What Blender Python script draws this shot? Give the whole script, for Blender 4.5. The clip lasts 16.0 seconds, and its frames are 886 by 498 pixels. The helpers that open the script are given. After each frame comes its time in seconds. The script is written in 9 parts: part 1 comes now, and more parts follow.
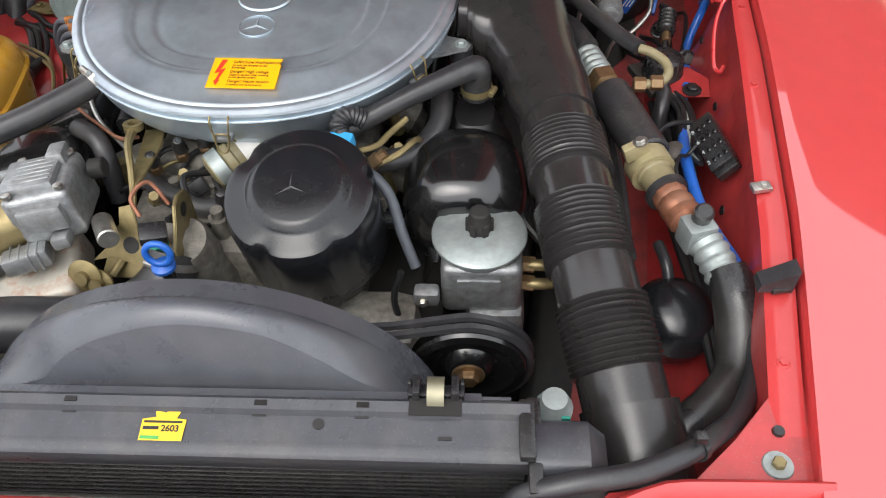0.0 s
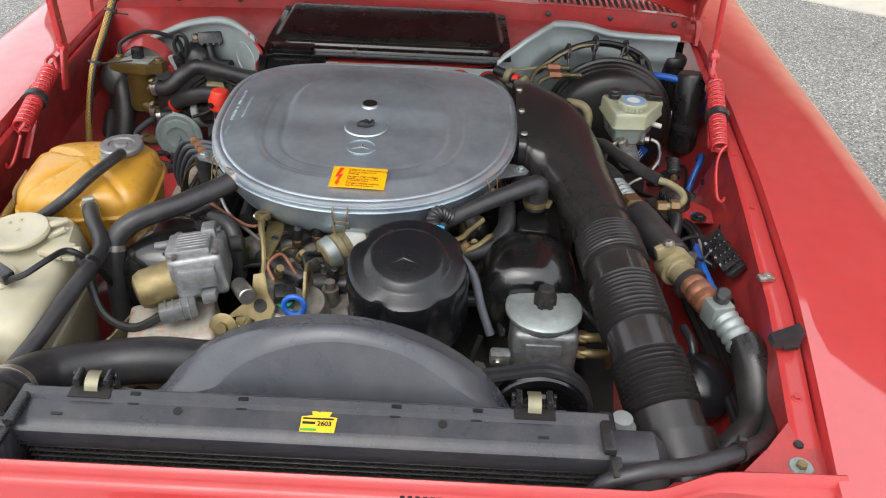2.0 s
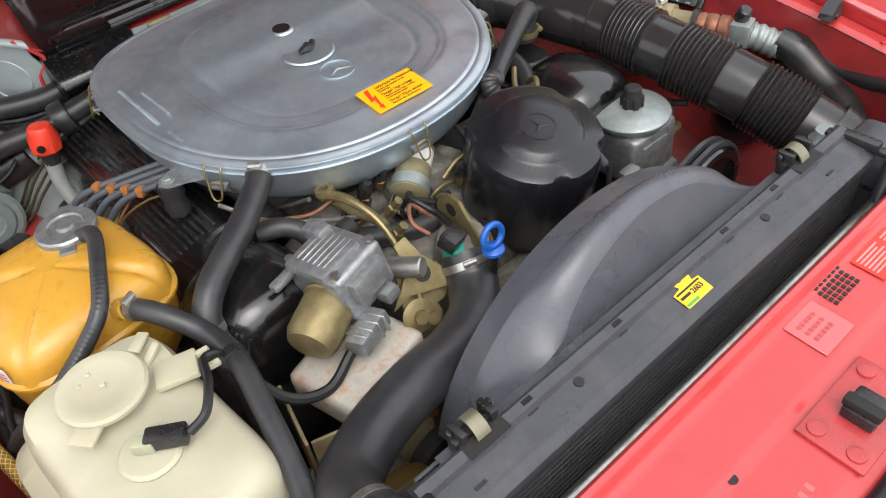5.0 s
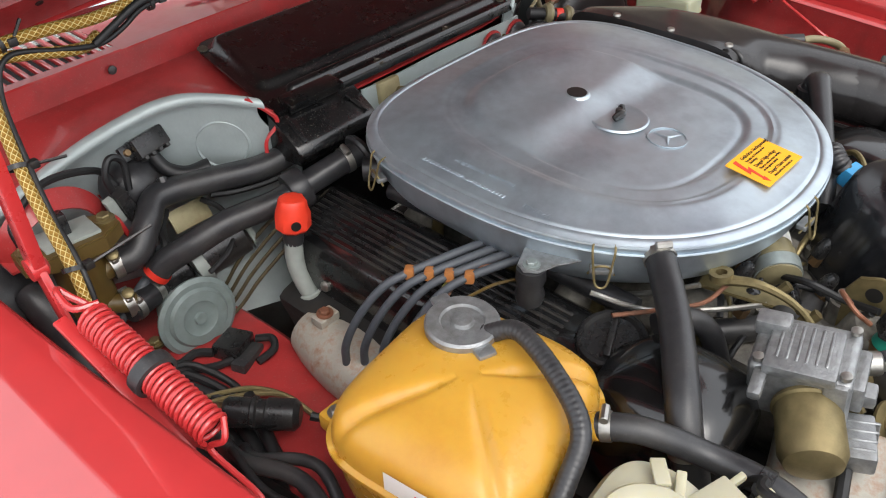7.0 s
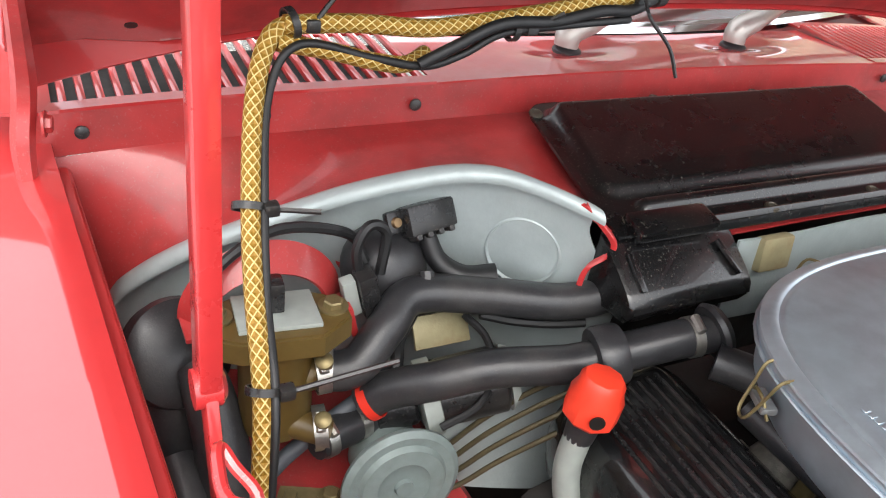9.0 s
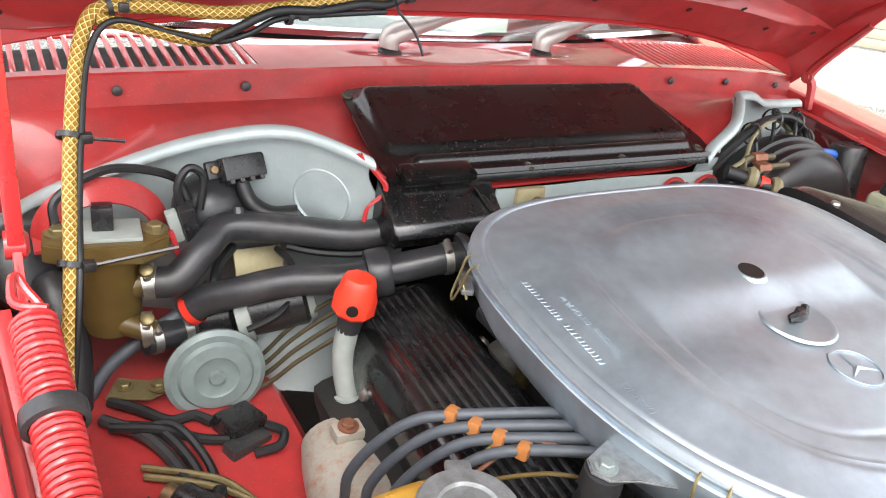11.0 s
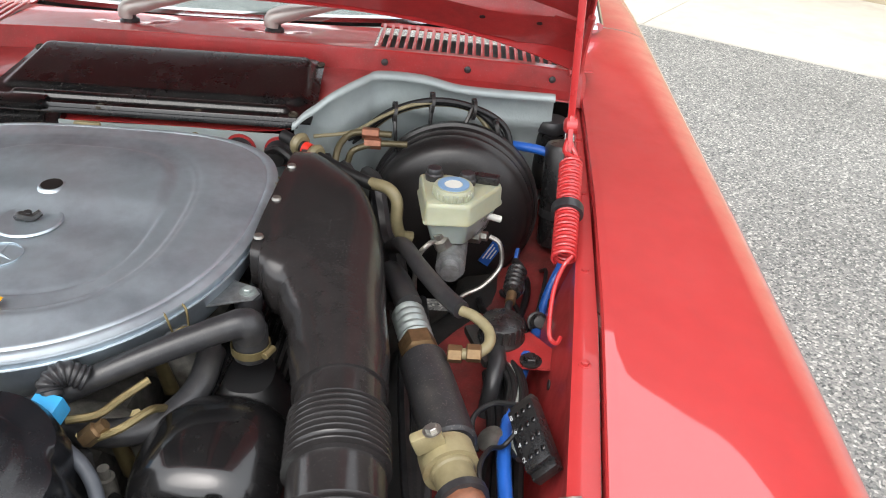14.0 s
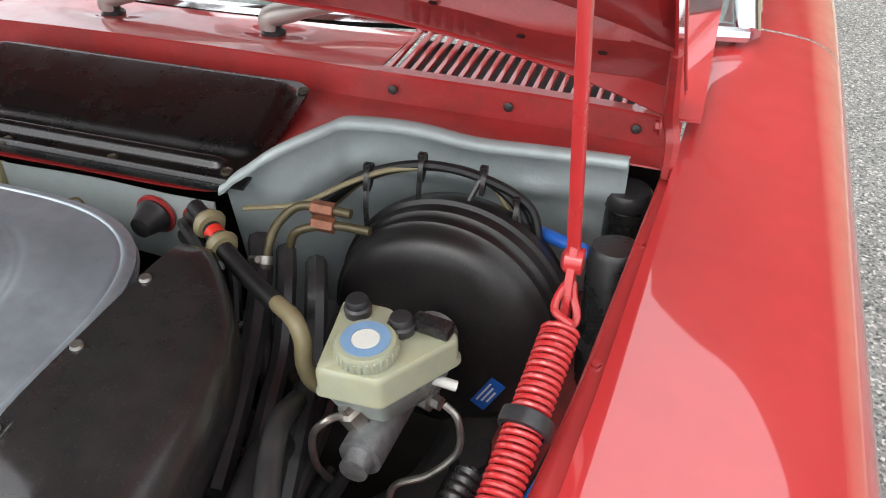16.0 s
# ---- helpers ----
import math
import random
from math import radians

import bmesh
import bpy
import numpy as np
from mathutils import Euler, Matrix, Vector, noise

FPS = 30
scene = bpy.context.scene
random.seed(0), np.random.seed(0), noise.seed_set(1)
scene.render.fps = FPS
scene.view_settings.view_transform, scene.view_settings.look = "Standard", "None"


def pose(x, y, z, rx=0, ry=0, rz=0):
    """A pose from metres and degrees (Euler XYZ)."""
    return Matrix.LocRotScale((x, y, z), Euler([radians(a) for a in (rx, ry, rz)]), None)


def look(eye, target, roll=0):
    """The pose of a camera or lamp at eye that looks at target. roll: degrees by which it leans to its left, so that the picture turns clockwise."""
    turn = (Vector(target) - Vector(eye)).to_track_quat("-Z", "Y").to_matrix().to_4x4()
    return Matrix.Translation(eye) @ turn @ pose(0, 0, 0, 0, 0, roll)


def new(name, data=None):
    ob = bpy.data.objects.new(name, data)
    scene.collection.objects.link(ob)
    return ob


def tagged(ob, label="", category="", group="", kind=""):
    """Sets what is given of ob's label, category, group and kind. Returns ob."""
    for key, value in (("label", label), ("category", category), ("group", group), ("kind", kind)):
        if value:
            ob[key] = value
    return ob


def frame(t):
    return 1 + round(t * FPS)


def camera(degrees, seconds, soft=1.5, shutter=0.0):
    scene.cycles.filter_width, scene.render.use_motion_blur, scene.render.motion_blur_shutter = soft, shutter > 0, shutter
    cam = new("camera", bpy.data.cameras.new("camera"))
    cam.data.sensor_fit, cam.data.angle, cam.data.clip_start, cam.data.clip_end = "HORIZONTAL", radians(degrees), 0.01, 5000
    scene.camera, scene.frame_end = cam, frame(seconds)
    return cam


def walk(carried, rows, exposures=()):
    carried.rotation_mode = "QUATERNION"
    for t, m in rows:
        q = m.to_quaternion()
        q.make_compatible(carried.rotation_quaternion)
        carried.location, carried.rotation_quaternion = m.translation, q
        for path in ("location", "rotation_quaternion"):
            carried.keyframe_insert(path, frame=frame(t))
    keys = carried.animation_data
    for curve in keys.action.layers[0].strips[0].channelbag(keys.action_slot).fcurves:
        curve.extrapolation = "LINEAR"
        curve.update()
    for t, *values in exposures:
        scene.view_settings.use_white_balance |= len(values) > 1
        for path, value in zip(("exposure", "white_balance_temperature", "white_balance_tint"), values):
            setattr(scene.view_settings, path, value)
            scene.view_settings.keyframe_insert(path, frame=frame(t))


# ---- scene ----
cam = camera(58.7, 16.0, soft=1.1)
PATH = [
    (0, (0.29, 0.102, 1.478), (0.196, 1.432, -0.014), -2.3),
    (0.5, (0.205, -0.02, 1.544), (0.071, 1.463, 0.209), 1.6),
    (1, (0.148, -0.134, 1.544), (0.056, 1.423, 0.291), 2.4),
    (1.5, (0.134, -0.183, 1.546), (0.085, 1.418, 0.347), 2.5),
    (2, (0.149, -0.159, 1.525), (0.135, 1.478, 0.376), 2.5),
    (2.5, (0.166, -0.15, 1.526), (0.171, 1.511, 0.412), 2.4),
    (3, (0.166, -0.137, 1.518), (0.148, 1.523, 0.402), 2.2),
    (3.2, (0.155, -0.124, 1.511), (0.135, 1.532, 0.39), 2.2),
    (5.3, (-0.59, 0.178, 1.429), (0.375, 1.258, 0.05), -9.8),
    (5.5, (-0.658, 0.183, 1.42), (0.354, 1.217, 0.04), -10.4),
    (6, (-0.724, 0.279, 1.394), (0.367, 1.219, 0.006), -8.9),
    (6.5, (-0.742, 0.465, 1.373), (0.388, 1.41, 0.02), -5.5),
    (7, (-0.78, 0.637, 1.386), (0.4, 1.694, 0.165), -1.1),
    (7.5, (-0.758, 0.758, 1.355), (0.379, 1.825, 0.102), -1.6),
    (8, (-0.699, 0.905, 1.305), (0.349, 2.063, 0.055), 1.6),
    (8.2, (-0.69, 0.932, 1.286), (0.313, 2.185, 0.092), 4.0),
    (10.3, (-0.643, 0.981, 1.234), (0.183, 2.479, 0.197), 11.7),
    (10.5, (-0.638, 0.939, 1.248), (0.213, 2.434, 0.228), 11.2),
    (11, (-0.613, 0.703, 1.277), (0.341, 2.167, 0.304), 10.3),
    (11.5, (-0.51, 0.45, 1.337), (0.517, 1.863, 0.364), 10.7),
    (12, (-0.316, 0.407, 1.352), (0.667, 1.863, 0.395), 9.9),
    (12.5, (-0.127, 0.348, 1.373), (0.668, 1.907, 0.404), 6.8),
    (13, (0.045, 0.336, 1.378), (0.554, 1.989, 0.373), 5.5),
    (13.5, (0.28, 0.369, 1.4), (0.447, 2.076, 0.37), 3.8),
    (14, (0.477, 0.286, 1.395), (0.465, 1.985, 0.341), 3.7),
    (14.5, (0.611, 0.278, 1.441), (0.391, 1.946, 0.359), 3.0),
    (15, (0.748, 0.426, 1.434), (0.342, 2.046, 0.333), 1.2),
    (15.5, (0.751, 0.599, 1.409), (0.271, 2.176, 0.276), -0.2),
    (16, (0.7, 0.784, 1.371), (0.162, 2.289, 0.169), -1.1),
]
EXPOSURE = [(0.0, 1.5), (1.0, 1.3), (1.5, 1.15), (2.2, 1.25), (3.2, 1.4), (5.3, 1.4), (6.0, 1.3), (6.7, 1.2), (7.5, 1.6), (8.2, 1.75), (10.3, 2.1), (11.0, 2.15), (11.7, 1.8), (12.7, 1.6), (13.5, 1.6), (16.0, 1.4)]
walk(cam, [(t, look(eye, target, roll)) for t, eye, target, roll in PATH], EXPOSURE)

# ---- world, sun and exposure ----
world = bpy.data.worlds.new("sky")
scene.world = world
world.use_nodes = True
wn = world.node_tree.nodes
sky = wn.new("ShaderNodeTexSky")
sky.sky_type, sky.sun_disc = "NISHITA", False
sky.sun_elevation, sky.sun_rotation = radians(58), radians(200)
sky.air_density, sky.dust_density, sky.ozone_density = 1.0, 6.0, 1.0
haze = wn.new("ShaderNodeHueSaturation")
haze.inputs["Saturation"].default_value = 0.3
world.node_tree.links.new(sky.outputs[0], haze.inputs["Color"])
cloud = wn.new("ShaderNodeMixRGB")
cloud.inputs[0].default_value = 0.7
cloud.inputs[2].default_value = (5.3, 5.45, 5.7, 1)
world.node_tree.links.new(haze.outputs[0], cloud.inputs[1])
world.node_tree.links.new(cloud.outputs[0], wn["Background"].inputs[0])
wn["Background"].inputs[1].default_value = 0.15
sun = new("sun", bpy.data.lights.new("sun", "SUN"))
sun.data.energy, sun.data.angle, sun.data.color = 0.35, radians(40), (1.0, 0.96, 0.9)
sun.matrix_world = look((-1.5, -2.2, 5.0), (0, 0.8, 0.8))


# ---- materials ----
def lin(r, g, b):
    return tuple((c / 12.92 if c <= 0.04045 else ((c + 0.055) / 1.055) ** 2.4) for c in (r / 255, g / 255, b / 255)) + (1,)


def material(name, colour, rough=0.5, metal=0.0, vary=0.15, scale=60.0, bump=0.0, bump_scale=400.0, coat=0.0, coat_ior=1.5, spec=0.5, stain=None, stain_amount=0.3, stain_scale=14.0, sub=0.0, trans=0.0, island=0.0, specks=0.0):
    """Colour with grain and wear at two scales, a rough variation and a fine relief, at real size."""
    m = bpy.data.materials.new(name)
    m.use_nodes = True
    nt = m.node_tree
    nd, ln = nt.nodes, nt.links
    b = nd["Principled BSDF"]
    tc = nd.new("ShaderNodeTexCoord")
    n1 = nd.new("ShaderNodeTexNoise")
    n1.inputs["Scale"].default_value, n1.inputs["Detail"].default_value = scale, 6
    n2 = nd.new("ShaderNodeTexNoise")
    n2.inputs["Scale"].default_value, n2.inputs["Detail"].default_value = stain_scale, 8
    n2.inputs["Roughness"].default_value = 0.65
    for n in (n1, n2):
        ln.new(tc.outputs["Object"], n.inputs["Vector"])
    mul = nd.new("ShaderNodeMixRGB")
    mul.blend_type = "MULTIPLY"
    mul.inputs[0].default_value = 1.0
    ramp = nd.new("ShaderNodeMapRange")
    ramp.inputs["From Min"].default_value, ramp.inputs["From Max"].default_value = 0.3, 0.7
    ramp.inputs["To Min"].default_value, ramp.inputs["To Max"].default_value = 1 - vary, 1 + vary
    ln.new(n1.outputs[0], ramp.inputs["Value"])
    mul.inputs[1].default_value = colour
    ln.new(ramp.outputs[0], mul.inputs[2])
    out = mul.outputs[0]
    if stain:
        mx = nd.new("ShaderNodeMixRGB")
        r2 = nd.new("ShaderNodeMapRange")
        r2.inputs["From Min"].default_value, r2.inputs["From Max"].default_value = 0.48, 0.72
        r2.inputs["To Max"].default_value = stain_amount
        ln.new(n2.outputs[0], r2.inputs["Value"])
        ln.new(r2.outputs[0], mx.inputs[0])
        ln.new(out, mx.inputs[1])
        mx.inputs[2].default_value = stain
        out = mx.outputs[0]
    if island:
        info = nd.new("ShaderNodeObjectInfo")
        r4 = nd.new("ShaderNodeMapRange")
        r4.inputs["To Min"].default_value, r4.inputs["To Max"].default_value = 1 - island, 1 + island
        ln.new(info.outputs["Random"], r4.inputs["Value"])
        m3 = nd.new("ShaderNodeMixRGB")
        m3.blend_type = "MULTIPLY"
        m3.inputs[0].default_value = 1.0
        ln.new(out, m3.inputs[1])
        ln.new(r4.outputs[0], m3.inputs[2])
        out = m3.outputs[0]
    if specks:
        n4 = nd.new("ShaderNodeTexNoise")
        n4.inputs["Scale"].default_value, n4.inputs["Detail"].default_value = 420, 3
        ln.new(tc.outputs["Object"], n4.inputs["Vector"])
        r5 = nd.new("ShaderNodeMapRange")
        r5.inputs["From Min"].default_value, r5.inputs["From Max"].default_value = 0.6, 0.72
        r5.inputs["To Max"].default_value = specks
        ln.new(n4.outputs[0], r5.inputs["Value"])
        m4 = nd.new("ShaderNodeMixRGB")
        ln.new(r5.outputs[0], m4.inputs[0])
        ln.new(out, m4.inputs[1])
        m4.inputs[2].default_value = lin(150, 142, 130)
        out = m4.outputs[0]
    ln.new(out, b.inputs["Base Color"])
    r3 = nd.new("ShaderNodeMapRange")
    r3.inputs["From Min"].default_value, r3.inputs["From Max"].default_value = 0.35, 0.7
    r3.inputs["To Min"].default_value, r3.inputs["To Max"].default_value = max(0.02, rough * 0.8), min(1, rough * 1.3)
    ln.new(n2.outputs[0], r3.inputs["Value"])
    ln.new(r3.outputs[0], b.inputs["Roughness"])
    b.inputs["Metallic"].default_value = metal
    b.inputs["Specular IOR Level"].default_value = spec
    b.inputs["Coat Weight"].default_value = coat
    b.inputs["Coat Roughness"].default_value, b.inputs["Coat IOR"].default_value = 0.03, coat_ior
    b.inputs["Transmission Weight"].default_value = trans
    if sub:
        b.inputs["Subsurface Weight"].default_value = sub
        b.inputs["Subsurface Scale"].default_value = 0.02
        b.inputs["Subsurface Radius"].default_value = (1.0, 0.7, 0.3)
    if bump:
        n3 = nd.new("ShaderNodeTexNoise")
        n3.inputs["Scale"].default_value, n3.inputs["Detail"].default_value = bump_scale, 4
        ln.new(tc.outputs["Object"], n3.inputs["Vector"])
        bp = nd.new("ShaderNodeBump")
        bp.inputs["Strength"].default_value, bp.inputs["Distance"].default_value = bump, 0.001
        ln.new(n3.outputs[0], bp.inputs["Height"])
        ln.new(bp.outputs[0], b.inputs["Normal"])
    return m


DUST = lin(120, 112, 100)
RED = material("red_paint", lin(179, 49, 50), 0.35, 0, 0.04, 30, coat=1.0, coat_ior=1.95, spec=0.3)
RED_IN = material("red_paint_inner", lin(166, 50, 50), 0.38, 0, 0.1, 40, 0.05, 300, coat=0.35, stain=lin(104, 50, 46), stain_amount=0.55, specks=0.2)
RED_SPR = material("red_enamel", lin(184, 50, 51), 0.3, 0, 0.06, 50, coat=0.6)
BLACK = material("black_plastic", lin(33, 33, 34), 0.28, 0, 0.2, 80, 0.12, 900, stain=DUST, stain_amount=0.12, specks=0.12)
BLACK_GL = material("black_enamel", lin(17, 17, 18), 0.24, 0, 0.2, 50, 0.08, 200, coat=0.6, stain=lin(58, 56, 54), stain_amount=0.2, specks=0.05)
BLACK_CV = material("cover_plastic", lin(15, 15, 16), 0.27, 0, 0.2, 50, 0.1, 200, coat=0.35, stain=lin(44, 41, 38), stain_amount=0.2, stain_scale=11, specks=0.2)
BOOSTER = material("booster_black", lin(30, 28, 28), 0.36, 0, 0.2, 50, 0.1, 300, stain=lin(52, 48, 44), stain_amount=0.3, stain_scale=12, specks=0.08)
BLACK_MT = material("black_matt", lin(44, 44, 46), 0.4, 0, 0.2, 60, 0.15, 600, stain=DUST, stain_amount=0.2, specks=0.25)
DUCT = material("duct_plastic", lin(41, 39, 39), 0.21, 0, 0.15, 40, 0.1, 250, stain=lin(56, 53, 50), stain_amount=0.15, stain_scale=9, specks=0.04)
RUBBER = material("rubber", lin(43, 43, 45), 0.36, 0, 0.18, 90, 0.15, 700, stain=lin(96, 92, 86), stain_amount=0.25, specks=0.06)
DUSTY = material("dusty_rubber", lin(64, 58, 52), 0.5, 0, 0.2, 60, 0.2, 500, stain=lin(112, 100, 84), stain_amount=0.4, stain_scale=30)
WIRE = material("wire_black", lin(24, 24, 25), 0.5, 0, 0.2, 100, 0.1, 900)
LEAD = material("ignition_lead", lin(74, 78, 84), 0.5, 0, 0.12, 100, 0.08, 900)
SHROUD = material("shroud_plastic", lin(74, 76, 82), 0.28, 0, 0.1, 40, 0.1, 500, stain=lin(120, 118, 114), stain_amount=0.2, stain_scale=7, specks=0.12)
LID = None
CAST = material("cast_aluminium", lin(152, 154, 155), 0.46, 0.75, 0.2, 120, 0.5, 450, stain=lin(96, 88, 76), stain_amount=0.5, stain_scale=25)
CAST_DIRTY = material("cast_dirty", lin(128, 124, 116), 0.6, 0.4, 0.3, 90, 0.5, 350, stain=lin(60, 52, 44), stain_amount=0.7, stain_scale=22)
STEEL = material("steel", lin(176, 174, 168), 0.36, 0.9, 0.15, 140, 0.15, 500, stain=lin(112, 92, 66), stain_amount=0.35, stain_scale=30)
ZINC = material("grey_zinc", lin(150, 158, 156), 0.48, 0.55, 0.12, 90, 0.2, 500, stain=lin(110, 108, 100), stain_amount=0.35, stain_scale=20)
GOLD = material("yellow_zinc", lin(132, 119, 84), 0.45, 0.65, 0.2, 80, 0.2, 400, stain=lin(120, 104, 74), stain_amount=0.5, stain_scale=22)
BRASS = material("brass", lin(136, 112, 82), 0.42, 0.75, 0.2, 100, 0.2, 400, stain=lin(96, 60, 36), stain_amount=0.6, stain_scale=30)
COPPER = material("worn_copper", lin(138, 90, 68), 0.5, 0.45, 0.25, 90, 0.3, 300, stain=lin(104, 90, 76), stain_amount=0.6, stain_scale=26)
TAN = material("tan_bracket", lin(156, 146, 112), 0.55, 0.3, 0.12, 60, 0.3, 400, stain=lin(120, 84, 50), stain_amount=0.6, stain_scale=20)
CREAM = material("washer_plastic", lin(174, 169, 147), 0.38, 0, 0.07, 18, 0.08, 90, sub=0.35, stain=lin(168, 166, 134), stain_amount=0.5, specks=0.08, stain_scale=7)
AMBER = material("amber_plastic", lin(192, 145, 54), 0.3, 0, 0.08, 18, 0.06, 60, sub=0.4, stain=lin(152, 98, 22), stain_amount=0.6, stain_scale=9, specks=0.04)
RESERVOIR = material("reservoir_plastic", lin(158, 161, 138), 0.36, 0, 0.08, 30, 0.08, 90, sub=0.35, stain=lin(160, 150, 108), stain_amount=0.5, stain_scale=14)
WHITE_CAP = material("pale_cap", lin(206, 208, 200), 0.42, 0, 0.08, 50)
BLUE = material("blue_plastic", lin(36, 92, 178), 0.34, 0, 0.1, 60)
WIPER = material("wiper_paint", lin(176, 170, 164), 0.36, 0.5, 0.06, 60)
CLIP_O = material("orange_clip", lin(164, 106, 58), 0.45, 0, 0.12, 60)
YELLOW_W = material("yellow_wire", lin(164, 162, 74), 0.45, 0, 0.1, 60)
CLIP = material("pale_clip", lin(126, 122, 102), 0.4, 0.6, 0.1, 60)
FLUID = material("reservoir_lower", lin(150, 160, 154), 0.3, 0, 0.1, 30, 0.06, 80, sub=0.3)
RADIATOR = material("radiator_paint", lin(56, 57, 62), 0.32, 0, 0.15, 60, 0.12, 500, stain=DUST, stain_amount=0.2, specks=0.1)
# Grimy red, darkened further to carry the shade low inside the fender.
RED_DIRT_SHADE = material("red_paint_grime_shade", lin(140, 52, 50), 0.5, 0, 0.2, 40, 0.15, 300, coat=0.2, stain=lin(62, 40, 36), stain_amount=0.75, stain_scale=9, specks=0.2)
DIST = material("distributor_plastic", lin(25, 26, 29), 0.24, 0, 0.12, 50, 0.06, 300, stain=lin(56, 55, 54), stain_amount=0.15, specks=0.03)
COVER = material("cover_black", lin(19, 19, 20), 0.5, 0, 0.2, 60, 0.1, 500)
RED_PANEL = material("red_paint_panel", lin(174, 51, 51), 0.4, 0, 0.05, 30, coat=0.6, spec=0.4, specks=0.06)
RING_BLUE = material("grey_blue_plastic", lin(116, 148, 180), 0.45, 0, 0.08, 60)
BLUE_LT = material("light_blue_plastic", lin(60, 158, 212), 0.4, 0, 0.1, 60)
TEAL = material("teal_plastic", lin(30, 130, 112), 0.4, 0, 0.1, 60)
RED_CAP = material("red_rubber", lin(226, 62, 40), 0.45, 0, 0.08, 70, 0.1, 500)
SILVER = material("silver_insulation", lin(166, 176, 175), 0.42, 0.25, 0.06, 40, 0.35, 260, stain=lin(140, 146, 150), stain_amount=0.4, stain_scale=9)
LINE = material("brake_line_metal", lin(92, 84, 62), 0.45, 0.4, 0.15, 60, stain=lin(70, 60, 44), stain_amount=0.5)
DARK_BOLT = material("dusty_bolt", lin(74, 68, 58), 0.5, 0.4, 0.2, 90, 0.2, 300)
OLIVE = material("olive_plastic", lin(92, 74, 36), 0.4, 0, 0.15, 40, sub=0.1, stain=lin(70, 58, 34), stain_amount=0.5)
GREY_PL = material("grey_plastic", lin(150, 156, 150), 0.5, 0, 0.1, 60, 0.1, 400)
BEIGE = material("beige_hose", lin(128, 119, 90), 0.45, 0, 0.12, 80, stain=lin(110, 98, 70), stain_amount=0.4, stain_scale=30)
LABEL_O = material("orange_label", lin(250, 172, 12), 0.4, 0, 0.04, 40)
LABEL_Y = material("yellow_label", lin(228, 186, 34), 0.5, 0, 0.1, 60)
LABEL_W = material("white_label", lin(224, 222, 216), 0.5, 0, 0.04, 40)
LABEL_R = material("red_print", lin(214, 50, 34), 0.5, 0, 0.04, 40)
LABEL_G = material("green_print", lin(70, 150, 70), 0.5, 0, 0.04, 40)
HORN = material("horn_paint", lin(122, 134, 132), 0.5, 0.1, 0.1, 60, 0.1, 300, stain=lin(96, 100, 96), stain_amount=0.4, stain_scale=25)
FIN = material("fin_black", lin(52, 52, 52), 0.5, 0.2, 0.2, 90)
ROOF = material("roof_tile", lin(74, 58, 50), 0.8, 0, 0.2, 5, 0.3, 60, island=0.25)
BLACK_PL = material("plate_black", lin(34, 38, 40), 0.4, 0, 0.1, 40)
# Print black; also painted on flat pieces as the dark inside holes and gaps.
INK_HOLE = material("black_print_and_holes", lin(26, 24, 22), 0.5, 0, 0.04, 40)
PINK = material("pink_print", lin(228, 140, 138), 0.5, 0, 0.04, 40)
INK_W = material("pale_print", lin(176, 180, 182), 0.5, 0, 0.04, 40)
CHROME = material("chrome", lin(214, 216, 218), 0.1, 1.0, 0.03, 40)
# Near-black for grimy castings; also paints in the shade deep in the bay.
DARK = material("underbonnet_grime_shade", lin(26, 25, 24), 0.75, 0, 0.3, 40, 0.4, 200, stain=lin(58, 50, 42), stain_amount=0.5)
PAD = material("sound_pad", lin(34, 33, 33), 0.95, 0, 0.25, 160, 0.8, 500)
SEAL = material("rubber_seal", lin(22, 22, 23), 0.6, 0, 0.2, 60, 0.2, 300)
EXHAUST = material("heat_shield", lin(174, 169, 158), 0.55, 0.3, 0.15, 60, 0.4, 240, stain=lin(150, 92, 46), stain_amount=0.75, stain_scale=60)
CONCRETE = material("concrete", lin(186, 182, 172), 0.85, 0, 0.06, 8, 0.3, 120, stain=lin(160, 155, 144), stain_amount=0.5, stain_scale=1.5)
WALLPAINT = material("beige_render", lin(176, 165, 142), 0.8, 0, 0.05, 12, 0.3, 200)
SHUTTER = material("beige_shutter", lin(172, 163, 143), 0.5, 0, 0.04, 12)
GLASS = material("windscreen_glass", lin(190, 205, 205), 0.03, 0, 0.01, 5, trans=1.0)
TRIM_DARK = material("dark_interior", lin(40, 38, 36), 0.7, 0, 0.1, 20)


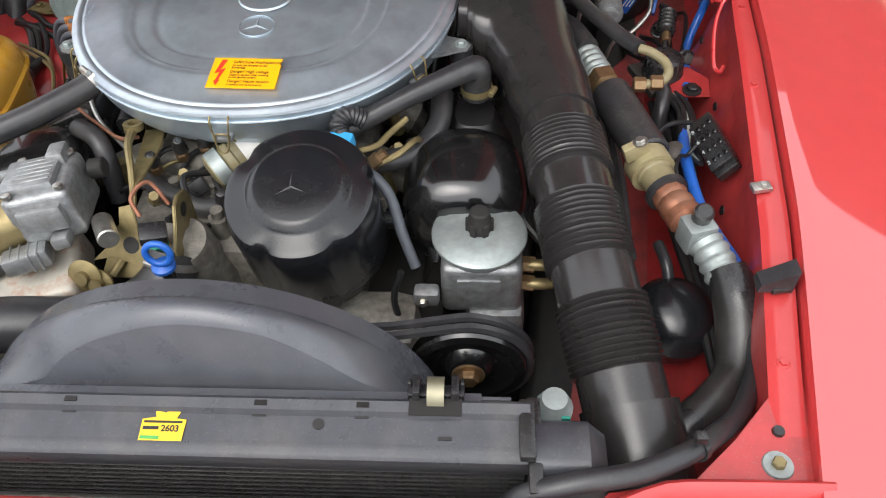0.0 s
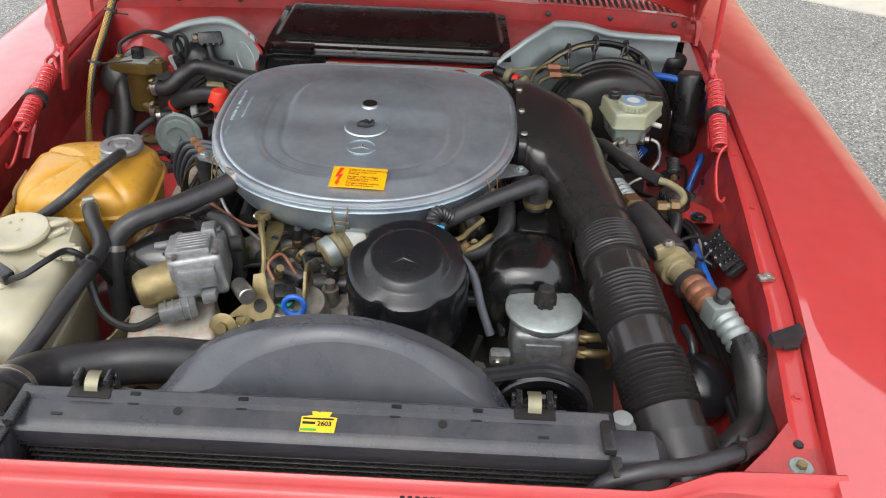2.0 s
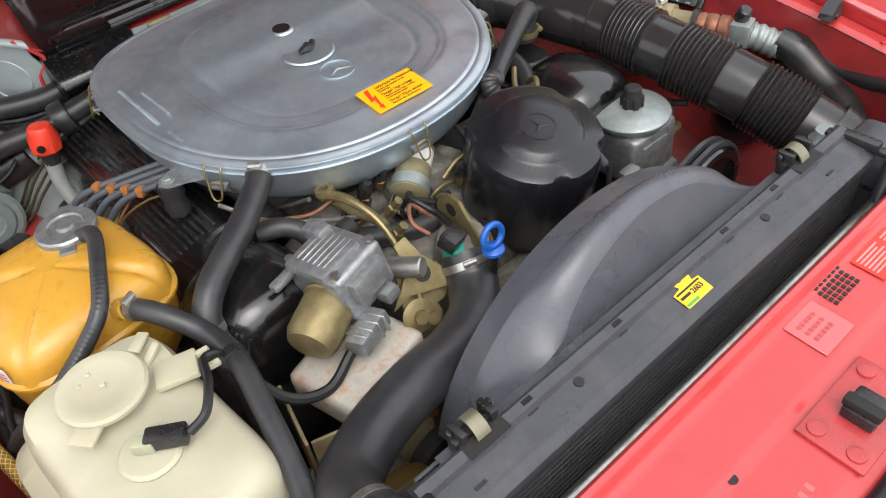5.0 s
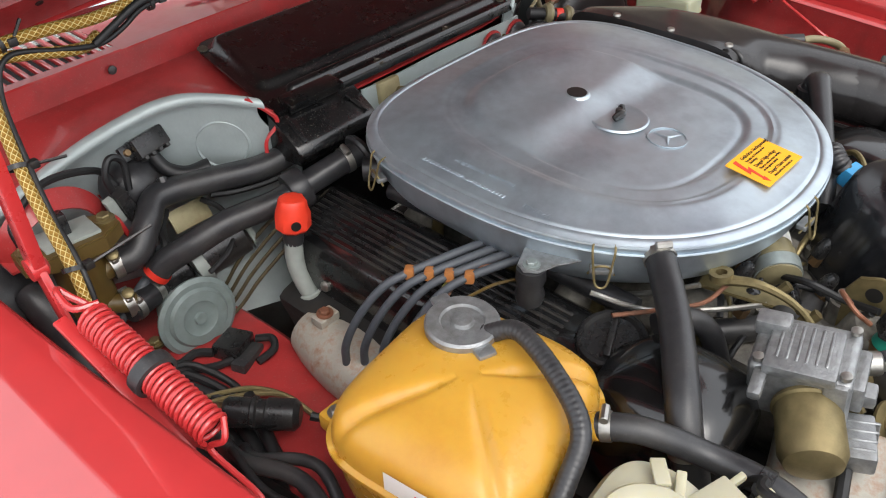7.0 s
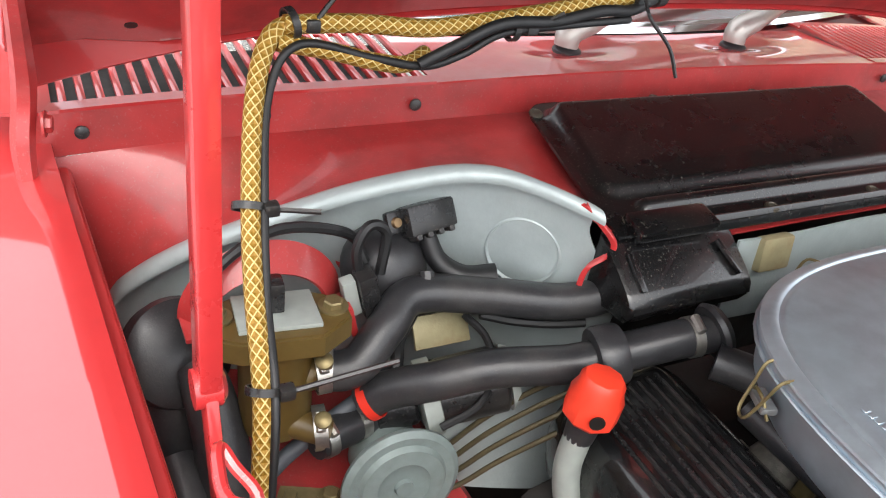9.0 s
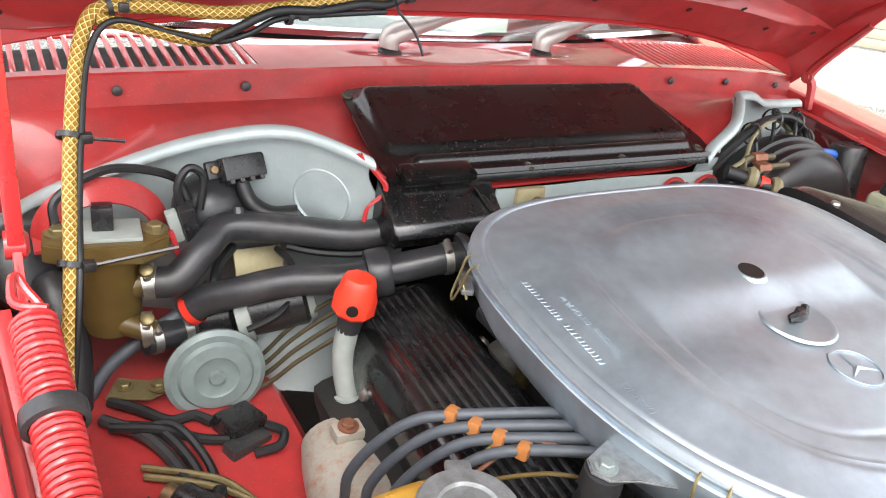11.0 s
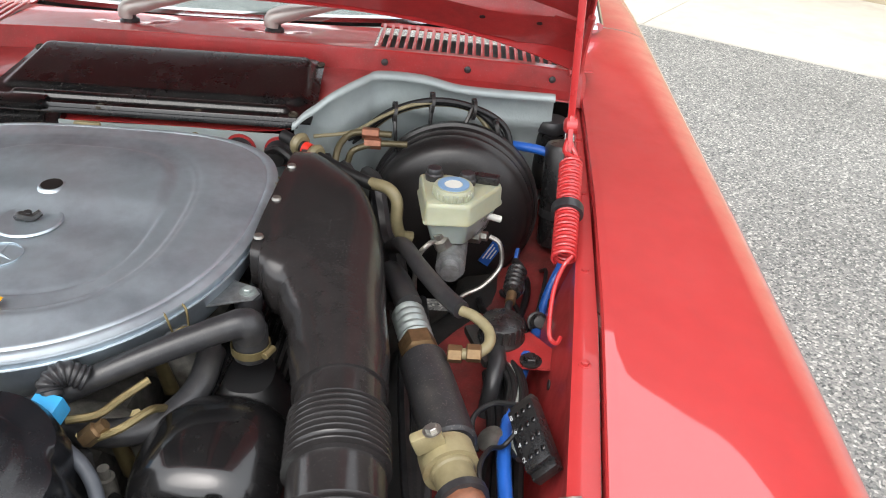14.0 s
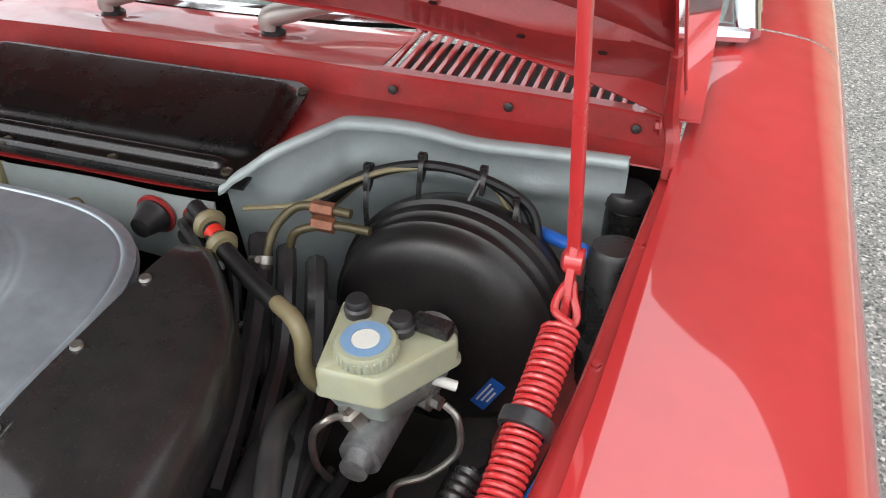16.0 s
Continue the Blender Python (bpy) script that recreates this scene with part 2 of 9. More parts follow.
def lid_material():
    """Brushed aluminium with rubbed patches and fine scratches."""
    m = material("brushed_aluminium", lin(190, 202, 210), 0.42, 0.8, 0.06, 60, stain=lin(148, 156, 168), stain_amount=0.7, stain_scale=9)
    nt = m.node_tree
    nd, ln = nt.nodes, nt.links
    tc = nd.new("ShaderNodeTexCoord")
    mp = nd.new("ShaderNodeMapping")
    mp.inputs["Scale"].default_value = (14, 320, 60)
    mp.inputs["Rotation"].default_value = (0, 0, 0.35)
    ns = nd.new("ShaderNodeTexNoise")
    ns.inputs["Scale"].default_value, ns.inputs["Detail"].default_value = 4, 5
    bp = nd.new("ShaderNodeBump")
    bp.inputs["Strength"].default_value, bp.inputs["Distance"].default_value = 0.08, 0.0006
    ln.new(tc.outputs["Object"], mp.inputs[0])
    ln.new(mp.outputs[0], ns.inputs["Vector"])
    ln.new(ns.outputs[0], bp.inputs["Height"])
    ln.new(bp.outputs[0], nd["Principled BSDF"].inputs["Normal"])
    # rubbed streaks that change the shine
    n2 = nd.new("ShaderNodeTexNoise")
    n2.inputs["Scale"].default_value, n2.inputs["Detail"].default_value, n2.inputs["Distortion"].default_value = 7, 6, 0.6
    mp2 = nd.new("ShaderNodeMapping")
    mp2.inputs["Scale"].default_value = (0.6, 2.2, 1)
    mp2.inputs["Rotation"].default_value = (0, 0, 0.8)
    ln.new(tc.outputs["Object"], mp2.inputs[0])
    ln.new(mp2.outputs[0], n2.inputs["Vector"])
    rr = nd.new("ShaderNodeMapRange")
    rr.inputs["From Min"].default_value, rr.inputs["From Max"].default_value = 0.35, 0.68
    rr.inputs["To Min"].default_value, rr.inputs["To Max"].default_value = 0.32, 0.48
    ln.new(n2.outputs[0], rr.inputs["Value"])
    ln.new(rr.outputs[0], nd["Principled BSDF"].inputs["Roughness"])
    return m


LID = lid_material()


def braid_material():
    """Gold braided sleeve: crossing threads along the hose."""
    m = material("gold_braid", lin(178, 142, 62), 0.5, 0.3, 0.15, 90)
    nt = m.node_tree
    nd, ln = nt.nodes, nt.links
    uv = nd.new("ShaderNodeTexCoord")
    waves = []
    for a in (0.9, -0.9):
        mp = nd.new("ShaderNodeMapping")
        mp.inputs["Rotation"].default_value = (0, 0, a)
        w = nd.new("ShaderNodeTexWave")
        w.inputs["Scale"].default_value = 6.5
        ln.new(uv.outputs["UV"], mp.inputs[0])
        ln.new(mp.outputs[0], w.inputs["Vector"])
        waves.append(w)
    mx = nd.new("ShaderNodeMath")
    mx.operation = "MAXIMUM"
    ln.new(waves[0].outputs["Fac"], mx.inputs[0])
    ln.new(waves[1].outputs["Fac"], mx.inputs[1])
    bp = nd.new("ShaderNodeBump")
    bp.inputs["Strength"].default_value, bp.inputs["Distance"].default_value = 0.8, 0.001
    ln.new(mx.outputs[0], bp.inputs["Height"])
    ln.new(bp.outputs[0], nd["Principled BSDF"].inputs["Normal"])
    mix = nd.new("ShaderNodeMixRGB")
    mix.inputs[1].default_value, mix.inputs[2].default_value = lin(148, 110, 32), lin(206, 186, 124)
    lines = nd.new("ShaderNodeMapRange")
    lines.inputs["From Min"].default_value, lines.inputs["From Max"].default_value = 0.88, 0.99
    ln.new(mx.outputs[0], lines.inputs["Value"])
    ln.new(lines.outputs[0], mix.inputs[0])
    ln.new(mix.outputs[0], nd["Principled BSDF"].inputs["Base Color"])
    return m


BRAID = braid_material()


def gravel_material():
    """Exposed aggregate: small pebbles of grey, white and dark stone in cement."""
    m = bpy.data.materials.new("exposed_aggregate")
    m.use_nodes = True
    nt = m.node_tree
    nd, ln = nt.nodes, nt.links
    b = nd["Principled BSDF"]
    tc = nd.new("ShaderNodeTexCoord")
    v = nd.new("ShaderNodeTexVoronoi")
    v.inputs["Scale"].default_value = 135
    v2 = nd.new("ShaderNodeTexNoise")
    v2.inputs["Scale"].default_value, v2.inputs["Detail"].default_value = 1.3, 6
    ln.new(tc.outputs["Object"], v.inputs["Vector"])
    ln.new(tc.outputs["Object"], v2.inputs["Vector"])
    sep = nd.new("ShaderNodeSeparateColor")
    ln.new(v.outputs["Color"], sep.inputs[0])
    cr = nd.new("ShaderNodeValToRGB")
    e = cr.color_ramp.elements
    e[0].position, e[0].color = 0.0, lin(72, 74, 74)
    e[1].position, e[1].color = 1.0, lin(200, 198, 192)
    for p, c in ((0.25, lin(116, 118, 116)), (0.6, lin(132, 132, 129)), (0.85, lin(156, 155, 150))):
        x = e.new(p)
        x.color = c
    ln.new(sep.outputs[0], cr.inputs[0])
    mx = nd.new("ShaderNodeMixRGB")
    mx.blend_type = "MULTIPLY"
    mx.inputs[0].default_value = 1
    r = nd.new("ShaderNodeMapRange")
    r.inputs["To Min"].default_value, r.inputs["To Max"].default_value = 0.7, 1.2
    ln.new(v2.outputs[0], r.inputs["Value"])
    ln.new(cr.outputs[0], mx.inputs[1])
    ln.new(r.outputs[0], mx.inputs[2])
    ln.new(mx.outputs[0], b.inputs["Base Color"])
    bp = nd.new("ShaderNodeBump")
    bp.invert = True
    bp.inputs["Strength"].default_value, bp.inputs["Distance"].default_value = 0.6, 0.004
    ln.new(v.outputs["Distance"], bp.inputs["Height"])
    ln.new(bp.outputs[0], b.inputs["Normal"])
    b.inputs["Roughness"].default_value = 0.75
    return m


GRAVEL = gravel_material()


# ---- building helpers ----
def ease(a, b, x):
    t = max(0.0, min(1.0, (x - a) / (b - a)))
    return t * t * (3 - 2 * t)


def along(table, x):
    """Straight-line reading of a short table of (x, value)."""
    if x <= table[0][0]:
        return table[0][1]
    for (x0, v0), (x1, v1) in zip(table, table[1:]):
        if x <= x1:
            return v0 + (v1 - v0) * (x - x0) / (x1 - x0)
    return table[-1][1]


def smooth_line(points, steps=8):
    """Points of a smooth line (Catmull-Rom) through control points."""
    p = [Vector(q) for q in points]
    if len(p) == 2:
        return [p[0].lerp(p[1], i / steps) for i in range(steps + 1)]
    p = [2 * p[0] - p[1]] + p + [2 * p[-1] - p[-2]]
    out = []
    for i in range(1, len(p) - 2):
        a, b, c, d = p[i - 1:i + 3]
        for s in range(steps):
            t = s / steps
            out.append(0.5 * ((2 * b) + (c - a) * t + (2 * a - 5 * b + 4 * c - d) * t * t + (3 * b - a - 3 * c + d) * t ** 3))
    return out + [p[-2]]


def sweep(points, radius, sides=12, steps=8, ribs=None, flat=None, bm=None, cap=True, wall=0.0):
    """A round hose or rod along a smooth line. radius: a number, or one for each control point. ribs: (first, last, pitch, height)
    of corrugations in metres along the line. flat: (across, tall) stretch."""
    bm = bm or bmesh.new()
    line = smooth_line(points, steps)
    lengths = [0.0]
    for a, b in zip(line, line[1:]):
        lengths.append(lengths[-1] + (b - a).length)
    n = len(points)
    radii = [radius if not isinstance(radius, (list, tuple)) else along([(i * steps, r) for i, r in enumerate(radius)], k) for k in range(len(line))]
    if ribs:
        fine, fr, fl = [], [], []
        total = lengths[-1]
        count = max(2, int(total / (ribs[0][2] / 6)))
        for i in range(count + 1):
            s = total * i / count
            k = max(j for j in range(len(lengths)) if lengths[j] <= s + 1e-9)
            k = min(k, len(line) - 2)
            f = (s - lengths[k]) / max(1e-9, lengths[k + 1] - lengths[k])
            fine.append(line[k].lerp(line[k + 1], f))
            r = radii[k] + (radii[k + 1] - radii[k]) * f
            for a, b, pitch, height in ribs:
                if a <= s <= b:
                    r += height * (0.5 + 0.5 * math.cos(2 * math.pi * (s - a) / pitch)) ** 0.7
            fr.append(r)
        line, radii = fine, fr
        lengths = [total * i / count for i in range(count + 1)]
    tan = (line[1] - line[0]).normalized()
    side = tan.orthogonal().normalized()
    uv = bm.loops.layers.uv.verify()
    rings = []
    for k, p in enumerate(line):
        t2 = (line[min(k + 1, len(line) - 1)] - line[max(k - 1, 0)]).normalized()
        side = (tan.rotation_difference(t2) @ side).normalized()
        tan = t2
        up = tan.cross(side)
        rings.append([bm.verts.new(p + radii[k] * (math.cos(2 * math.pi * j / sides) * side + math.sin(2 * math.pi * j / sides) * up)) for j in range(sides)])
    for k in range(len(rings) - 1):
        for j in range(sides):
            f = bm.faces.new((rings[k][j], rings[k][(j + 1) % sides], rings[k + 1][(j + 1) % sides], rings[k + 1][j]))
            f.smooth = True
            for lp, (a, b) in zip(f.loops, ((k, j), (k, j + 1), (k + 1, j + 1), (k + 1, j))):
                lp[uv].uv = (lengths[a] * 10, b / sides * max(radii[0], 0.002) * 62)
    if cap:
        bm.faces.new(list(reversed(rings[0])))
        bm.faces.new(rings[-1])
    return bm


def turned(profile, m=None, sides=32, bm=None):
    """A body of revolution about z: profile of (radius, height), placed by the pose m. Faces between sharp corners stay crisp."""
    bm = bm or bmesh.new()
    m = m or Matrix()
    rings = []
    for r, z in profile:
        if r < 1e-6:
            rings.append([bm.verts.new(m @ Vector((0, 0, z)))])
        else:
            rings.append([bm.verts.new(m @ Vector((r * math.cos(2 * math.pi * j / sides), r * math.sin(2 * math.pi * j / sides), z))) for j in range(sides)])
    for a, b in zip(rings, rings[1:]):
        for j in range(sides):
            k = (j + 1) % sides
            if len(a) == 1 and len(b) == 1:
                continue
            if len(a) == 1:
                f = bm.faces.new((a[0], b[k], b[j]))
            elif len(b) == 1:
                f = bm.faces.new((a[j], a[k], b[0]))
            else:
                f = bm.faces.new((a[j], a[k], b[k], b[j]))
            f.smooth = True
    if len(rings[0]) > 1 and len(rings[-1]) > 1:
        a, b = rings[-1], rings[0]
        for j in range(sides):
            k = (j + 1) % sides
            bm.faces.new((a[j], a[k], b[k], b[j])).smooth = True
    return bm


def facing(p, way, spin=0):
    """A pose at p whose z axis points along way."""
    return Matrix.Translation(p) @ Vector(way).to_track_quat("Z", "Y").to_matrix().to_4x4() @ pose(0, 0, 0, 0, 0, spin)


def rod(a, b, r, sides=16, edge=0.0, bm=None):
    a, b = Vector(a), Vector(b)
    h = (b - a).length
    e = edge or min(r, h) * 0.12
    return turned([(0, 0), (r - e, 0), (r, e), (r, h - e), (r - e, h), (0, h)], facing(a, b - a), sides, bm)


def block(size, m=None, bevel=0.004, segments=2, bm=None, taper=1.0):
    """A box with rounded edges, its base at z = 0 of the pose m. taper: the top's size against the base's."""
    t = bmesh.new()
    bmesh.ops.create_cube(t, size=1)
    for v in t.verts:
        k = taper if v.co.z > 0 else 1
        v.co = Vector((v.co.x * size[0] * k, v.co.y * size[1] * k, (v.co.z + 0.5) * size[2]))
    if bevel:
        bmesh.ops.bevel(t, geom=t.edges[:], offset=min(bevel, min(size) * 0.45), segments=segments, affect="EDGES", profile=0.6)
    return merge(t, m, bm)


def merge(t, m=None, bm=None):
    if m is not None:
        bmesh.ops.transform(t, matrix=m, verts=t.verts)
    if bm is None:
        return t
    me = bpy.data.meshes.new("tmp")
    t.to_mesh(me)
    t.free()
    bm.from_mesh(me)
    bpy.data.meshes.remove(me)
    return bm


def plate(outline, thick, m=None, bevel=0.001, bm=None, holes=()):
    """A flat piece with the outline (x, y), thick upwards from z = 0 of the pose m."""
    t = bmesh.new()
    f = t.faces.new([t.verts.new((x, y, 0)) for x, y in outline])
    if f.normal.z < 0 or f.calc_area() and (f.normal_update() or f.normal.z < 0):
        bmesh.ops.reverse_faces(t, faces=[f])
    ex = bmesh.ops.extrude_face_region(t, geom=[f])
    bmesh.ops.translate(t, verts=[v for v in ex["geom"] if isinstance(v, bmesh.types.BMVert)], vec=(0, 0, thick))
    bmesh.ops.recalc_face_normals(t, faces=t.faces[:])
    if bevel:
        es = [e for e in t.edges if abs(e.verts[0].co.z - e.verts[1].co.z) < 1e-6]
        bmesh.ops.bevel(t, geom=es, offset=bevel, segments=2, affect="EDGES")
    return merge(t, m, bm)


def surface(fn, nu, nv, bm=None, thick=0.0):
    """A smooth sheet: fn(u, v), u and v from 0 to 1. thick: a wall made to the side away from its normal."""
    t = bmesh.new()
    g = [[t.verts.new(fn(i / nu, j / nv)) for j in range(nv + 1)] for i in range(nu + 1)]
    for i in range(nu):
        for j in range(nv):
            t.faces.new((g[i][j], g[i + 1][j], g[i + 1][j + 1], g[i][j + 1])).smooth = True
    if thick:
        t.normal_update()
        bmesh.ops.solidify(t, geom=t.faces[:], thickness=thick)
    return merge(t, None, bm)


def loft(rings, bm=None, cap=True, smooth=True):
    """Skin over closed rings of equal count."""
    bm = bm or bmesh.new()
    vs = [[bm.verts.new(p) for p in r] for r in rings]
    n = len(vs[0])
    for a, b in zip(vs, vs[1:]):
        for j in range(n):
            bm.faces.new((a[j], a[(j + 1) % n], b[(j + 1) % n], b[j])).smooth = smooth
    if cap:
        bm.faces.new(list(reversed(vs[0]))).smooth = False
        bm.faces.new(vs[-1]).smooth = False
    return bm


def rounded(cx, cy, hx, hy, z, power=4.0, n=40, turn=0.0):
    """A ring like a rounded rectangle at height z."""
    out = []
    for j in range(n):
        a = 2 * math.pi * j / n
        c, s = math.cos(a), math.sin(a)
        x = hx * math.copysign(abs(c) ** (2 / power), c)
        y = hy * math.copysign(abs(s) ** (2 / power), s)
        out.append(Vector((cx + x * math.cos(turn) - y * math.sin(turn), cy + x * math.sin(turn) + y * math.cos(turn), z)))
    return out


def mesh_of(name, bm, mat, origin):
    bmesh.ops.translate(bm, verts=bm.verts, vec=-Vector(origin))
    me = bpy.data.meshes.new(name)
    bm.to_mesh(me)
    bm.free()
    for mm in mat if isinstance(mat, (list, tuple)) else [mat]:
        me.materials.append(mm)
    me.set_sharp_from_angle(angle=radians(38))
    for p in me.polygons:
        p.use_smooth = True
    return me


def thing(name, at, label, category, group="", kind=""):
    ob = new(name)
    ob.empty_display_size = 0.02
    ob.location = at
    return tagged(ob, label, category, group, kind)


def solo(name, bm, mat, label, category, group="", kind="", at=None):
    """A thing of one mesh."""
    if at is None:
        xs = [v.co.copy() for v in bm.verts]
        lo = Vector([min(v[i] for v in xs) for i in range(3)])
        hi = Vector([max(v[i] for v in xs) for i in range(3)])
        at = Vector(((lo.x + hi.x) / 2, (lo.y + hi.y) / 2, lo.z))
    ob = new(name, mesh_of(name, bm, mat, at))
    ob.location = at
    return tagged(ob, label, category, group, kind)


def part(name, bm, mat, parent, label=""):
    """A part, built in world places, under a thing or under a part."""
    root = parent
    while root.parent:
        root = root.parent
    ob = new(name, mesh_of(name, bm, mat, root.location))
    ob.parent = parent
    if label:
        ob["label"] = label
    return ob


def words(text, size, m, mat, parent, name="lettering", bold=0.0):
    """Flat lettering, standing a little proud, as a mesh."""
    cu = bpy.data.curves.new(name, "FONT")
    cu.body, cu.size, cu.extrude, cu.offset = text, size, 0.0002, bold
    cu.align_x, cu.align_y = "LEFT", "TOP"
    tmp = bpy.data.objects.new(name, cu)
    me = tmp.to_mesh()
    bm = bmesh.new()
    bm.from_mesh(me)
    tmp.to_mesh_clear()
    bpy.data.objects.remove(tmp)
    bmesh.ops.transform(bm, matrix=m, verts=bm.verts)
    return part(name, bm, mat, parent)


def bars(rows, m, mat, parent, name="print_lines", seed=1):
    """Unreadable print as plain bars. rows: (x0, x1, y, height) in the pose m."""
    bm = bmesh.new()
    for x0, x1, y, h in rows:
        block((x1 - x0, h, 0.0003), m @ pose((x0 + x1) / 2, y, 0), 0, bm=bm)
    return part(name, bm, mat, parent)


def star(m, r, mat, parent, name="star_emblem"):
    """A raised ring with a plain three-armed mark in it."""
    bm = turned([(r * 0.9, 0), (r * 0.9, 0.0012), (r, 0.0012), (r, 0)], m, 40)
    for k in range(3):
        a = math.pi / 2 + k * 2 * math.pi / 3
        tip = Vector((math.cos(a), math.sin(a))) * r * 0.9
        l = Vector((math.cos(a + 1.05), math.sin(a + 1.05))) * r * 0.13
        q = Vector((math.cos(a - 1.05), math.sin(a - 1.05))) * r * 0.13
        t = bmesh.new()
        c, tp, a1, a2 = (t.verts.new((x, y, z)) for x, y, z in ((0, 0, 0.0016), (tip.x, tip.y, 0.0004), (l.x, l.y, 0.0002), (q.x, q.y, 0.0002)))
        t.faces.new((c, a1, tp))
        t.faces.new((c, tp, a2))
        bmesh.ops.recalc_face_normals(t, faces=t.faces[:])
        merge(t, m, bm)
    return part(name, bm, mat, parent)


def bolt(p, way, r, parent, mat=None, name="bolt", washer=True):
    m = facing(p, way)
    bm = turned([(0, 0), (r * 1.5, 0), (r * 1.5, r * 0.25), (0, r * 0.25)], m, 18) if washer else bmesh.new()
    turned([(0, 0), (r, 0), (r, r * 0.8), (r * 0.85, r * 0.95), (0, r * 0.95)], m, 6, bm)
    return part(name, bm, mat or STEEL, parent)


def clamp(p, way, r, parent, mat=None, name="hose_clamp", wide=0.009, screw=(0, 0, 1)):
    """A worm-drive band with its screw housing."""
    w = Vector(way).normalized()
    p = Vector(p)
    bm = turned([(r, -wide / 2), (r + 0.0012, -wide / 2), (r + 0.0012, wide / 2), (r, wide / 2)], facing(p, w), 28)
    s = Vector(screw)
    s = (s - w * s.dot(w)).normalized()
    x = s.cross(w)
    q = p + s * (r + 0.003)
    rod(q - x * 0.008, q + x * 0.008, 0.004, 8, bm=bm)
    return part(name, bm, mat or STEEL, parent)


# ---- ground and distance ----
def ground_sheet(name, outline, z, thick, mat, label, category):
    bm = plate(outline, thick, pose(0, 0, z - thick), 0)
    return solo(name, bm, mat, label, category, kind="structure", at=(0, 0, z))


ground_sheet("ground", ((-300, -300), (300, -300), (300, 300), (-300, 300)), -0.004, 0.05, GRAVEL, "grey exposed aggregate driveway of small pebbles", "driveway")
# the apron before the garage: slabs that run beside the wall
AP = pose(2.4, 4.98, 0, 0, 0, -33)
apron = thing("apron", (2.4, 4.98, 0), "pale concrete slabs before the garage", "pavement", kind="structure")
for i in range(-5, 7):
    part("slab", block((1.796, 1.9, 0.06), AP @ pose(i * 1.8, 0.95, -0.052), 0.006), CONCRETE, apron)
wall_garage = thing("wall_garage", (AP @ Vector((0, 2, 0))), "beige rendered garage wall", "wall", kind="structure")
for x0, x1, z0, z1 in ((-14, 2.2, 0, 3.0), (6.9, 11, 0, 3.0), (2.2, 6.9, 2.3, 3.0)):
    part("wall_panel", block((x1 - x0, 0.25, z1 - z0), AP @ pose((x0 + x1) / 2, 2.03, z0), 0.01), WALLPAINT, wall_garage)
# Roof out of view; slope, height and dark tone set for the fender reflections.
roof = thing("house_roof", (AP @ Vector((-1, 2, 3.0))), "steep dark brown tiled house roof above the garage, unseen, sized for fender reflections", "roof")
for k in range(13):
    part("tile_course", block((26, 0.42, 0.04), AP @ pose(-1.5, 1.6 + 0.06 * k, 2.95 + 0.33 * k, 78, 0, 0), 0.01, 1), ROOF, roof)
shutter = thing("garage_door", (AP @ Vector((4.5, 2, 0))), "beige ribbed roller shutter garage door, closed", "garage door", kind="structure")
for k in range(26):
    part("slat", block((4.7, 0.03, 0.084), AP @ pose(4.55, 2.02, 0.004 + k * 0.088), 0.012, 2), SHUTTER, shutter)


# ---- the car's shell ----
XIN = [(-0.1, 0.53), (0.2, 0.545), (0.38, 0.566), (0.69, 0.617), (0.98, 0.648), (1.23, 0.668), (1.6, 0.69), (2.2, 0.715)]
ZIN = [(-0.1, 0.81), (0.2, 0.846), (0.4, 0.867), (0.6, 0.884), (0.9, 0.9), (1.25, 0.91), (1.6, 0.916), (2.2, 0.93)]
FENDER = [(0.0, -0.03), (0.0, 0.0), (0.05, 0.001), (0.3, -0.003), (0.55, -0.008), (0.72, -0.016), (0.85, -0.032), (0.94, -0.06), (0.985, -0.1), (1.0, -0.15), (1.0, -0.25), (0.985, -0.36), (0.97, -0.44), (0.96, -0.62)]


def lip_x(side, y):
    """Distance of a wing's inner lip from the middle: the middle line lies a little off x = 0."""
    return along(XIN, y) - (0.028 if side < 0 else 0.0)


def flange_width(y):
    """Width of the bolted flange inside the lip; it narrows towards the windscreen."""
    return along([(0.3, 0.03), (0.7, 0.03), (1.0, 0.026), (1.25, 0.016), (1.6, 0.01)], y)


def fender_point(side, u, y):
    """A point of a wing: u runs from the inner lip over the crown and down the flank."""
    xi, zi = lip_x(side, y), along(ZIN, y)
    k = u * (len(FENDER) - 1)
    i = min(int(k), len(FENDER) - 2)
    p = [Vector(FENDER[max(0, min(len(FENDER) - 1, j))]) for j in (i - 1, i, i + 1, i + 2)]
    t = k - i
    if i < 2:
        f, dz = p[1].lerp(p[2], t)
    else:
        f, dz = 0.5 * ((2 * p[1]) + (p[2] - p[0]) * t + (2 * p[0] - 5 * p[1] + 4 * p[2] - p[3]) * t * t + (3 * p[1] - p[0] - 3 * p[2] + p[3]) * t ** 3)
    flare = 0.06 * math.exp(-((y - 0.55) / 0.6) ** 2) * ease(0.16, 0.4, -dz) + 0.012 * ease(0.06, 0.2, -dz) + 0.03 * ease(0.14, 0.3, -dz)
    outer = along([(-0.1, 0.85), (0.2, 0.884), (0.7, 0.9), (2.2, 0.912)], y) - (0.022 if side < 0 else 0.0)
    return Vector((side * (xi + (outer - xi) * f + flare), y, zi + dz))


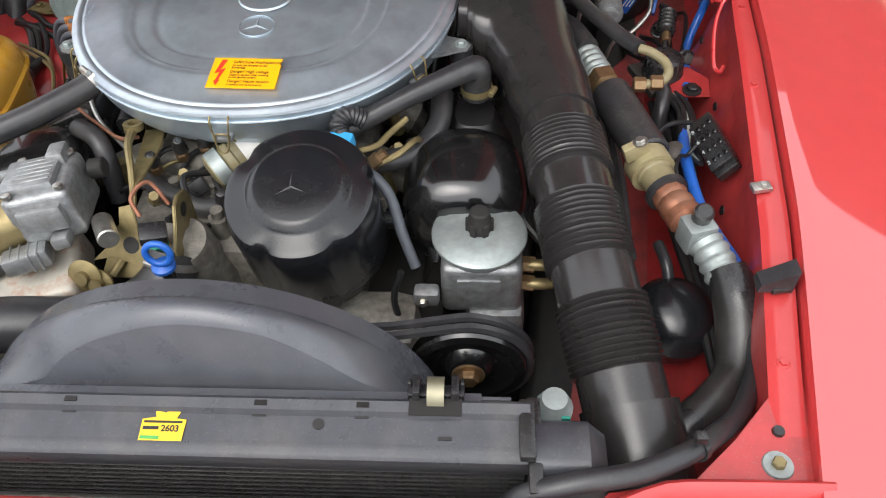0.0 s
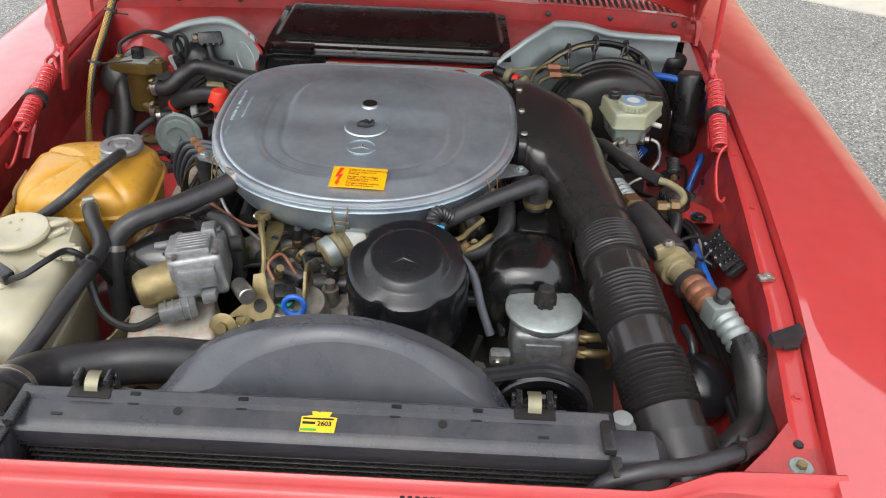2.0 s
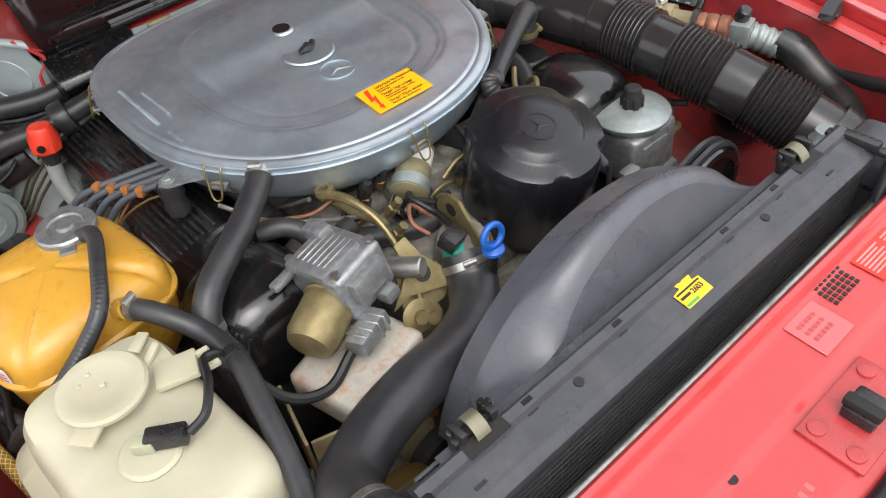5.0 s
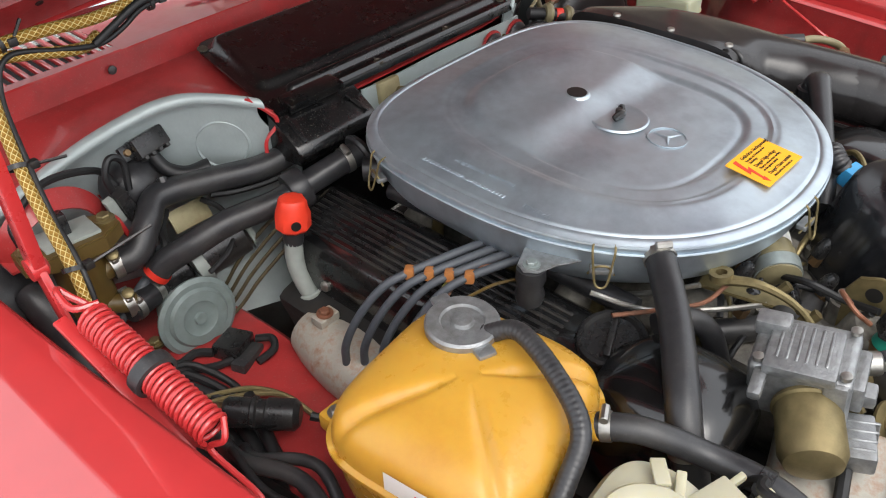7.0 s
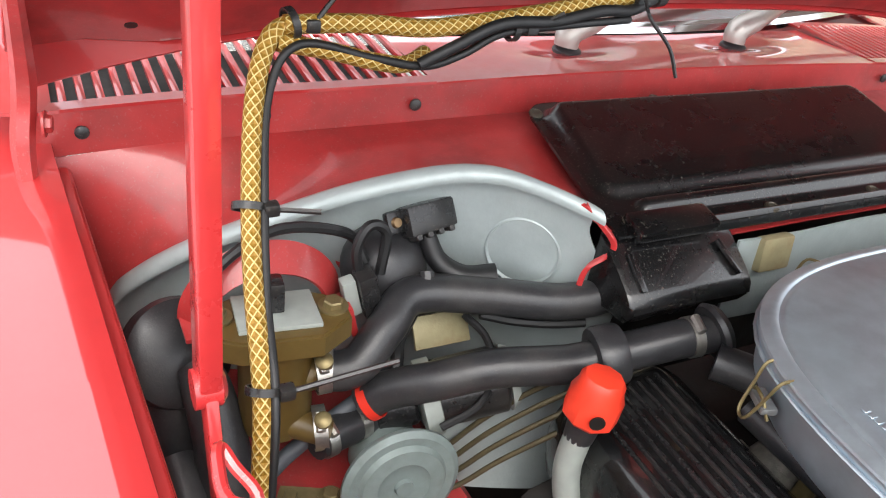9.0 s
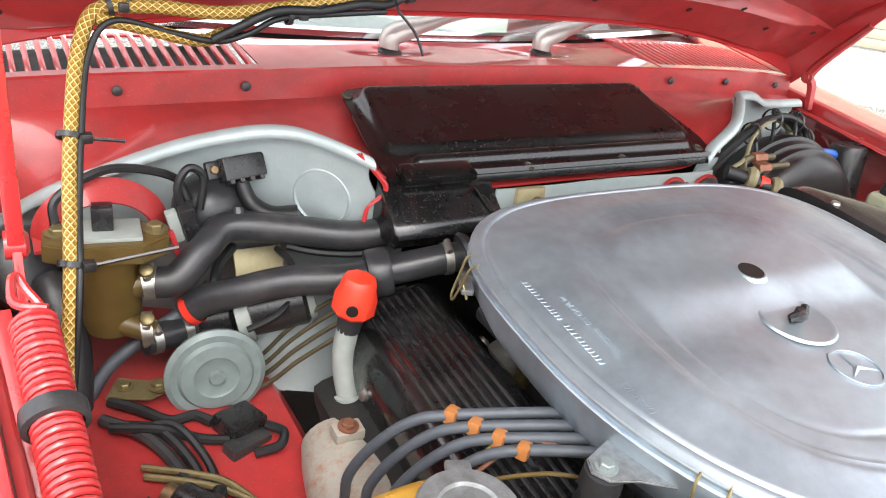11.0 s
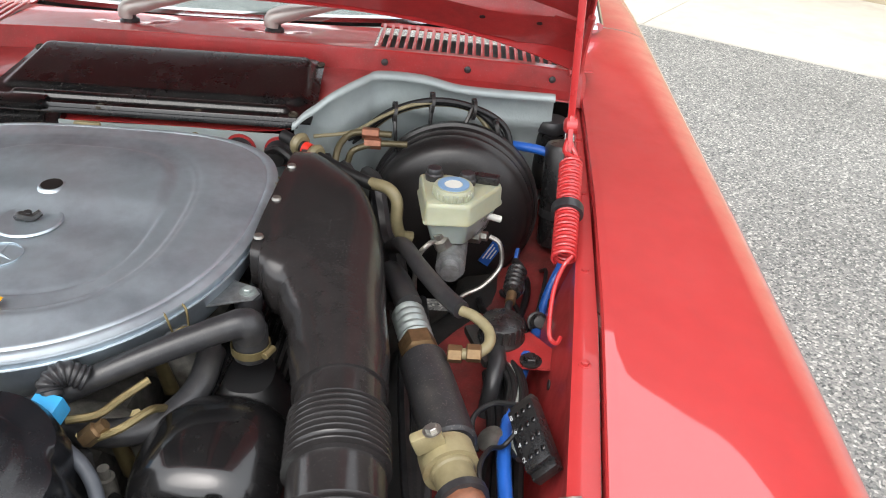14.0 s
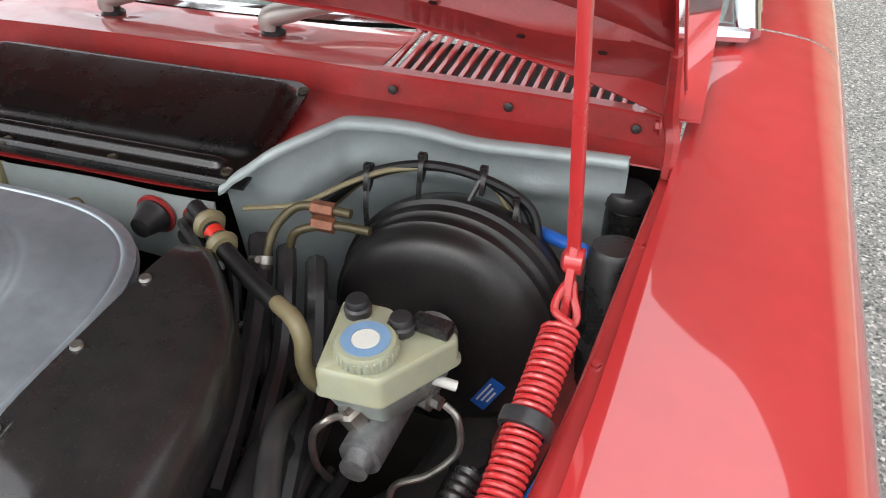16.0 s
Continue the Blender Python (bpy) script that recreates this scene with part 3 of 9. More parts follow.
def wing(side, label):
    ob = thing("front_fender", (side * 0.78, 0.8, 0.3), label, "fender", "front fenders")
    part("panel", surface(lambda u, v: fender_point(side, v if side > 0 else 1 - v, -0.1 + 2.1 * u), 60, 72), RED, ob)
    rail = lambda u, v: Vector((side * (lip_x(side, -0.05 + 1.72 * u) - 0.002 - (flange_width(-0.05 + 1.72 * u) if side > 0 else 0.009) * (v if side < 0 else 1 - v)), -0.05 + 1.72 * u, along(ZIN, -0.05 + 1.72 * u) - 0.02 - 0.003 * ease(0.7, 1, (v if side < 0 else 1 - v))))
    part("bolt_flange", surface(rail, 40, 6), RED_PANEL, ob)
    for y in (0.52, 0.74, 0.912, 1.08, 1.27, 1.45, 1.59):
        p = Vector((side * (lip_x(side, y) - 0.6 * flange_width(y)), y, along(ZIN, y) - 0.0215))
        if side < 0:
            continue
        bm = turned([(0, 0), (0.007, 0), (0.0065, 0.0015), (0.005, 0.002), (0, 0.002)], Matrix.Translation(p), 20)
        turned([(0, 0.001), (0.0045, 0.001), (0.0045, 0.005), (0, 0.0055)], Matrix.Translation(p), 6, bm)
        part("flange_bolt", bm, RED_PANEL, ob)
    return ob


def door(side):
    ob = thing("car_door", (side * 0.8, 2.4, 0.3), "glossy red car door behind the fender, closed", "car door", "car doors")
    part("skin", surface(lambda u, v: fender_point(side, 0.15 + 0.85 * (v if side > 0 else 1 - v), 2.006 + 0.95 * u), 20, 60), RED, ob)
    part("window_rail", sweep([(side * 0.76, 2.02, 0.944), (side * 0.755, 2.5, 0.95), (side * 0.75, 2.9, 0.953)], 0.009, 10, 6), CHROME, ob)
    return ob


door(1)
door(-1)
wing(1, "glossy red front fender with bolted inner flange")
wing(-1, "glossy red front fender with bolted inner flange")


def inner_wing(side):
    """The sheet between the flange and the frame rail below."""
    prof = [(0.034, -0.02), (0.036, -0.06), (0.05, -0.1), (0.06, -0.16), (0.11, -0.21), (0.25, -0.225), (0.265, -0.24), (0.27, -0.36), (0.27, -0.5)]
    if side < 0:
        prof = [(0.01, -0.02), (0.004, -0.05), (0.0, -0.1), (0.01, -0.16), (0.1, -0.212), (0.3, -0.225), (0.312, -0.24), (0.316, -0.36), (0.316, -0.5)]

    def fn(u, v):
        y = 0.3 + 1.3 * u
        k = (v if side > 0 else 1 - v) * (len(prof) - 1)
        i = min(int(k), len(prof) - 2)
        a, b = Vector(prof[i]).lerp(Vector(prof[i + 1]), k - i)
        z = along(ZIN, y) + b * along([(0.3, 1.5), (0.8, 1.2), (1.3, 1.0), (1.6, 1.0)], y)
        deep = 0.085 * ease(1.15, 1.3, y) * ease(-0.02, -0.045, b) if side > 0 else 0
        return Vector((side * (along(XIN, y) - a + (0.034 - flange_width(y)) * ease(-0.2, -0.1, b) + deep), y, z)) if side > 0 else Vector((-(along(XIN, y) - a - 0.028 * ease(-0.2, -0.04, b)), y, z))
    ob = thing("inner_fender", (side * 0.6, 0.9, 0.4), "red painted inner fender sheet, dusty", "inner fender", "inner fenders")
    cut = (lambda a, b: lambda u, v: fn(u, a + (b - a) * v))
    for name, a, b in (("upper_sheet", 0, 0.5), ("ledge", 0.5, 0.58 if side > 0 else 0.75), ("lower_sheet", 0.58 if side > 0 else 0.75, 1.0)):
        # lower sheets and the right ledge's inner part: bay shade painted near-black
        part(name, surface(cut(a, b) if side > 0 else cut(1 - b, 1 - a), 40, 20), DARK if name == "lower_sheet" else RED_DIRT_SHADE if side > 0 and name == "ledge" else RED_IN, ob)
    return ob


inner_wing(1)
inner_wing(-1)

solo("bay_floor", block((1.3, 1.7, 0.02), pose(0, 0.9, 0.3), 0), DARK, "grimy dark undertray below the engine", "undertray", kind="structure")


def nose():
    """The red cross panel before the radiator, with its ridge and corner plates."""
    ob = thing("radiator_support", (0, 0.29, 0.55), "red painted front cross panel with pressed ridges and labels", "cross panel")

    def z_of(y):
        return along([(0.1, 0.80), (0.2, 0.818), (0.222, 0.828), (0.235, 0.834), (0.293, 0.837), (0.303, 0.844), (0.35, 0.847), (0.356, 0.85), (0.362, 0.863), (0.367, 0.866), (0.371, 0.86)], y)

    def fn(u, v):
        x = -0.58 + 1.16 * u
        y = 0.1 + 0.271 * v
        back = 0.03 * ease(0.36, 0.46, abs(x)) * ease(0.3, 0.37, y)
        return Vector((x, y + back, z_of(y) + 0.004 * ease(0.4, 0.56, abs(x))))
    part("panel", surface(fn, 60, 110, thick=0.002), RED_PANEL, ob)
    part("rear_lip", block((0.74, 0.003, 0.09), pose(0, 0.3705, 0.768), 0.001), RED_IN, ob)
    for s in (-1, 1):
        out = [(0.36, 0.356), (0.40, 0.392), (0.473, 0.405), (0.514, 0.444), (0.566, 0.503), (0.598, 0.57), (0.585, 0.40), (0.565, 0.33), (0.45, 0.3)]
        part("corner_plate", plate([(s * x, y) for x, y in out], 0.003, pose(0, 0, 0.848), 0.001), RED_IN, ob)
        part("washer", turned([(0, 0), (0.0135, 0), (0.0125, 0.002), (0, 0.002)], pose(s * 0.544, 0.42, 0.8512), 28), ZINC, ob)
        bolt((s * 0.544, 0.42, 0.8532), (0, 0, 1), 0.006, ob, GOLD, washer=False)
        part("plug", turned([(0, 0), (0.0058, 0), (0.005, 0.003), (0, 0.003)], pose(s * 0.552, 0.452, 0.851), 16), BLACK, ob)
    # square vent holes, pressed in rows
    bm = bmesh.new()
    for i in range(6):
        for j in range(5):
            block((0.0045, 0.004, 0.0008), pose(0.114 + i * 0.0078, 0.334 + j * 0.0055, z_of(0.334 + j * 0.0055) + 0.0006), 0, bm=bm)
    part("vent_holes", bm, INK_HOLE, ob)
    return ob, z_of


support, nose_z = nose()


FIREWALL = {
    1: ([(-0.05, 1.394), (0.0, 1.394), (0.2, 1.396), (0.25, 1.408), (0.289, 1.417), (0.334, 1.457), (0.356, 1.478), (0.478, 1.531), (0.548, 1.56), (0.64, 1.58), (0.7, 1.59), (0.72, 1.59)],
        [(-0.05, 0.9), (0.0, 0.9), (0.2, 0.902), (0.25, 0.925), (0.289, 0.953), (0.334, 0.968), (0.36, 0.969), (0.42, 0.957), (0.478, 0.936), (0.548, 0.922), (0.64, 0.913), (0.7, 0.905), (0.72, 0.905)]),
    -1: ([(-0.05, 1.394), (0.0, 1.394), (0.2, 1.392), (0.26, 1.402), (0.34, 1.47), (0.44, 1.505), (0.55, 1.547), (0.645, 1.582), (0.7, 1.595), (0.72, 1.595)],
         [(-0.05, 0.9), (0.0, 0.9), (0.2, 0.902), (0.25, 0.922), (0.275, 0.935), (0.316, 0.944), (0.348, 0.945), (0.389, 0.938), (0.445, 0.92), (0.511, 0.886), (0.579, 0.846), (0.625, 0.807), (0.645, 0.777), (0.7, 0.74), (0.72, 0.73)]),
}
FIREWALL = {k: [[tuple(p)[:2] for p in smooth_line([(a, b, 0) for a, b in t], 6)] for t in v] for k, v in FIREWALL.items()}


def cowl_front(x):
    return 1.602 + 0.03 * ease(0.3, 0.72, abs(x))


def cowl_top(x):
    return 0.971 - 0.028 * (abs(x) / 0.66) ** 2.5


def cowl():
    """Firewall shelf, vertical bolt flange, top panel with two slatted vents, and the wipers' panel."""
    ob = thing("cowl_panel", (0, 1.65, 0.8), "red cowl with slatted air vents under the windscreen", "cowl")

    def shelf(u, v):
        x = -0.695 + 1.39 * u
        ys, zs = FIREWALL[1 if x > 0 else -1]
        y0, z0 = along(ys, abs(x)), along(zs, abs(x)) - 0.004
        z1 = cowl_top(x) - 0.036
        return Vector((x, y0 + (cowl_front(x) - y0) * v, z0 + (z1 - z0) * ease(-0.15, 1.1, v) - 0.008 * math.sin(math.pi * v) * ease(0.22, 0.32, abs(x))))
    part("shelf", surface(shelf, 160, 24, thick=0.002), RED_IN, ob)
    part("bolt_flange", surface(lambda u, v: Vector((-0.69 + 1.38 * u, cowl_front(-0.69 + 1.38 * u) + 0.004 * v, cowl_top(-0.69 + 1.38 * u) - 0.038 * (1 - v))), 60, 4, thick=0.002), RED_IN, ob)

    def top(x0, x1):
        def fn(u, v):
            x = x0 + (x1 - x0) * u
            rear = 1.722 + 0.022 * (x / 0.33) ** 2
            y0 = cowl_front(x) + 0.003
            dish = sum(math.exp(-((x - c) / 0.055) ** 2 - ((y0 + (rear - y0) * v - 1.683) / 0.024) ** 2) for c in (-0.121, 0.14))
            return Vector((x, y0 + (rear - y0) * v, cowl_top(x) + 0.002 - 0.004 * v - 0.006 * dish))
        return fn
    part("centre_panel", surface(top(-0.325, 0.325), 80, 30, thick=0.002), RED, ob)
    for s in (-1, 1):
        a, b = (0.328, 0.66)
        # plain black sheet that gives the gaps between the slats their dark
        part("vent_bed", surface(lambda u, v: Vector((s * 0.328 + s * 0.345 * (u if s > 0 else 1 - u), cowl_front(0.328 + 0.345 * (u if s > 0 else 1 - u)) + 0.008 + 0.15 * v, cowl_top(0.328 + 0.345 * (u if s > 0 else 1 - u)) - 0.018)), 24, 2), INK_HOLE, ob)
        for k in range(22):
            x = s * (a + 0.006 + k * (b - a) / 22)
            t = block((0.0072, 0.128, 0.007), pose(x, cowl_front(x) + 0.08, cowl_top(x) - 0.002, 2.0, 0, 0), 0.003, 2)
            part("vent_slat", t, RED, ob)
        for d0, d1 in ((0.003, 0.019), (0.14, 0.164)):
            part("vent_rim", surface(lambda u, v: Vector((s * (a - 0.003 + (b + 0.02 - a) * (u if s > 0 else 1 - u)), cowl_front(a + (b - a) * (u if s > 0 else 1 - u)) + d0 + (d1 - d0) * v, cowl_top(a - 0.003 + (b + 0.02 - a) * (u if s > 0 else 1 - u)) + 0.003)), 24, 2, thick=0.003), RED, ob)
        part("end_panel", surface(lambda u, v: Vector((s * (0.66 + 0.05 * (u if s > 0 else 1 - u)), cowl_front(0.66) + 0.004 + 0.48 * v, cowl_top(0.66) + 0.002 + 0.03 * v)), 6, 10, thick=0.003), RED, ob)
        for x in (0.347, 0.49, 0.64):
            part("screw", turned([(0, 0), (0.006, 0), (0.006, 0.002), (0.003, 0.004), (0, 0.004)], facing((s * x, cowl_front(x) - 0.002, cowl_top(x) - 0.017), (0, -1, 0)), 12), BLACK_MT, ob)
    # near-black backing: the shade around the heat shields is in its colour
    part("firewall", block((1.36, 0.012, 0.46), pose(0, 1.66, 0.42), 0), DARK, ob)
    return ob


cowl()


def silver(side):
    """Heat-insulating sheet with a rolled lip on the firewall's recess."""
    ys, zs = FIREWALL[side]

    def fn(u, v):
        w = u if side < 0 else 1 - u
        x0 = 0.268 - 0.05 * ease(0.04, 0.22, v) if side < 0 else 0.23
        x = x0 + (0.642 - x0) * w
        wave = -0.007 * math.exp(-((v - 0.2) / 0.06) ** 2) * ease(0.28, 0.36, x) * (1 if side > 0 else 0.4)
        for dx, dv, r in DENTS:
            q = ((x - dx) / r) ** 2 + ((v - dv) * 0.33 / r) ** 2
            wave -= 0.004 * math.exp(-q * 1.5)
        return Vector((side * x, along(ys, x) - 0.004 + wave + 0.03 * v, along(zs, x) - (0.33 if side < 0 else 0.26) * v))

    def lip(u, v):
        p = fn(u, 0)
        a = math.pi * (0.1 + 1.0 * v)
        return p + Vector((0, -0.006 + 0.01 * math.cos(a), 0.001 + 0.0085 * math.sin(a)))
    ob = thing("heat_shield", (side * 0.42, 1.5, 0.6), "silver heat-insulating sheet with embossed dents on the firewall", "heat shield", "firewall heat shields")
    part("sheet", surface(fn, 80, 50, thick=0.003), SILVER, ob)
    part("rolled_lip", surface(lip, 80, 12, thick=0.002), SILVER, ob)
    if side < 0:
        p, q = fn(0.2, 0.2), fn(0.24, 0.2)
        n = (q - p).cross(Vector((0, 0, 1))).normalized()
        n = n if n.y < 0 else -n
        part("pressed_ring", turned([(0.031, 0), (0.033, 0.0025), (0.036, 0)], facing(p - n * 0.0005, n), 40), SILVER, ob)
    return ob


DENTS = ((0.3, 0.25, 0.02), (0.36, 0.4, 0.026), (0.42, 0.22, 0.018), (0.48, 0.36, 0.024), (0.54, 0.2, 0.02), (0.6, 0.4, 0.022))
silver(1)
silver(-1)


def windscreen():
    ob = thing("windscreen", (0, 1.85, 0.98), "curved windscreen glass in a chrome frame", "windscreen")

    def fn(u, v):
        x = -0.75 + 1.5 * u
        return Vector((x * (1 - 0.12 * v), 1.742 + 0.42 * v + 0.19 * (x / 0.74) ** 2, 0.968 + 0.36 * v - 0.03 * (x / 0.74) ** 4))
    part("glass", surface(fn, 30, 8, thick=0.004), GLASS, ob)
    part("lower_frame", sweep([fn(i / 8, 0) + Vector((0, -0.008, 0.002)) for i in range(9)], 0.011, 8, 4), CHROME, ob)
    for u in (0, 1):
        part("side_frame", sweep([fn(u, v / 4) for v in range(5)], 0.02, 12, 4), CHROME, ob)
    part("dashboard", block((1.3, 0.5, 0.03), pose(0, 2.2, 0.95), 0.01), TRIM_DARK, ob)
    part("rear_closing", block((1.4, 0.05, 0.45), pose(0, 2.9, 0.7), 0.01), TRIM_DARK, ob)
    return ob


windscreen()
for x in (-0.121, 0.14):
    w = thing("wiper_arm", (x, 1.683, 0.962), "silver wiper arm on its pivot post", "wiper", "wiper arms")
    part("pivot", turned([(0, 0), (0.017, 0), (0.017, 0.008), (0.012, 0.012), (0.012, 0.02), (0, 0.021)], pose(x, 1.683, 0.96), 20), RUBBER, w)
    part("arm", sweep([(x - 0.004, 1.681, 0.972), (x, 1.683, 0.988), (x + 0.03, 1.69, 0.997), (x + 0.06, 1.70, 1.002), (x + 0.16, 1.735, 1.012), (x + 0.42, 1.80, 1.01)], [0.014, 0.0155, 0.015, 0.012, 0.008, 0.005], 14), WIPER, w)


def hood():
    """The raised bonnet: skin, pressed inner frame with openings, sound pads. Leans forward from its rear hinge."""
    tilt = pose(0, 1.64, 1.008, 137, 0, 0)
    ob = thing("hood", (0, 1.64, 1.008), "raised red hood showing its underside frame and black sound pads", "hood")
    L = 1.25

    def half(v):
        return along([(0, 0.688), (0.3, 0.664), (0.53, 0.642), (0.76, 0.61), (1, 0.562)], v)

    def skin(u, v):
        x = (2 * u - 1) * half(v)
        return tilt @ Vector((x, -0.0 + v * L, -0.035 - 0.02 * (1 - (x / half(v)) ** 2)))
    part("skin", surface(lambda u, v: fold(skin(u, v)), 30, 30, thick=0.003), RED, ob)
    for a, b, c, d in ((-1, 1, 0.0, 0.085), (-1, 1, 0.92, 1.0), (-1, -0.86, 0.085, 0.92), (0.62, 1, 0.085, 0.92), (-0.28, -0.2, 0.085, 0.92), (0.2, 0.28, 0.085, 0.92)):
        def rib(u, v, a=a, b=b, c=c, d=d):
            y = c + (d - c) * v
            x = (a + (b - a) * u) * half(y)
            e = min(u, 1 - u, v, 1 - v)
            return fold(tilt @ Vector((x, y * L, -0.03 + 0.034 * ease(0.0, 0.12, e))))
        part("inner_frame", surface(rib, 24, 24), RED_IN, ob)
    for a, b in ((-0.85, -0.275), (-0.205, 0.205), (0.275, 0.63)):
        def pad(u, v, a=a, b=b):
            y = 0.082 + 0.83 * v
            x = (a + (b - a) * u) * half(y)
            e = min(u, 1 - u, v, 1 - v)
            return fold(tilt @ Vector((x, y * L, -0.01 + 0.02 * ease(0, 0.03, e))))
        part("sound_pad", surface(pad, 16, 24), PAD, ob)
    for s in (-1, 1):
        def flange(u, v, s=s):
            return fold(tilt @ Vector((s * (half(u) - 0.001), u * L, -0.035 + 0.05 * (v if s > 0 else 1 - v))))
        part("side_flange", surface(flange, 30, 4, thick=0.003), RED, ob)
        arm = [fold(tilt @ Vector((s * 0.675, 0.16, 0.012))), fold(tilt @ Vector((s * 0.677, 0.05, 0.02))), Vector((s * 0.684, 1.585, 0.94)), Vector((s * 0.684, 1.575, 0.9))]
        part("hinge_arm", sweep(arm, [0.006, 0.009, 0.009, 0.007], 6, 5), RED_IN, ob)
        bolt(Vector((s * 0.668, 1.59, 0.955)), (-s, -0.2, 0), 0.007, ob, RED_IN)
    part("rear_lip", surface(lambda u, v: fold(tilt @ Vector(((2 * u - 1) * 0.68, 0.004, -0.035 + 0.042 * v))), 40, 3, thick=0.003), RED, ob)
    for k in range(14):
        x = -0.6 + 1.2 * k / 13
        part("pressed_hole", turned([(0, 0), (0.005, 0), (0.005, 0.0008), (0, 0.0008)], facing(fold(tilt @ Vector((x, 0.07 + 0.03 * (k % 2), 0.005))), (0, -0.68, -0.73)), 12), INK_HOLE, ob)
    return ob


def fold(p):
    """The rear edge is crowned: it drops towards the hinges."""
    k = ease(1.35, 1.64, p.y)
    return p + Vector((0, 0, k * (0.025 - (0.078 if p.x > 0 else 0.058) * (abs(p.x) / 0.65) ** 3)))


hood()


# ---- radiator and fan shroud ----
def radiator():
    ob = thing("radiator", (0.012, 0.42, 0.45), "black radiator with a ribbed core and clipped top plate", "radiator")
    prof = [(0.416, 0.83), (0.412, 0.85), (0.412, 0.857), (0.415, 0.8605), (0.419, 0.863), (0.422, 0.8675), (0.445, 0.872), (0.448, 0.8775), (0.457, 0.88), (0.461, 0.877), (0.463, 0.862), (0.461, 0.83)]
    part("top_plate", loft([[Vector((x, y, z)) for y, z in prof] for x in (-0.315, -0.3, 0.0, 0.325, 0.335)]), RADIATOR, ob)
    part("core", block((0.64, 0.03, 0.42), pose(0.012, 0.445, 0.42), 0.001), DARK, ob)
    for k in range(15):
        z = 0.849 - k * 0.0085
        pts = [(-0.306 + i * 0.004, 0.4165 + 0.0016 * (i % 2), z + (0.0016 if i % 2 else -0.0016)) for i in range(160)]
        t = bmesh.new()
        a = [t.verts.new(p) for p in pts]
        b = [t.verts.new((x, y + 0.02, zz)) for x, y, zz in pts]
        for i in range(len(a) - 1):
            t.faces.new((a[i], a[i + 1], b[i + 1], b[i]))
        part("fin", t, FIN, ob)
    for k in range(15):
        part("tube", block((0.64, 0.022, 0.0018), pose(0.012, 0.427, 0.8525 - k * 0.0085), 0.0006, 1), FIN, ob)
    for s, x0 in ((1, 0.335), (-1, -0.315)):
        rings = []
        for d, k in ((0, 0.86), (0.004, 0.94), (0.05, 0.94), (0.066, 0.8), (0.072, 0.55)):
            rings.append([Vector((x0 + s * d, 0.428 + 0.038 * k * math.cos(a) * (abs(math.cos(a)) ** -0.5 if abs(math.cos(a)) > 1e-3 else 0), 0.66 + 0.215 * k ** 0.5 * math.sin(a) * (abs(math.sin(a)) ** -0.7 if abs(math.sin(a)) > 1e-3 else 0))) for a in [2 * math.pi * j / 40 for j in range(40)]][::(1 if s > 0 else -1)])
        tank = part("side_tank", loft(rings), RADIATOR, ob)
        for k in range(4):
            part("crimp_rib", block((0.012, 0.09, 0.006), pose(x0 + s * 0.004, 0.428, 0.86 - k * 0.05), 0.002), BLACK, tank)
        part("crimp_rib", block((0.014, 0.056, 0.01), pose(x0 - s * 0.003, 0.436, 0.868), 0.003), BLACK, tank)
    # small openings and pressed marks of the top plate
    for x in (-0.19, -0.07, 0.1, 0.19):
        part("slot", block((0.011, 0.005, 0.0012), pose(x, 0.4535, 0.8785), 0), INK_HOLE, ob)
        part("slot", block((0.012, 0.0016, 0.0008), pose(x - 0.001, 0.4445, 0.8722, 9), 0), INK_HOLE, ob)
    for x in (-0.14, 0.152):
        part("round_hole", turned([(0, 0), (0.005, 0), (0.005, 0.0008), (0, 0.0008)], pose(x, 0.438, 0.8712, 9), 14), INK_HOLE, ob)
    for x in (-0.27, 0.262):
        part("slot", block((0.012, 0.003, 0.0008), pose(x, 0.428, 0.8692, 9), 0), INK_HOLE, ob)
    for x in (-0.24, 0.253):
        part("clip_opening", block((0.046, 0.016, 0.0012), pose(x, 0.4525, 0.8785, 4), 0), INK_HOLE, ob)
        hook = part("clip_bracket", block((0.05, 0.012, 0.016), pose(x, 0.468, 0.866), 0.002), BLACK, ob)
        bm = surface(lambda u, v: Vector((x - 0.0075 + 0.015 * u, 0.478 - 0.03 * v, 0.884 + 0.009 * math.sin(min(1, v * 1.25) * math.pi) ** 0.5 - 0.008 * v)), 3, 16, thick=0.0015)
        part("spring_clip", bm, CLIP, hook)
        for e in (-1, 1):
            part("latch_ear", block((0.007, 0.02, 0.018), pose(x + e * 0.017, 0.468, 0.874), 0.002), BLACK, hook)
            part("latch_tooth", block((0.004, 0.006, 0.01), pose(x + e * 0.023, 0.472, 0.88), 0.001, 1), BLACK, hook)
    # inspection sticker, torn at its top
    s = part("sticker", plate([(-0.018, -0.011), (0.02, -0.011), (0.021, 0.008), (0.012, 0.009), (0.016, 0.018), (0.006, 0.02), (0.002, 0.014), (-0.008, 0.016), (-0.006, 0.01), (-0.018, 0.008)], 0.0005, pose(0.015, 0.431, 0.8702, 10), 0), LABEL_Y, ob, "yellow torn inspection sticker")
    m = pose(0.015, 0.431, 0.8709, 10)
    bars([(-0.016, 0.018, 0.0055, 0.002), (-0.016, -0.002, 0.0, 0.003)], m, INK_HOLE, s, "print_lines")
    words("2603", 0.008, m @ pose(0.0, 0.0035, 0), INK_HOLE, s, bold=0.0002)
    bars([(-0.017, 0.0, -0.0085, 0.003)], m, LABEL_G, s, "green_band")
    # the filler neck for the upper hose, on the left tank
    part("hose_neck", sweep([(-0.345, 0.42, 0.862), (-0.346, 0.452, 0.862)], 0.027, 20), BLACK, ob)
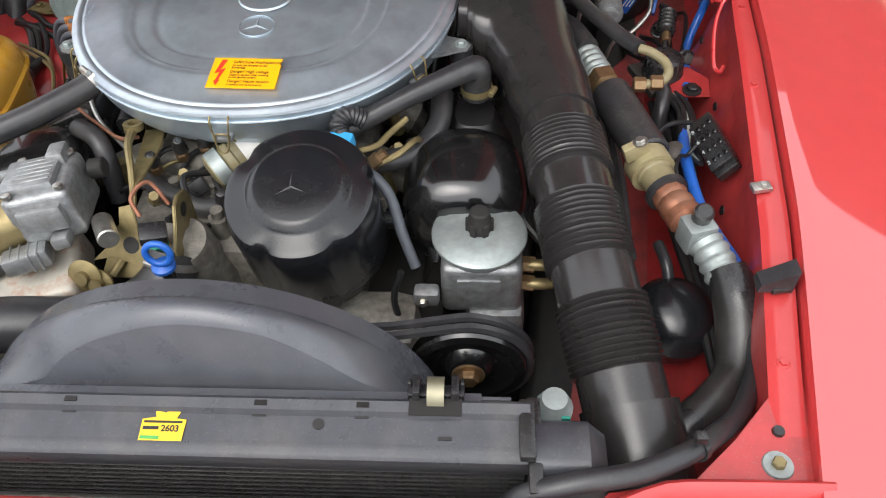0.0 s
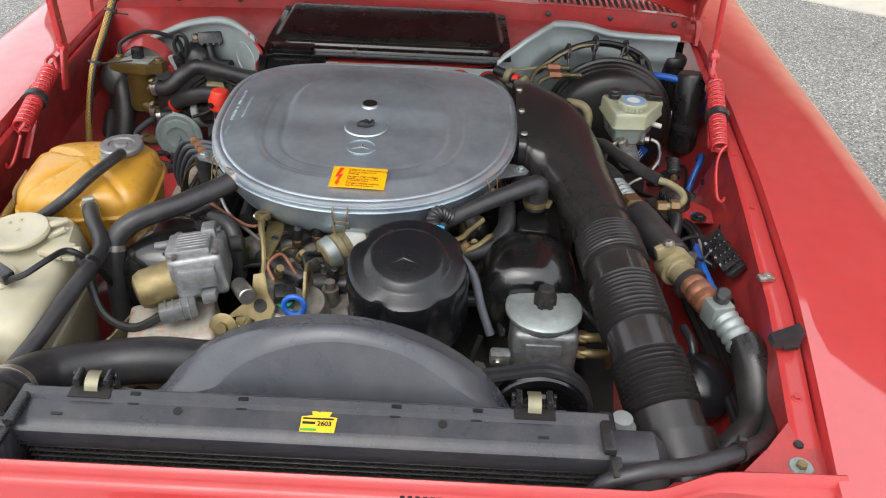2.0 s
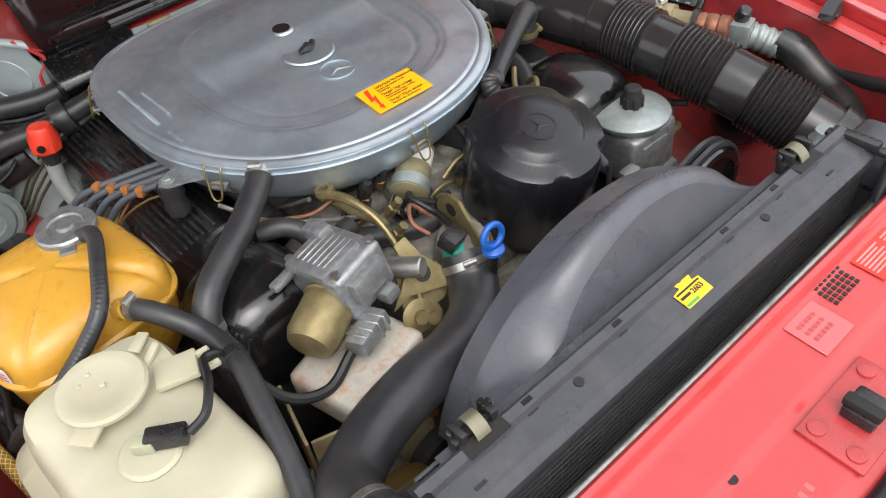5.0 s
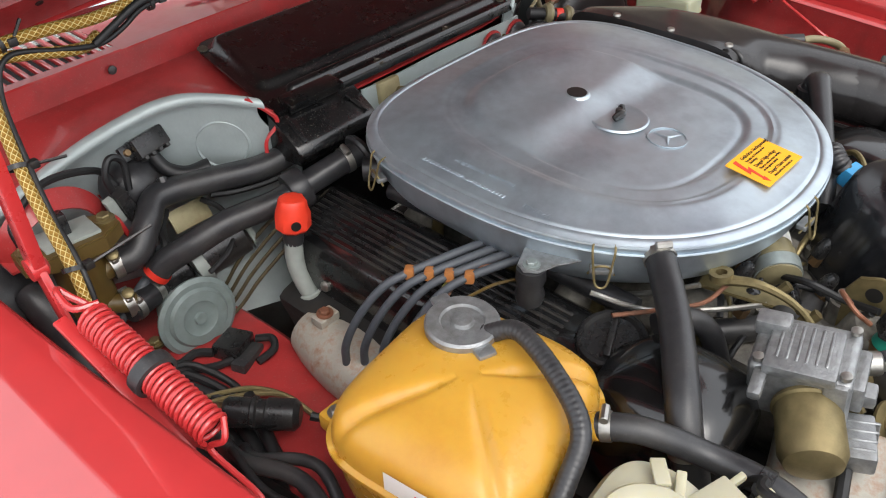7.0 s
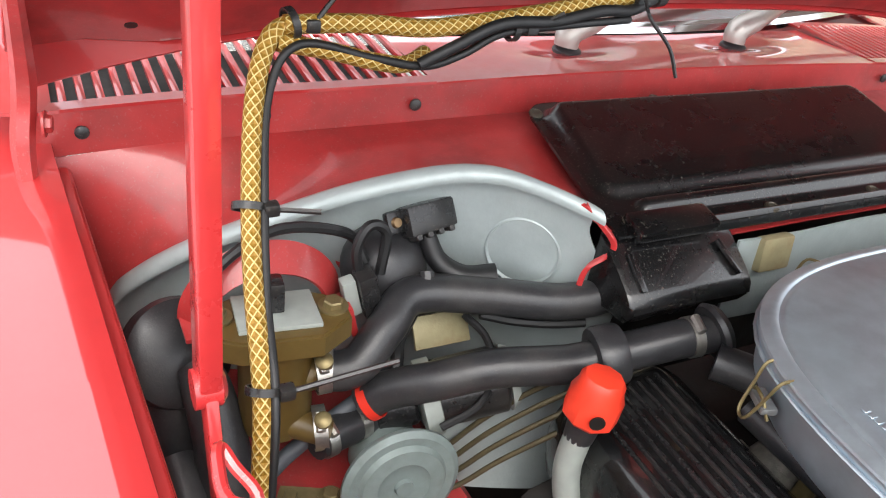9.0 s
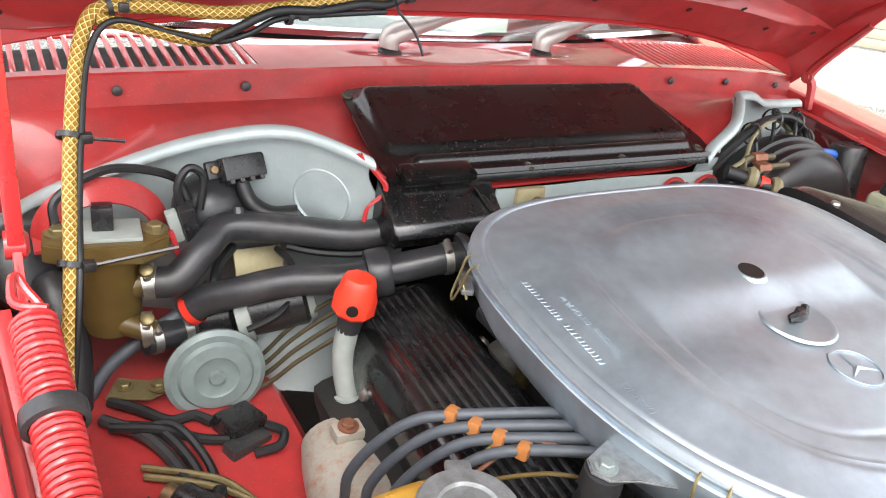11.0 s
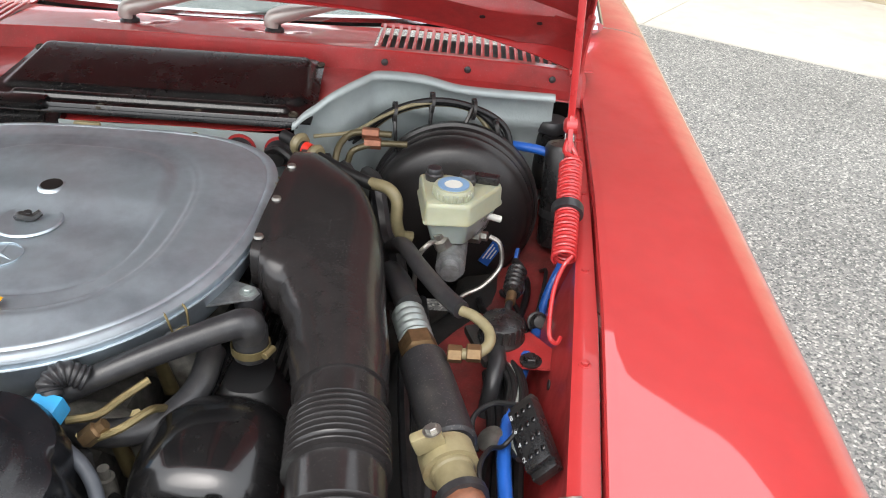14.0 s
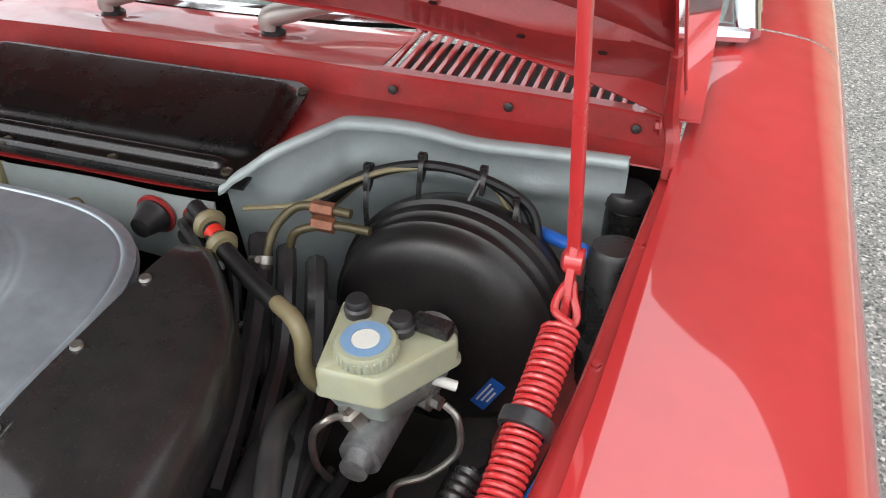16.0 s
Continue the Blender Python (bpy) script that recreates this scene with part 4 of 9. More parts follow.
    part("bleed_nipple", sweep([(-0.352, 0.405, 0.868), (-0.344, 0.397, 0.87)], 0.009, 14), BLACK, ob)
    return ob


radiator()

solo("condenser_pipe", sweep([(-0.34, 0.396, 0.795), (0.0, 0.394, 0.797), (0.345, 0.396, 0.797)], 0.008, 10), STEEL, "dull silver condenser header pipe", "pipe")


def shroud():
    """The fan's half cowl: a flat arched face in front, rolling back to a wide round rim."""
    ob = thing("fan_shroud", (0.0, 0.52, 0.5), "arched grey-black plastic fan shroud behind the radiator", "fan shroud")
    crest = smooth_line([(-0.262, 0.478, 0.835), (-0.21, 0.478, 0.847), (-0.15, 0.479, 0.856), (-0.112, 0.482, 0.866), (-0.092, 0.488, 0.885), (-0.055, 0.494, 0.909), (0.0, 0.4985, 0.926), (0.045, 0.4995, 0.928), (0.1, 0.4975, 0.917), (0.148, 0.492, 0.888), (0.182, 0.485, 0.866), (0.225, 0.479, 0.85), (0.27, 0.478, 0.838)], 6)
    n = len(crest) - 1

    def front_arch(u):
        k = min(int(u * n), n - 1)
        return crest[k].lerp(crest[k + 1], u * n - k)

    def rear_arch(u):
        a = radians(156) * (u - 0.5)
        return Vector((0.015 + 0.238 * math.sin(a), 0.53, 0.71 + 0.22 * math.cos(a)))

    def flare(u, v):
        p, q = front_arch(u), rear_arch(u)
        r = p.lerp(q, v)
        r.z += 0.011 * math.sin(math.pi * v) ** 0.8 * ease(0.1, 0.35, u) * ease(0.93, 0.75, u)
        return r
    part("flare", surface(flare, 96, 18, thick=0.003), SHROUD, ob)
    part("rim", surface(lambda u, v: rear_arch(u) + Vector((0, 0.03 * v, -0.012 * v)), 64, 4, thick=0.003), SHROUD, ob)

    def face(u, v):
        p = front_arch(u)
        foot = Vector((p.x, 0.477, 0.83))
        return foot.lerp(p, v) + Vector((0, -0.0035 * math.sin(math.pi * v) - 0.0002, 0))
    part("face", surface(face, 96, 14, thick=0.002), SHROUD, ob)
    part("ledge", block((0.57, 0.018, 0.004), pose(0.008, 0.47, 0.856), 0.001), SHROUD, ob)
    part("skirt", block((0.62, 0.004, 0.16), pose(0.01, 0.48, 0.69), 0.001), SHROUD, ob)
    return ob


shroud()


# ---- air cleaner ----
def air_cleaner():
    ob = thing("air_cleaner", (0.003, 1.05, 0.8), "brushed aluminium air cleaner housing with spring latches", "air cleaner")
    cx, cy = -0.001, 1.092

    def rim_z(y):
        """The housing leans a little forward."""
        return 0.9225 + 0.03 * (y - 1.097)

    def outline(a):
        c, s = math.cos(a), math.sin(a)
        p, h = (2.2, 0.288) if s < 0 else (3.4, 0.212)
        r = (abs(c / 0.2585) ** p + abs(s / h) ** p) ** (-1 / p)
        return Vector((r * c, r * s))

    def height(x, y, s):
        """Height of the lid over its rim: a bevel, a crowned outer field, an oval step and the raised bridge."""
        y += 0.047
        z = 0.0035 * ease(1.0, 0.97, s) + 0.0075 * ease(0.96, 0.72, s)
        z -= 0.002 * math.exp(-((s - 0.95) / 0.006) ** 2)
        q = abs(x / 0.168) ** 2.7 + abs((y - 0.015) / 0.182) ** 2.7
        z -= 0.0055 * ease(1.05, 0.95, q) * (1 - 0.75 * ease(0.03, 0.15, y))
        q2 = abs(x / 0.142) ** 3 + abs((y - 0.015) / 0.155) ** 3
        z -= 0.004 * ease(1.05, 0.9, q2) * ease(0.06, 0.0, y)
        z -= 0.0022 * math.exp(-((q - 1.07) / 0.06) ** 2) * (1 - 0.5 * ease(0.03, 0.15, y)) + 0.0012 * math.exp(-((q2 - 0.88) / 0.07) ** 2) * ease(0.06, 0.0, y)
        z += 0.0075 * ease(0.0, 0.07, y) * ease(1.1, 0.74, abs(x / 0.138) ** 3.2 + abs((y - 0.03) / 0.145) ** 3.2)
        z += 0.003 * math.exp(-(x * x + (y - 0.061) ** 2) / 0.026 ** 2)
        return z

    def on_lid(x, y):
        return rim_z(y) + height(x - cx, y - cy, 0.5)
    n, rings = 160, []
    for s in [1.0, 0.99, 0.98, 0.97, 0.963, 0.957, 0.951, 0.945, 0.939, 0.933, 0.925, 0.915] + [0.905 - 0.009 * k for k in range(100)]:
        ring = []
        for j in range(n):
            o = outline(2 * math.pi * j / n) * s
            ring.append(Vector((cx + o.x, cy + o.y, rim_z(cy + o.y) + height(o.x, o.y, s))))
        rings.append(ring)
    bm = loft(rings, cap=False)
    bm.verts.ensure_lookup_table()
    bm.faces.new([v for v in bm.verts[-n:]])
    for s0, s1, z0, z1 in ((1.0, 1.002, 0.0, -0.002), (1.002, 0.995, -0.002, -0.0095)):
        loft([[Vector((cx + outline(2 * math.pi * j / n).x * s, cy + outline(2 * math.pi * j / n).y * s, rim_z(cy + outline(2 * math.pi * j / n).y) + z)) for j in range(n)][::-1] for s, z in ((s0, z0), (s1, z1))], bm, cap=False)
    bmesh.ops.recalc_face_normals(bm, faces=bm.faces[:])
    lid = part("lid", bm, LID, ob)
    part("rim_bead", sweep([Vector((cx, cy, rim_z(cy + outline(2 * math.pi * j / 48).y) - 0.0095)) + outline(2 * math.pi * j / 48).to_3d() for j in range(49)], 0.0016, 8, 2), LID, ob)
    base = [[Vector((cx + outline(2 * math.pi * j / n).x * s, cy + outline(2 * math.pi * j / n).y * s, rim_z(cy + outline(2 * math.pi * j / n).y) + z)) for j in range(n)] for s, z in ((0.78, -0.082), (0.86, -0.076), (0.92, -0.06), (0.965, -0.04), (0.982, -0.012))]
    part("base_tray", loft(base), LID, ob)
    # hole, wing-bolt disc and knob, round mark
    part("bolt_hole", turned([(0.0, 0.0003), (0.0128, 0.0003), (0.0138, 0.0009), (0.0152, 0.0004), (0.0175, -0.0025)], pose(0.0, 1.107, on_lid(0, 1.107) - 0.0008, 2), 28), LID, lid)
    part("hole_dark", turned([(0, 0), (0.0125, 0), (0.0125, 0.0012), (0, 0.0012)], pose(0.0, 1.107, on_lid(0, 1.107) - 0.0004, 2), 24), INK_HOLE, lid)
    part("centre_disc", turned([(0.037, -0.0045), (0.0355, -0.0022), (0.0335, -0.0018), (0.031, -0.003), (0, -0.003), (0, -0.006)], pose(0.0, 1.045, on_lid(0, 1.045) + 0.0055), 36), LID, lid)
    up = on_lid(0, 1.045) - 0.926
    knob = sweep([(-0.013, 1.044, 0.932 + up), (-0.005, 1.041, 0.936 + up), (0.005, 1.044, 0.933 + up), (0.013, 1.05, 0.937 + up)], [0.004, 0.006, 0.005, 0.004], 8)
    rod((0, 1.045, 0.922 + up), (0, 1.045, 0.94 + up), 0.005, 10, bm=knob)
    part("wing_nut", knob, BLACK, lid)
    star(pose(0.0, 0.979, on_lid(0, 0.979) + 0.0004, 1.7) @ Matrix.Diagonal((1, 1, 1.1, 1)), 0.024, LID, lid)
    # warning label
    m = pose(0.009, 0.867, on_lid(0.009, 0.867) + 0.0012, 5.5, 0, -2) @ Matrix.Diagonal((0.88, 1.05, 1, 1))
    lb = part("warning_label", block((0.094, 0.05, 0.0006), m, 0.0002, 1), LABEL_O, ob, "orange high voltage warning label with a red bolt")
    t = m @ pose(0, 0, 0.0008)
    part("bolt_sign", plate([(-0.0355, 0.021), (-0.028, 0.021), (-0.034, 0.004), (-0.0275, 0.007), (-0.033, -0.013), (-0.0305, -0.012), (-0.034, -0.0215), (-0.039, -0.014), (-0.0365, -0.0135), (-0.034, 0.0005), (-0.0405, -0.002)], 0.0003, t, 0), LABEL_R, lb)
    for k, (a, b, size) in enumerate((("Gefährliche Hochspannung!", 0.021, 0.0062), ("Vorsicht bei Arbeiten an der", 0.0145, 0.0042), ("Zündanlage", 0.0105, 0.0042), ("Danger! High voltage", 0.005, 0.0062), ("Observe caution when working", -0.0015, 0.0042), ("on the ignition system", -0.0055, 0.0042), ("Danger! Haute tension", -0.011, 0.0062), ("Attention lors de travaux au", -0.0175, 0.0042))):
        words(a, size, t @ pose(-0.02, b, 0), INK_HOLE, lb)
    # embossed writing near the edge of the lid, read from the far side
    def edge_z(x, y):
        a = math.atan2(y - cy, x - cx)
        return rim_z(y) + height(x - cx, y - cy, math.hypot(x - cx, y - cy) / outline(a).length)
    for text, size, x, y, k in (("Filtereinsatz   001 094 78 04", 0.0072, -0.214, 1.044, 1.0), ("174-85-103", 0.008, -0.23, 0.985, 1.0)):
        z = edge_z(x + 0.003, y + 0.03)
        slope = math.atan2(z - edge_z(x - 0.004, y + 0.03), 0.007)
        words(text, size, pose(x + 0.007, y, z + 0.0017 + 0.003 * slope, 0, -math.degrees(slope), 0) @ pose(0, 0, 0, 0, 0, 90) @ pose(0, 0.0068, 0), LID, lid, "embossed_writing")
    random.seed(4)
    bmt, y = bmesh.new(), 1.046
    while y < 1.16:
        w = random.uniform(0.0028, 0.0042)
        if not 1.096 < y < 1.102:
            block((0.0058, w, 0.0008), pose(-0.228, y, edge_z(-0.228, y) + 0.0002), 0.0003, 1, bm=bmt)
        y += w + 0.0014
    part("embossed_print", bmt, LID, lid)
    # spring latches
    for a in (155, 217, 268, 319, 20, 60, 120):
        o = outline(radians(a))
        out = Vector((math.cos(radians(a)), math.sin(radians(a)) * 0.9, 0)).normalized()
        p = Vector((cx, cy, 0)) + o.to_3d()
        side = Vector((-out.y, out.x, 0))
        q = lambda s, d, z: p + side * s + out * d + Vector((0, 0, z - 0.921 + rim_z(p.y)))
        bm = sweep([q(-0.008, -0.01, 0.921), q(-0.011, 0.003, 0.918), q(-0.009, 0.008, 0.9), q(-0.005, 0.013, 0.88), q(0.005, 0.013, 0.88), q(0.009, 0.008, 0.9), q(0.011, 0.003, 0.918), q(0.008, -0.01, 0.921), q(-0.008, -0.01, 0.921)], 0.0013, 6, 5)
        sweep([q(-0.013, 0.002, 0.886), q(-0.006, 0.007, 0.899), q(0.006, 0.007, 0.899), q(0.013, 0.002, 0.886)], 0.0013, 6, 5, bm=bm)
        latch = part("spring_latch", bm, GOLD, ob)
        part("latch_eye", block((0.024, 0.006, 0.012), facing(q(0, -0.004, 0.892), out) @ pose(0, 0, 0), 0.002), CAST, latch)
    # side brackets on rubber mounts
    for s, y in ((-1, 0.982), (1, 0.985)):
        br = part("bracket", plate([(0, -0.03), (0.045, -0.012), (0.05, 0.0), (0.042, 0.012), (0.02, 0.02), (-0.01, 0.04), (-0.02, 0.0)], 0.003, pose(s * 0.225, y, 0.886, 0, 0, 0 if s > 0 else 180), 0.001), CAST, ob)
        bolt((s * 0.262, y, 0.889), (0, 0, 1), 0.006, br, ZINC)
        part("rubber_mount", turned([(0, 0), (0.014, 0), (0.016, 0.01), (0.013, 0.02), (0.016, 0.03), (0.015, 0.044), (0, 0.044)], pose(s * 0.262, y, 0.842), 18), RUBBER, br)
    return ob


air_cleaner()


def intake_duct():
    ob = thing("intake_duct", (0.4, 0.8, 0.75), "black plastic air intake duct with three ribbed sections", "intake duct")
    # flat snorkel that narrows to a round elbow
    rings = []
    path = [((0.258, 1.15, 0.898), 0.135, 0.034, 0.0), ((0.278, 1.148, 0.897), 0.137, 0.036, -0.06), ((0.318, 1.1, 0.89), 0.108, 0.042, -0.42), ((0.348, 1.028, 0.88), 0.07, 0.047, -0.88), ((0.364, 0.96, 0.873), 0.055, 0.048, -1.15), ((0.375, 0.905, 0.869), 0.052, 0.048, -1.3), ((0.382, 0.865, 0.866), 0.047, 0.047, -1.4)]
    fine = []
    for i in range(len(path) - 1):
        for k in range(5):
            t = k / 5
            a, b = path[i], path[i + 1]
            fine.append((Vector(a[0]).lerp(Vector(b[0]), t), a[1] + (b[1] - a[1]) * t, a[2] + (b[2] - a[2]) * t, a[3] + (b[3] - a[3]) * t))
    fine.append((Vector(path[-1][0]), *path[-1][1:]))
    for p, w, h, turn in fine:
        ax = Vector((math.sin(-turn) * 0 + math.cos(turn + math.pi / 2), math.sin(turn + math.pi / 2), 0))
        power = 2 + 2.5 * ease(0.05, 0.12, w)
        ring = []
        for j in range(36):
            a = 2 * math.pi * j / 36
            c, s = math.cos(a), math.sin(a)
            ring.append(p + ax * w * math.copysign(abs(c) ** (2 / power), c) + Vector((0, 0, h * math.copysign(abs(s) ** (2 / power), s))))
        rings.append(ring)
    part("snorkel", loft(rings), DUCT, ob)
    for y in (1.03, 1.12, 1.21):
        part("screw", turned([(0, 0), (0.006, 0), (0.005, 0.003), (0, 0.003)], pose(0.266, y, 0.9325), 14), STEEL, ob)
    pts = [(0.381, 0.875, 0.867), (0.386, 0.83, 0.862), (0.394, 0.76, 0.853), (0.405, 0.68, 0.838), (0.42, 0.6, 0.815), (0.434, 0.535, 0.79), (0.447, 0.475, 0.765), (0.455, 0.44, 0.745)]
    bm = sweep(pts, 0.0445, 32, 8, ribs=[(0.05, 0.1096, 0.0066, 0.005), (0.152, 0.2246, 0.0066, 0.005), (0.27, 0.3426, 0.0066, 0.005)])
    part("ribbed_hose", bm, DUCT, ob)
    part("collar", sweep([(0.378, 0.885, 0.868), (0.383, 0.855, 0.865)], 0.0475, 32, 4), DUCT, ob)
    part("end_sleeve", sweep([(0.44, 0.515, 0.782), (0.452, 0.452, 0.752), (0.462, 0.41, 0.722)], 0.05, 32, 6), DUCT, ob)
    part("strap", block((0.012, 0.004, 0.12), pose(0.497, 0.46, 0.70, 18, 0, 0), 0.002), BLACK, ob)
    return ob


intake_duct()


# ---- the engine ----
def engine():
    ob = thing("engine_block", (0, 0.95, 0.31), "grimy cast engine block with intake casting in the vee", "engine")
    part("crankcase", block((0.5, 0.72, 0.36), pose(0, 1.0, 0.315), 0.03), DARK, ob)
    part("timing_cover", block((0.44, 0.09, 0.4), pose(0.0, 0.665, 0.33), 0.03), CAST_DIRTY, ob)
    part("intake_valley", block((0.3, 0.55, 0.12), pose(0, 0.98, 0.67), 0.03), CAST_DIRTY, ob)
    for s in (-1, 1):
        part("cylinder_head", block((0.12, 0.56, 0.14), pose(s * 0.26, 1.03, 0.61, 0, s * 16, 0), 0.015), DARK, ob)
        for k in range(4):
            y = 0.86 + k * 0.12
            part("intake_runner", sweep([(s * 0.20, y, 0.77), (s * 0.13, y, 0.80), (s * 0.05, y, 0.79), (0, y, 0.76)], 0.024, 14), CAST_DIRTY, ob)
            part("injector", sweep([(s * 0.175, y - 0.03, 0.77), (s * 0.165, y - 0.03, 0.82)], [0.009, 0.007], 10, 4), GOLD, ob)
    for x, y, r, h in ((-0.09, 0.80, 0.012, 0.03), (-0.04, 0.79, 0.008, 0.03), (-0.12, 0.84, 0.01, 0.02), (0.05, 0.80, 0.012, 0.03), (-0.02, 0.74, 0.014, 0.04), (0.17, 0.79, 0.01, 0.03), (0.03, 0.74, 0.009, 0.05)):
        part("boss", turned([(0, 0), (r, 0), (r * 0.9, h), (r * 0.55, h), (r * 0.55, h + 0.012), (0, h + 0.012)], pose(x, y, 0.775), 12), CAST_DIRTY, ob)
    part("thermostat_housing", turned([(0, 0), (0.045, 0), (0.045, 0.03), (0.034, 0.05), (0.034, 0.09), (0.03, 0.1), (0, 0.1)], facing((-0.045, 0.72, 0.73), (-0.05, -0.3, 1)), 24), CAST_DIRTY, ob)
    part("throttle_body", block((0.1, 0.1, 0.05), pose(0.0, 0.86, 0.775), 0.012), CAST_DIRTY, ob)
    for x, y in ((-0.1, 0.76), (-0.075, 0.8), (0.14, 0.82), (0.18, 0.85), (0.10, 0.79)):
        part("fuel_fitting", turned([(0, 0), (0.008, 0), (0.008, 0.014), (0.006, 0.016), (0.006, 0.028), (0, 0.028)], facing((x, y, 0.82), (0.3, -0.5, 0.8)), 6), GOLD, ob)
    return ob


engine()


def valve_cover(s):
    """Ribbed black cam cover with a bulging front end."""
    ob = thing("valve_cover", (s * 0.27, 1.05, 0.75), "black ribbed valve cover, dusty, with a bulging front end" if s < 0 else "black valve cover with a bulging glossy front end", "valve cover", "valve covers")
    m = pose(s * 0.255, 0, 0.745 if s > 0 else 0.766, 0, s * 16, 0)

    def ring(y, k, h):
        prof = [(-0.07, -0.03), (-0.069, 0.0), (-0.065, 0.02), (-0.057, 0.038), (-0.046, 0.051), (-0.036, 0.058), (0.036, 0.058), (0.046, 0.051), (0.057, 0.038), (0.065, 0.02), (0.069, 0.0), (0.07, -0.03)]
        return [m @ Vector((x * k, y, z * h)) for x, z in prof]
    body = part("cover", loft([ring(0.83, 0.86, 0.75), ring(0.84, 0.95, 0.94), ring(0.856, 0.99, 1), ring(0.88, 1, 1.0), ring(1.31, 1, 1.0), ring(1.325, 0.96, 0.94), ring(1.335, 0.88, 0.8)]), BLACK_GL, ob)
    for k in range(8):
        part("rib", block((0.0045, 0.37 if s < 0 else 0.45, 0.0028), m @ pose(-0.0315 + k * 0.009, 1.125 if s < 0 else 1.085, 0.0565), 0.0012, 1), BLACK, body)
    for x in (-0.066, 0.066):
        for y in (0.92, 1.08, 1.24):
            part("cover_screw", turned([(0, 0), (0.007, 0), (0.007, 0.005), (0.004, 0.007), (0, 0.007)], m @ pose(x, y, 0.012, 0, 60 if x > 0 else -60, 0), 12), STEEL, body)
    c = Vector((s * 0.27, 0.80, 0.787))
    rings = []
    for d, r in ((-0.062, 0.001), (-0.06, 0.03), (-0.059, 0.05), (-0.05, 0.065), (-0.035, 0.073), (-0.01, 0.077), (0.03, 0.077), (0.055, 0.07), (0.075, 0.055)):
        rings.append([Vector((v.x, c.y + d, c.z + v.y)) for v in [q.xzy.xzy for q in rounded(c.x, 0, r * 1.0, r * 0.97, 0, 2.0 + 0.5 * ease(0.03, 0.07, r), 44)]][::-1])
    part("front_bulge", loft(rings), BLACK_GL, ob)
    return ob


valve_cover(1)
valve_cover(-1)
cap = thing("oil_filler_cap", (-0.243, 0.89, 0.812), "black round oil filler cap with a bar grip", "oil cap")
M = pose(-0.243, 0.89, 0.812, 0, -14, 0)
part("cap", turned([(0, 0), (0.034, 0), (0.037, 0.004), (0.037, 0.02), (0.034, 0.025), (0.03, 0.026), (0.027, 0.022), (0, 0.022)], M, 36), BLACK, cap)
part("grip", block((0.05, 0.007, 0.008), M @ pose(0, 0, 0.022, 0, 0, 20), 0.002), BLACK, cap)
part("collar", turned([(0, -0.02), (0.041, -0.02), (0.04, 0.001), (0, 0.001)], M, 36), COVER, cap)
for x, y, r in ((0.283, 0.91, 0.021), ):
    ob = thing("breather_neck", (x, y, 0.82), "ribbed black breather neck on the valve cover", "breather neck")
    part("neck", loft([rounded(x - 0.002, y - 0.03 + 0.013 * k, 0.052 - 0.0135 * k, 0.07 - 0.02 * k, 0.79 + (0.035, 0.052, 0.082)[k] - 0.03, 2.8, 40) for k in range(3)]), COVER, ob)
    part("pipe", rod((x, y, 0.862), (x, y + 0.002, 0.9), 0.018, 20), RUBBER, ob)
    clamp((x, y, 0.876), (0, 0, 1), 0.019, ob, GOLD, "clamp", screw=(1, -0.4, 0))


def distributor():
    ob = thing("distributor_cover", (0.1, 0.7, 0.74), "black plastic distributor cover with a plain round emblem", "distributor cover")
    ax = Vector((-0.02, -0.26, 1)).normalized()
    m = facing((0.096, 0.736, 0.78), ax)

    def ring(r, z, notch=0.0):
        out = []
        for j in range(72):
            a = 2 * math.pi * j / 72
            k = 1.0
            for c in (250, 310, 20, 150):
                d = (math.degrees(a) - c + 180) % 360 - 180
                k -= 1.6 * notch * math.exp(-(d / 8.0) ** 2)
            out.append(m @ Vector((r * k * math.cos(a), r * k * math.sin(a), z)))
        return out
    rings = [ring(0.083, 0, 0.02), ring(0.086, 0.01, 0.03), ring(0.0855, 0.088, 0.05), ring(0.0845, 0.105, 0.06), ring(0.081, 0.113, 0.05), ring(0.074, 0.1165, 0.03), ring(0.06, 0.1185, 0.01), ring(0.056, 0.121), ring(0.051, 0.1275), ring(0.045, 0.1295), ring(0.02, 0.13), ring(0.002, 0.13)]
    part("cover", loft(rings), DIST, ob)
    part("base", turned([(0, 0), (0.05, 0), (0.07, 0.02), (0.08, 0.05), (0.083, 0.062), (0, 0.062)], m @ pose(0, 0, -0.06), 36), BLACK, ob)
    star(m @ pose(-0.004, -0.004, 0.1295, 0, 0, 8), 0.022, DIST, ob)
    for a in (290, 60, 200):
        q = m @ Vector((0.086 * math.cos(radians(a)), 0.086 * math.sin(radians(a)), -0.005))
        part("clip", block((0.022, 0.008, 0.03), Matrix.Translation(q) @ pose(0, 0, 0, 0, 0, a - 90), 0.003), BLACK_MT, ob)
    return ob


distributor()


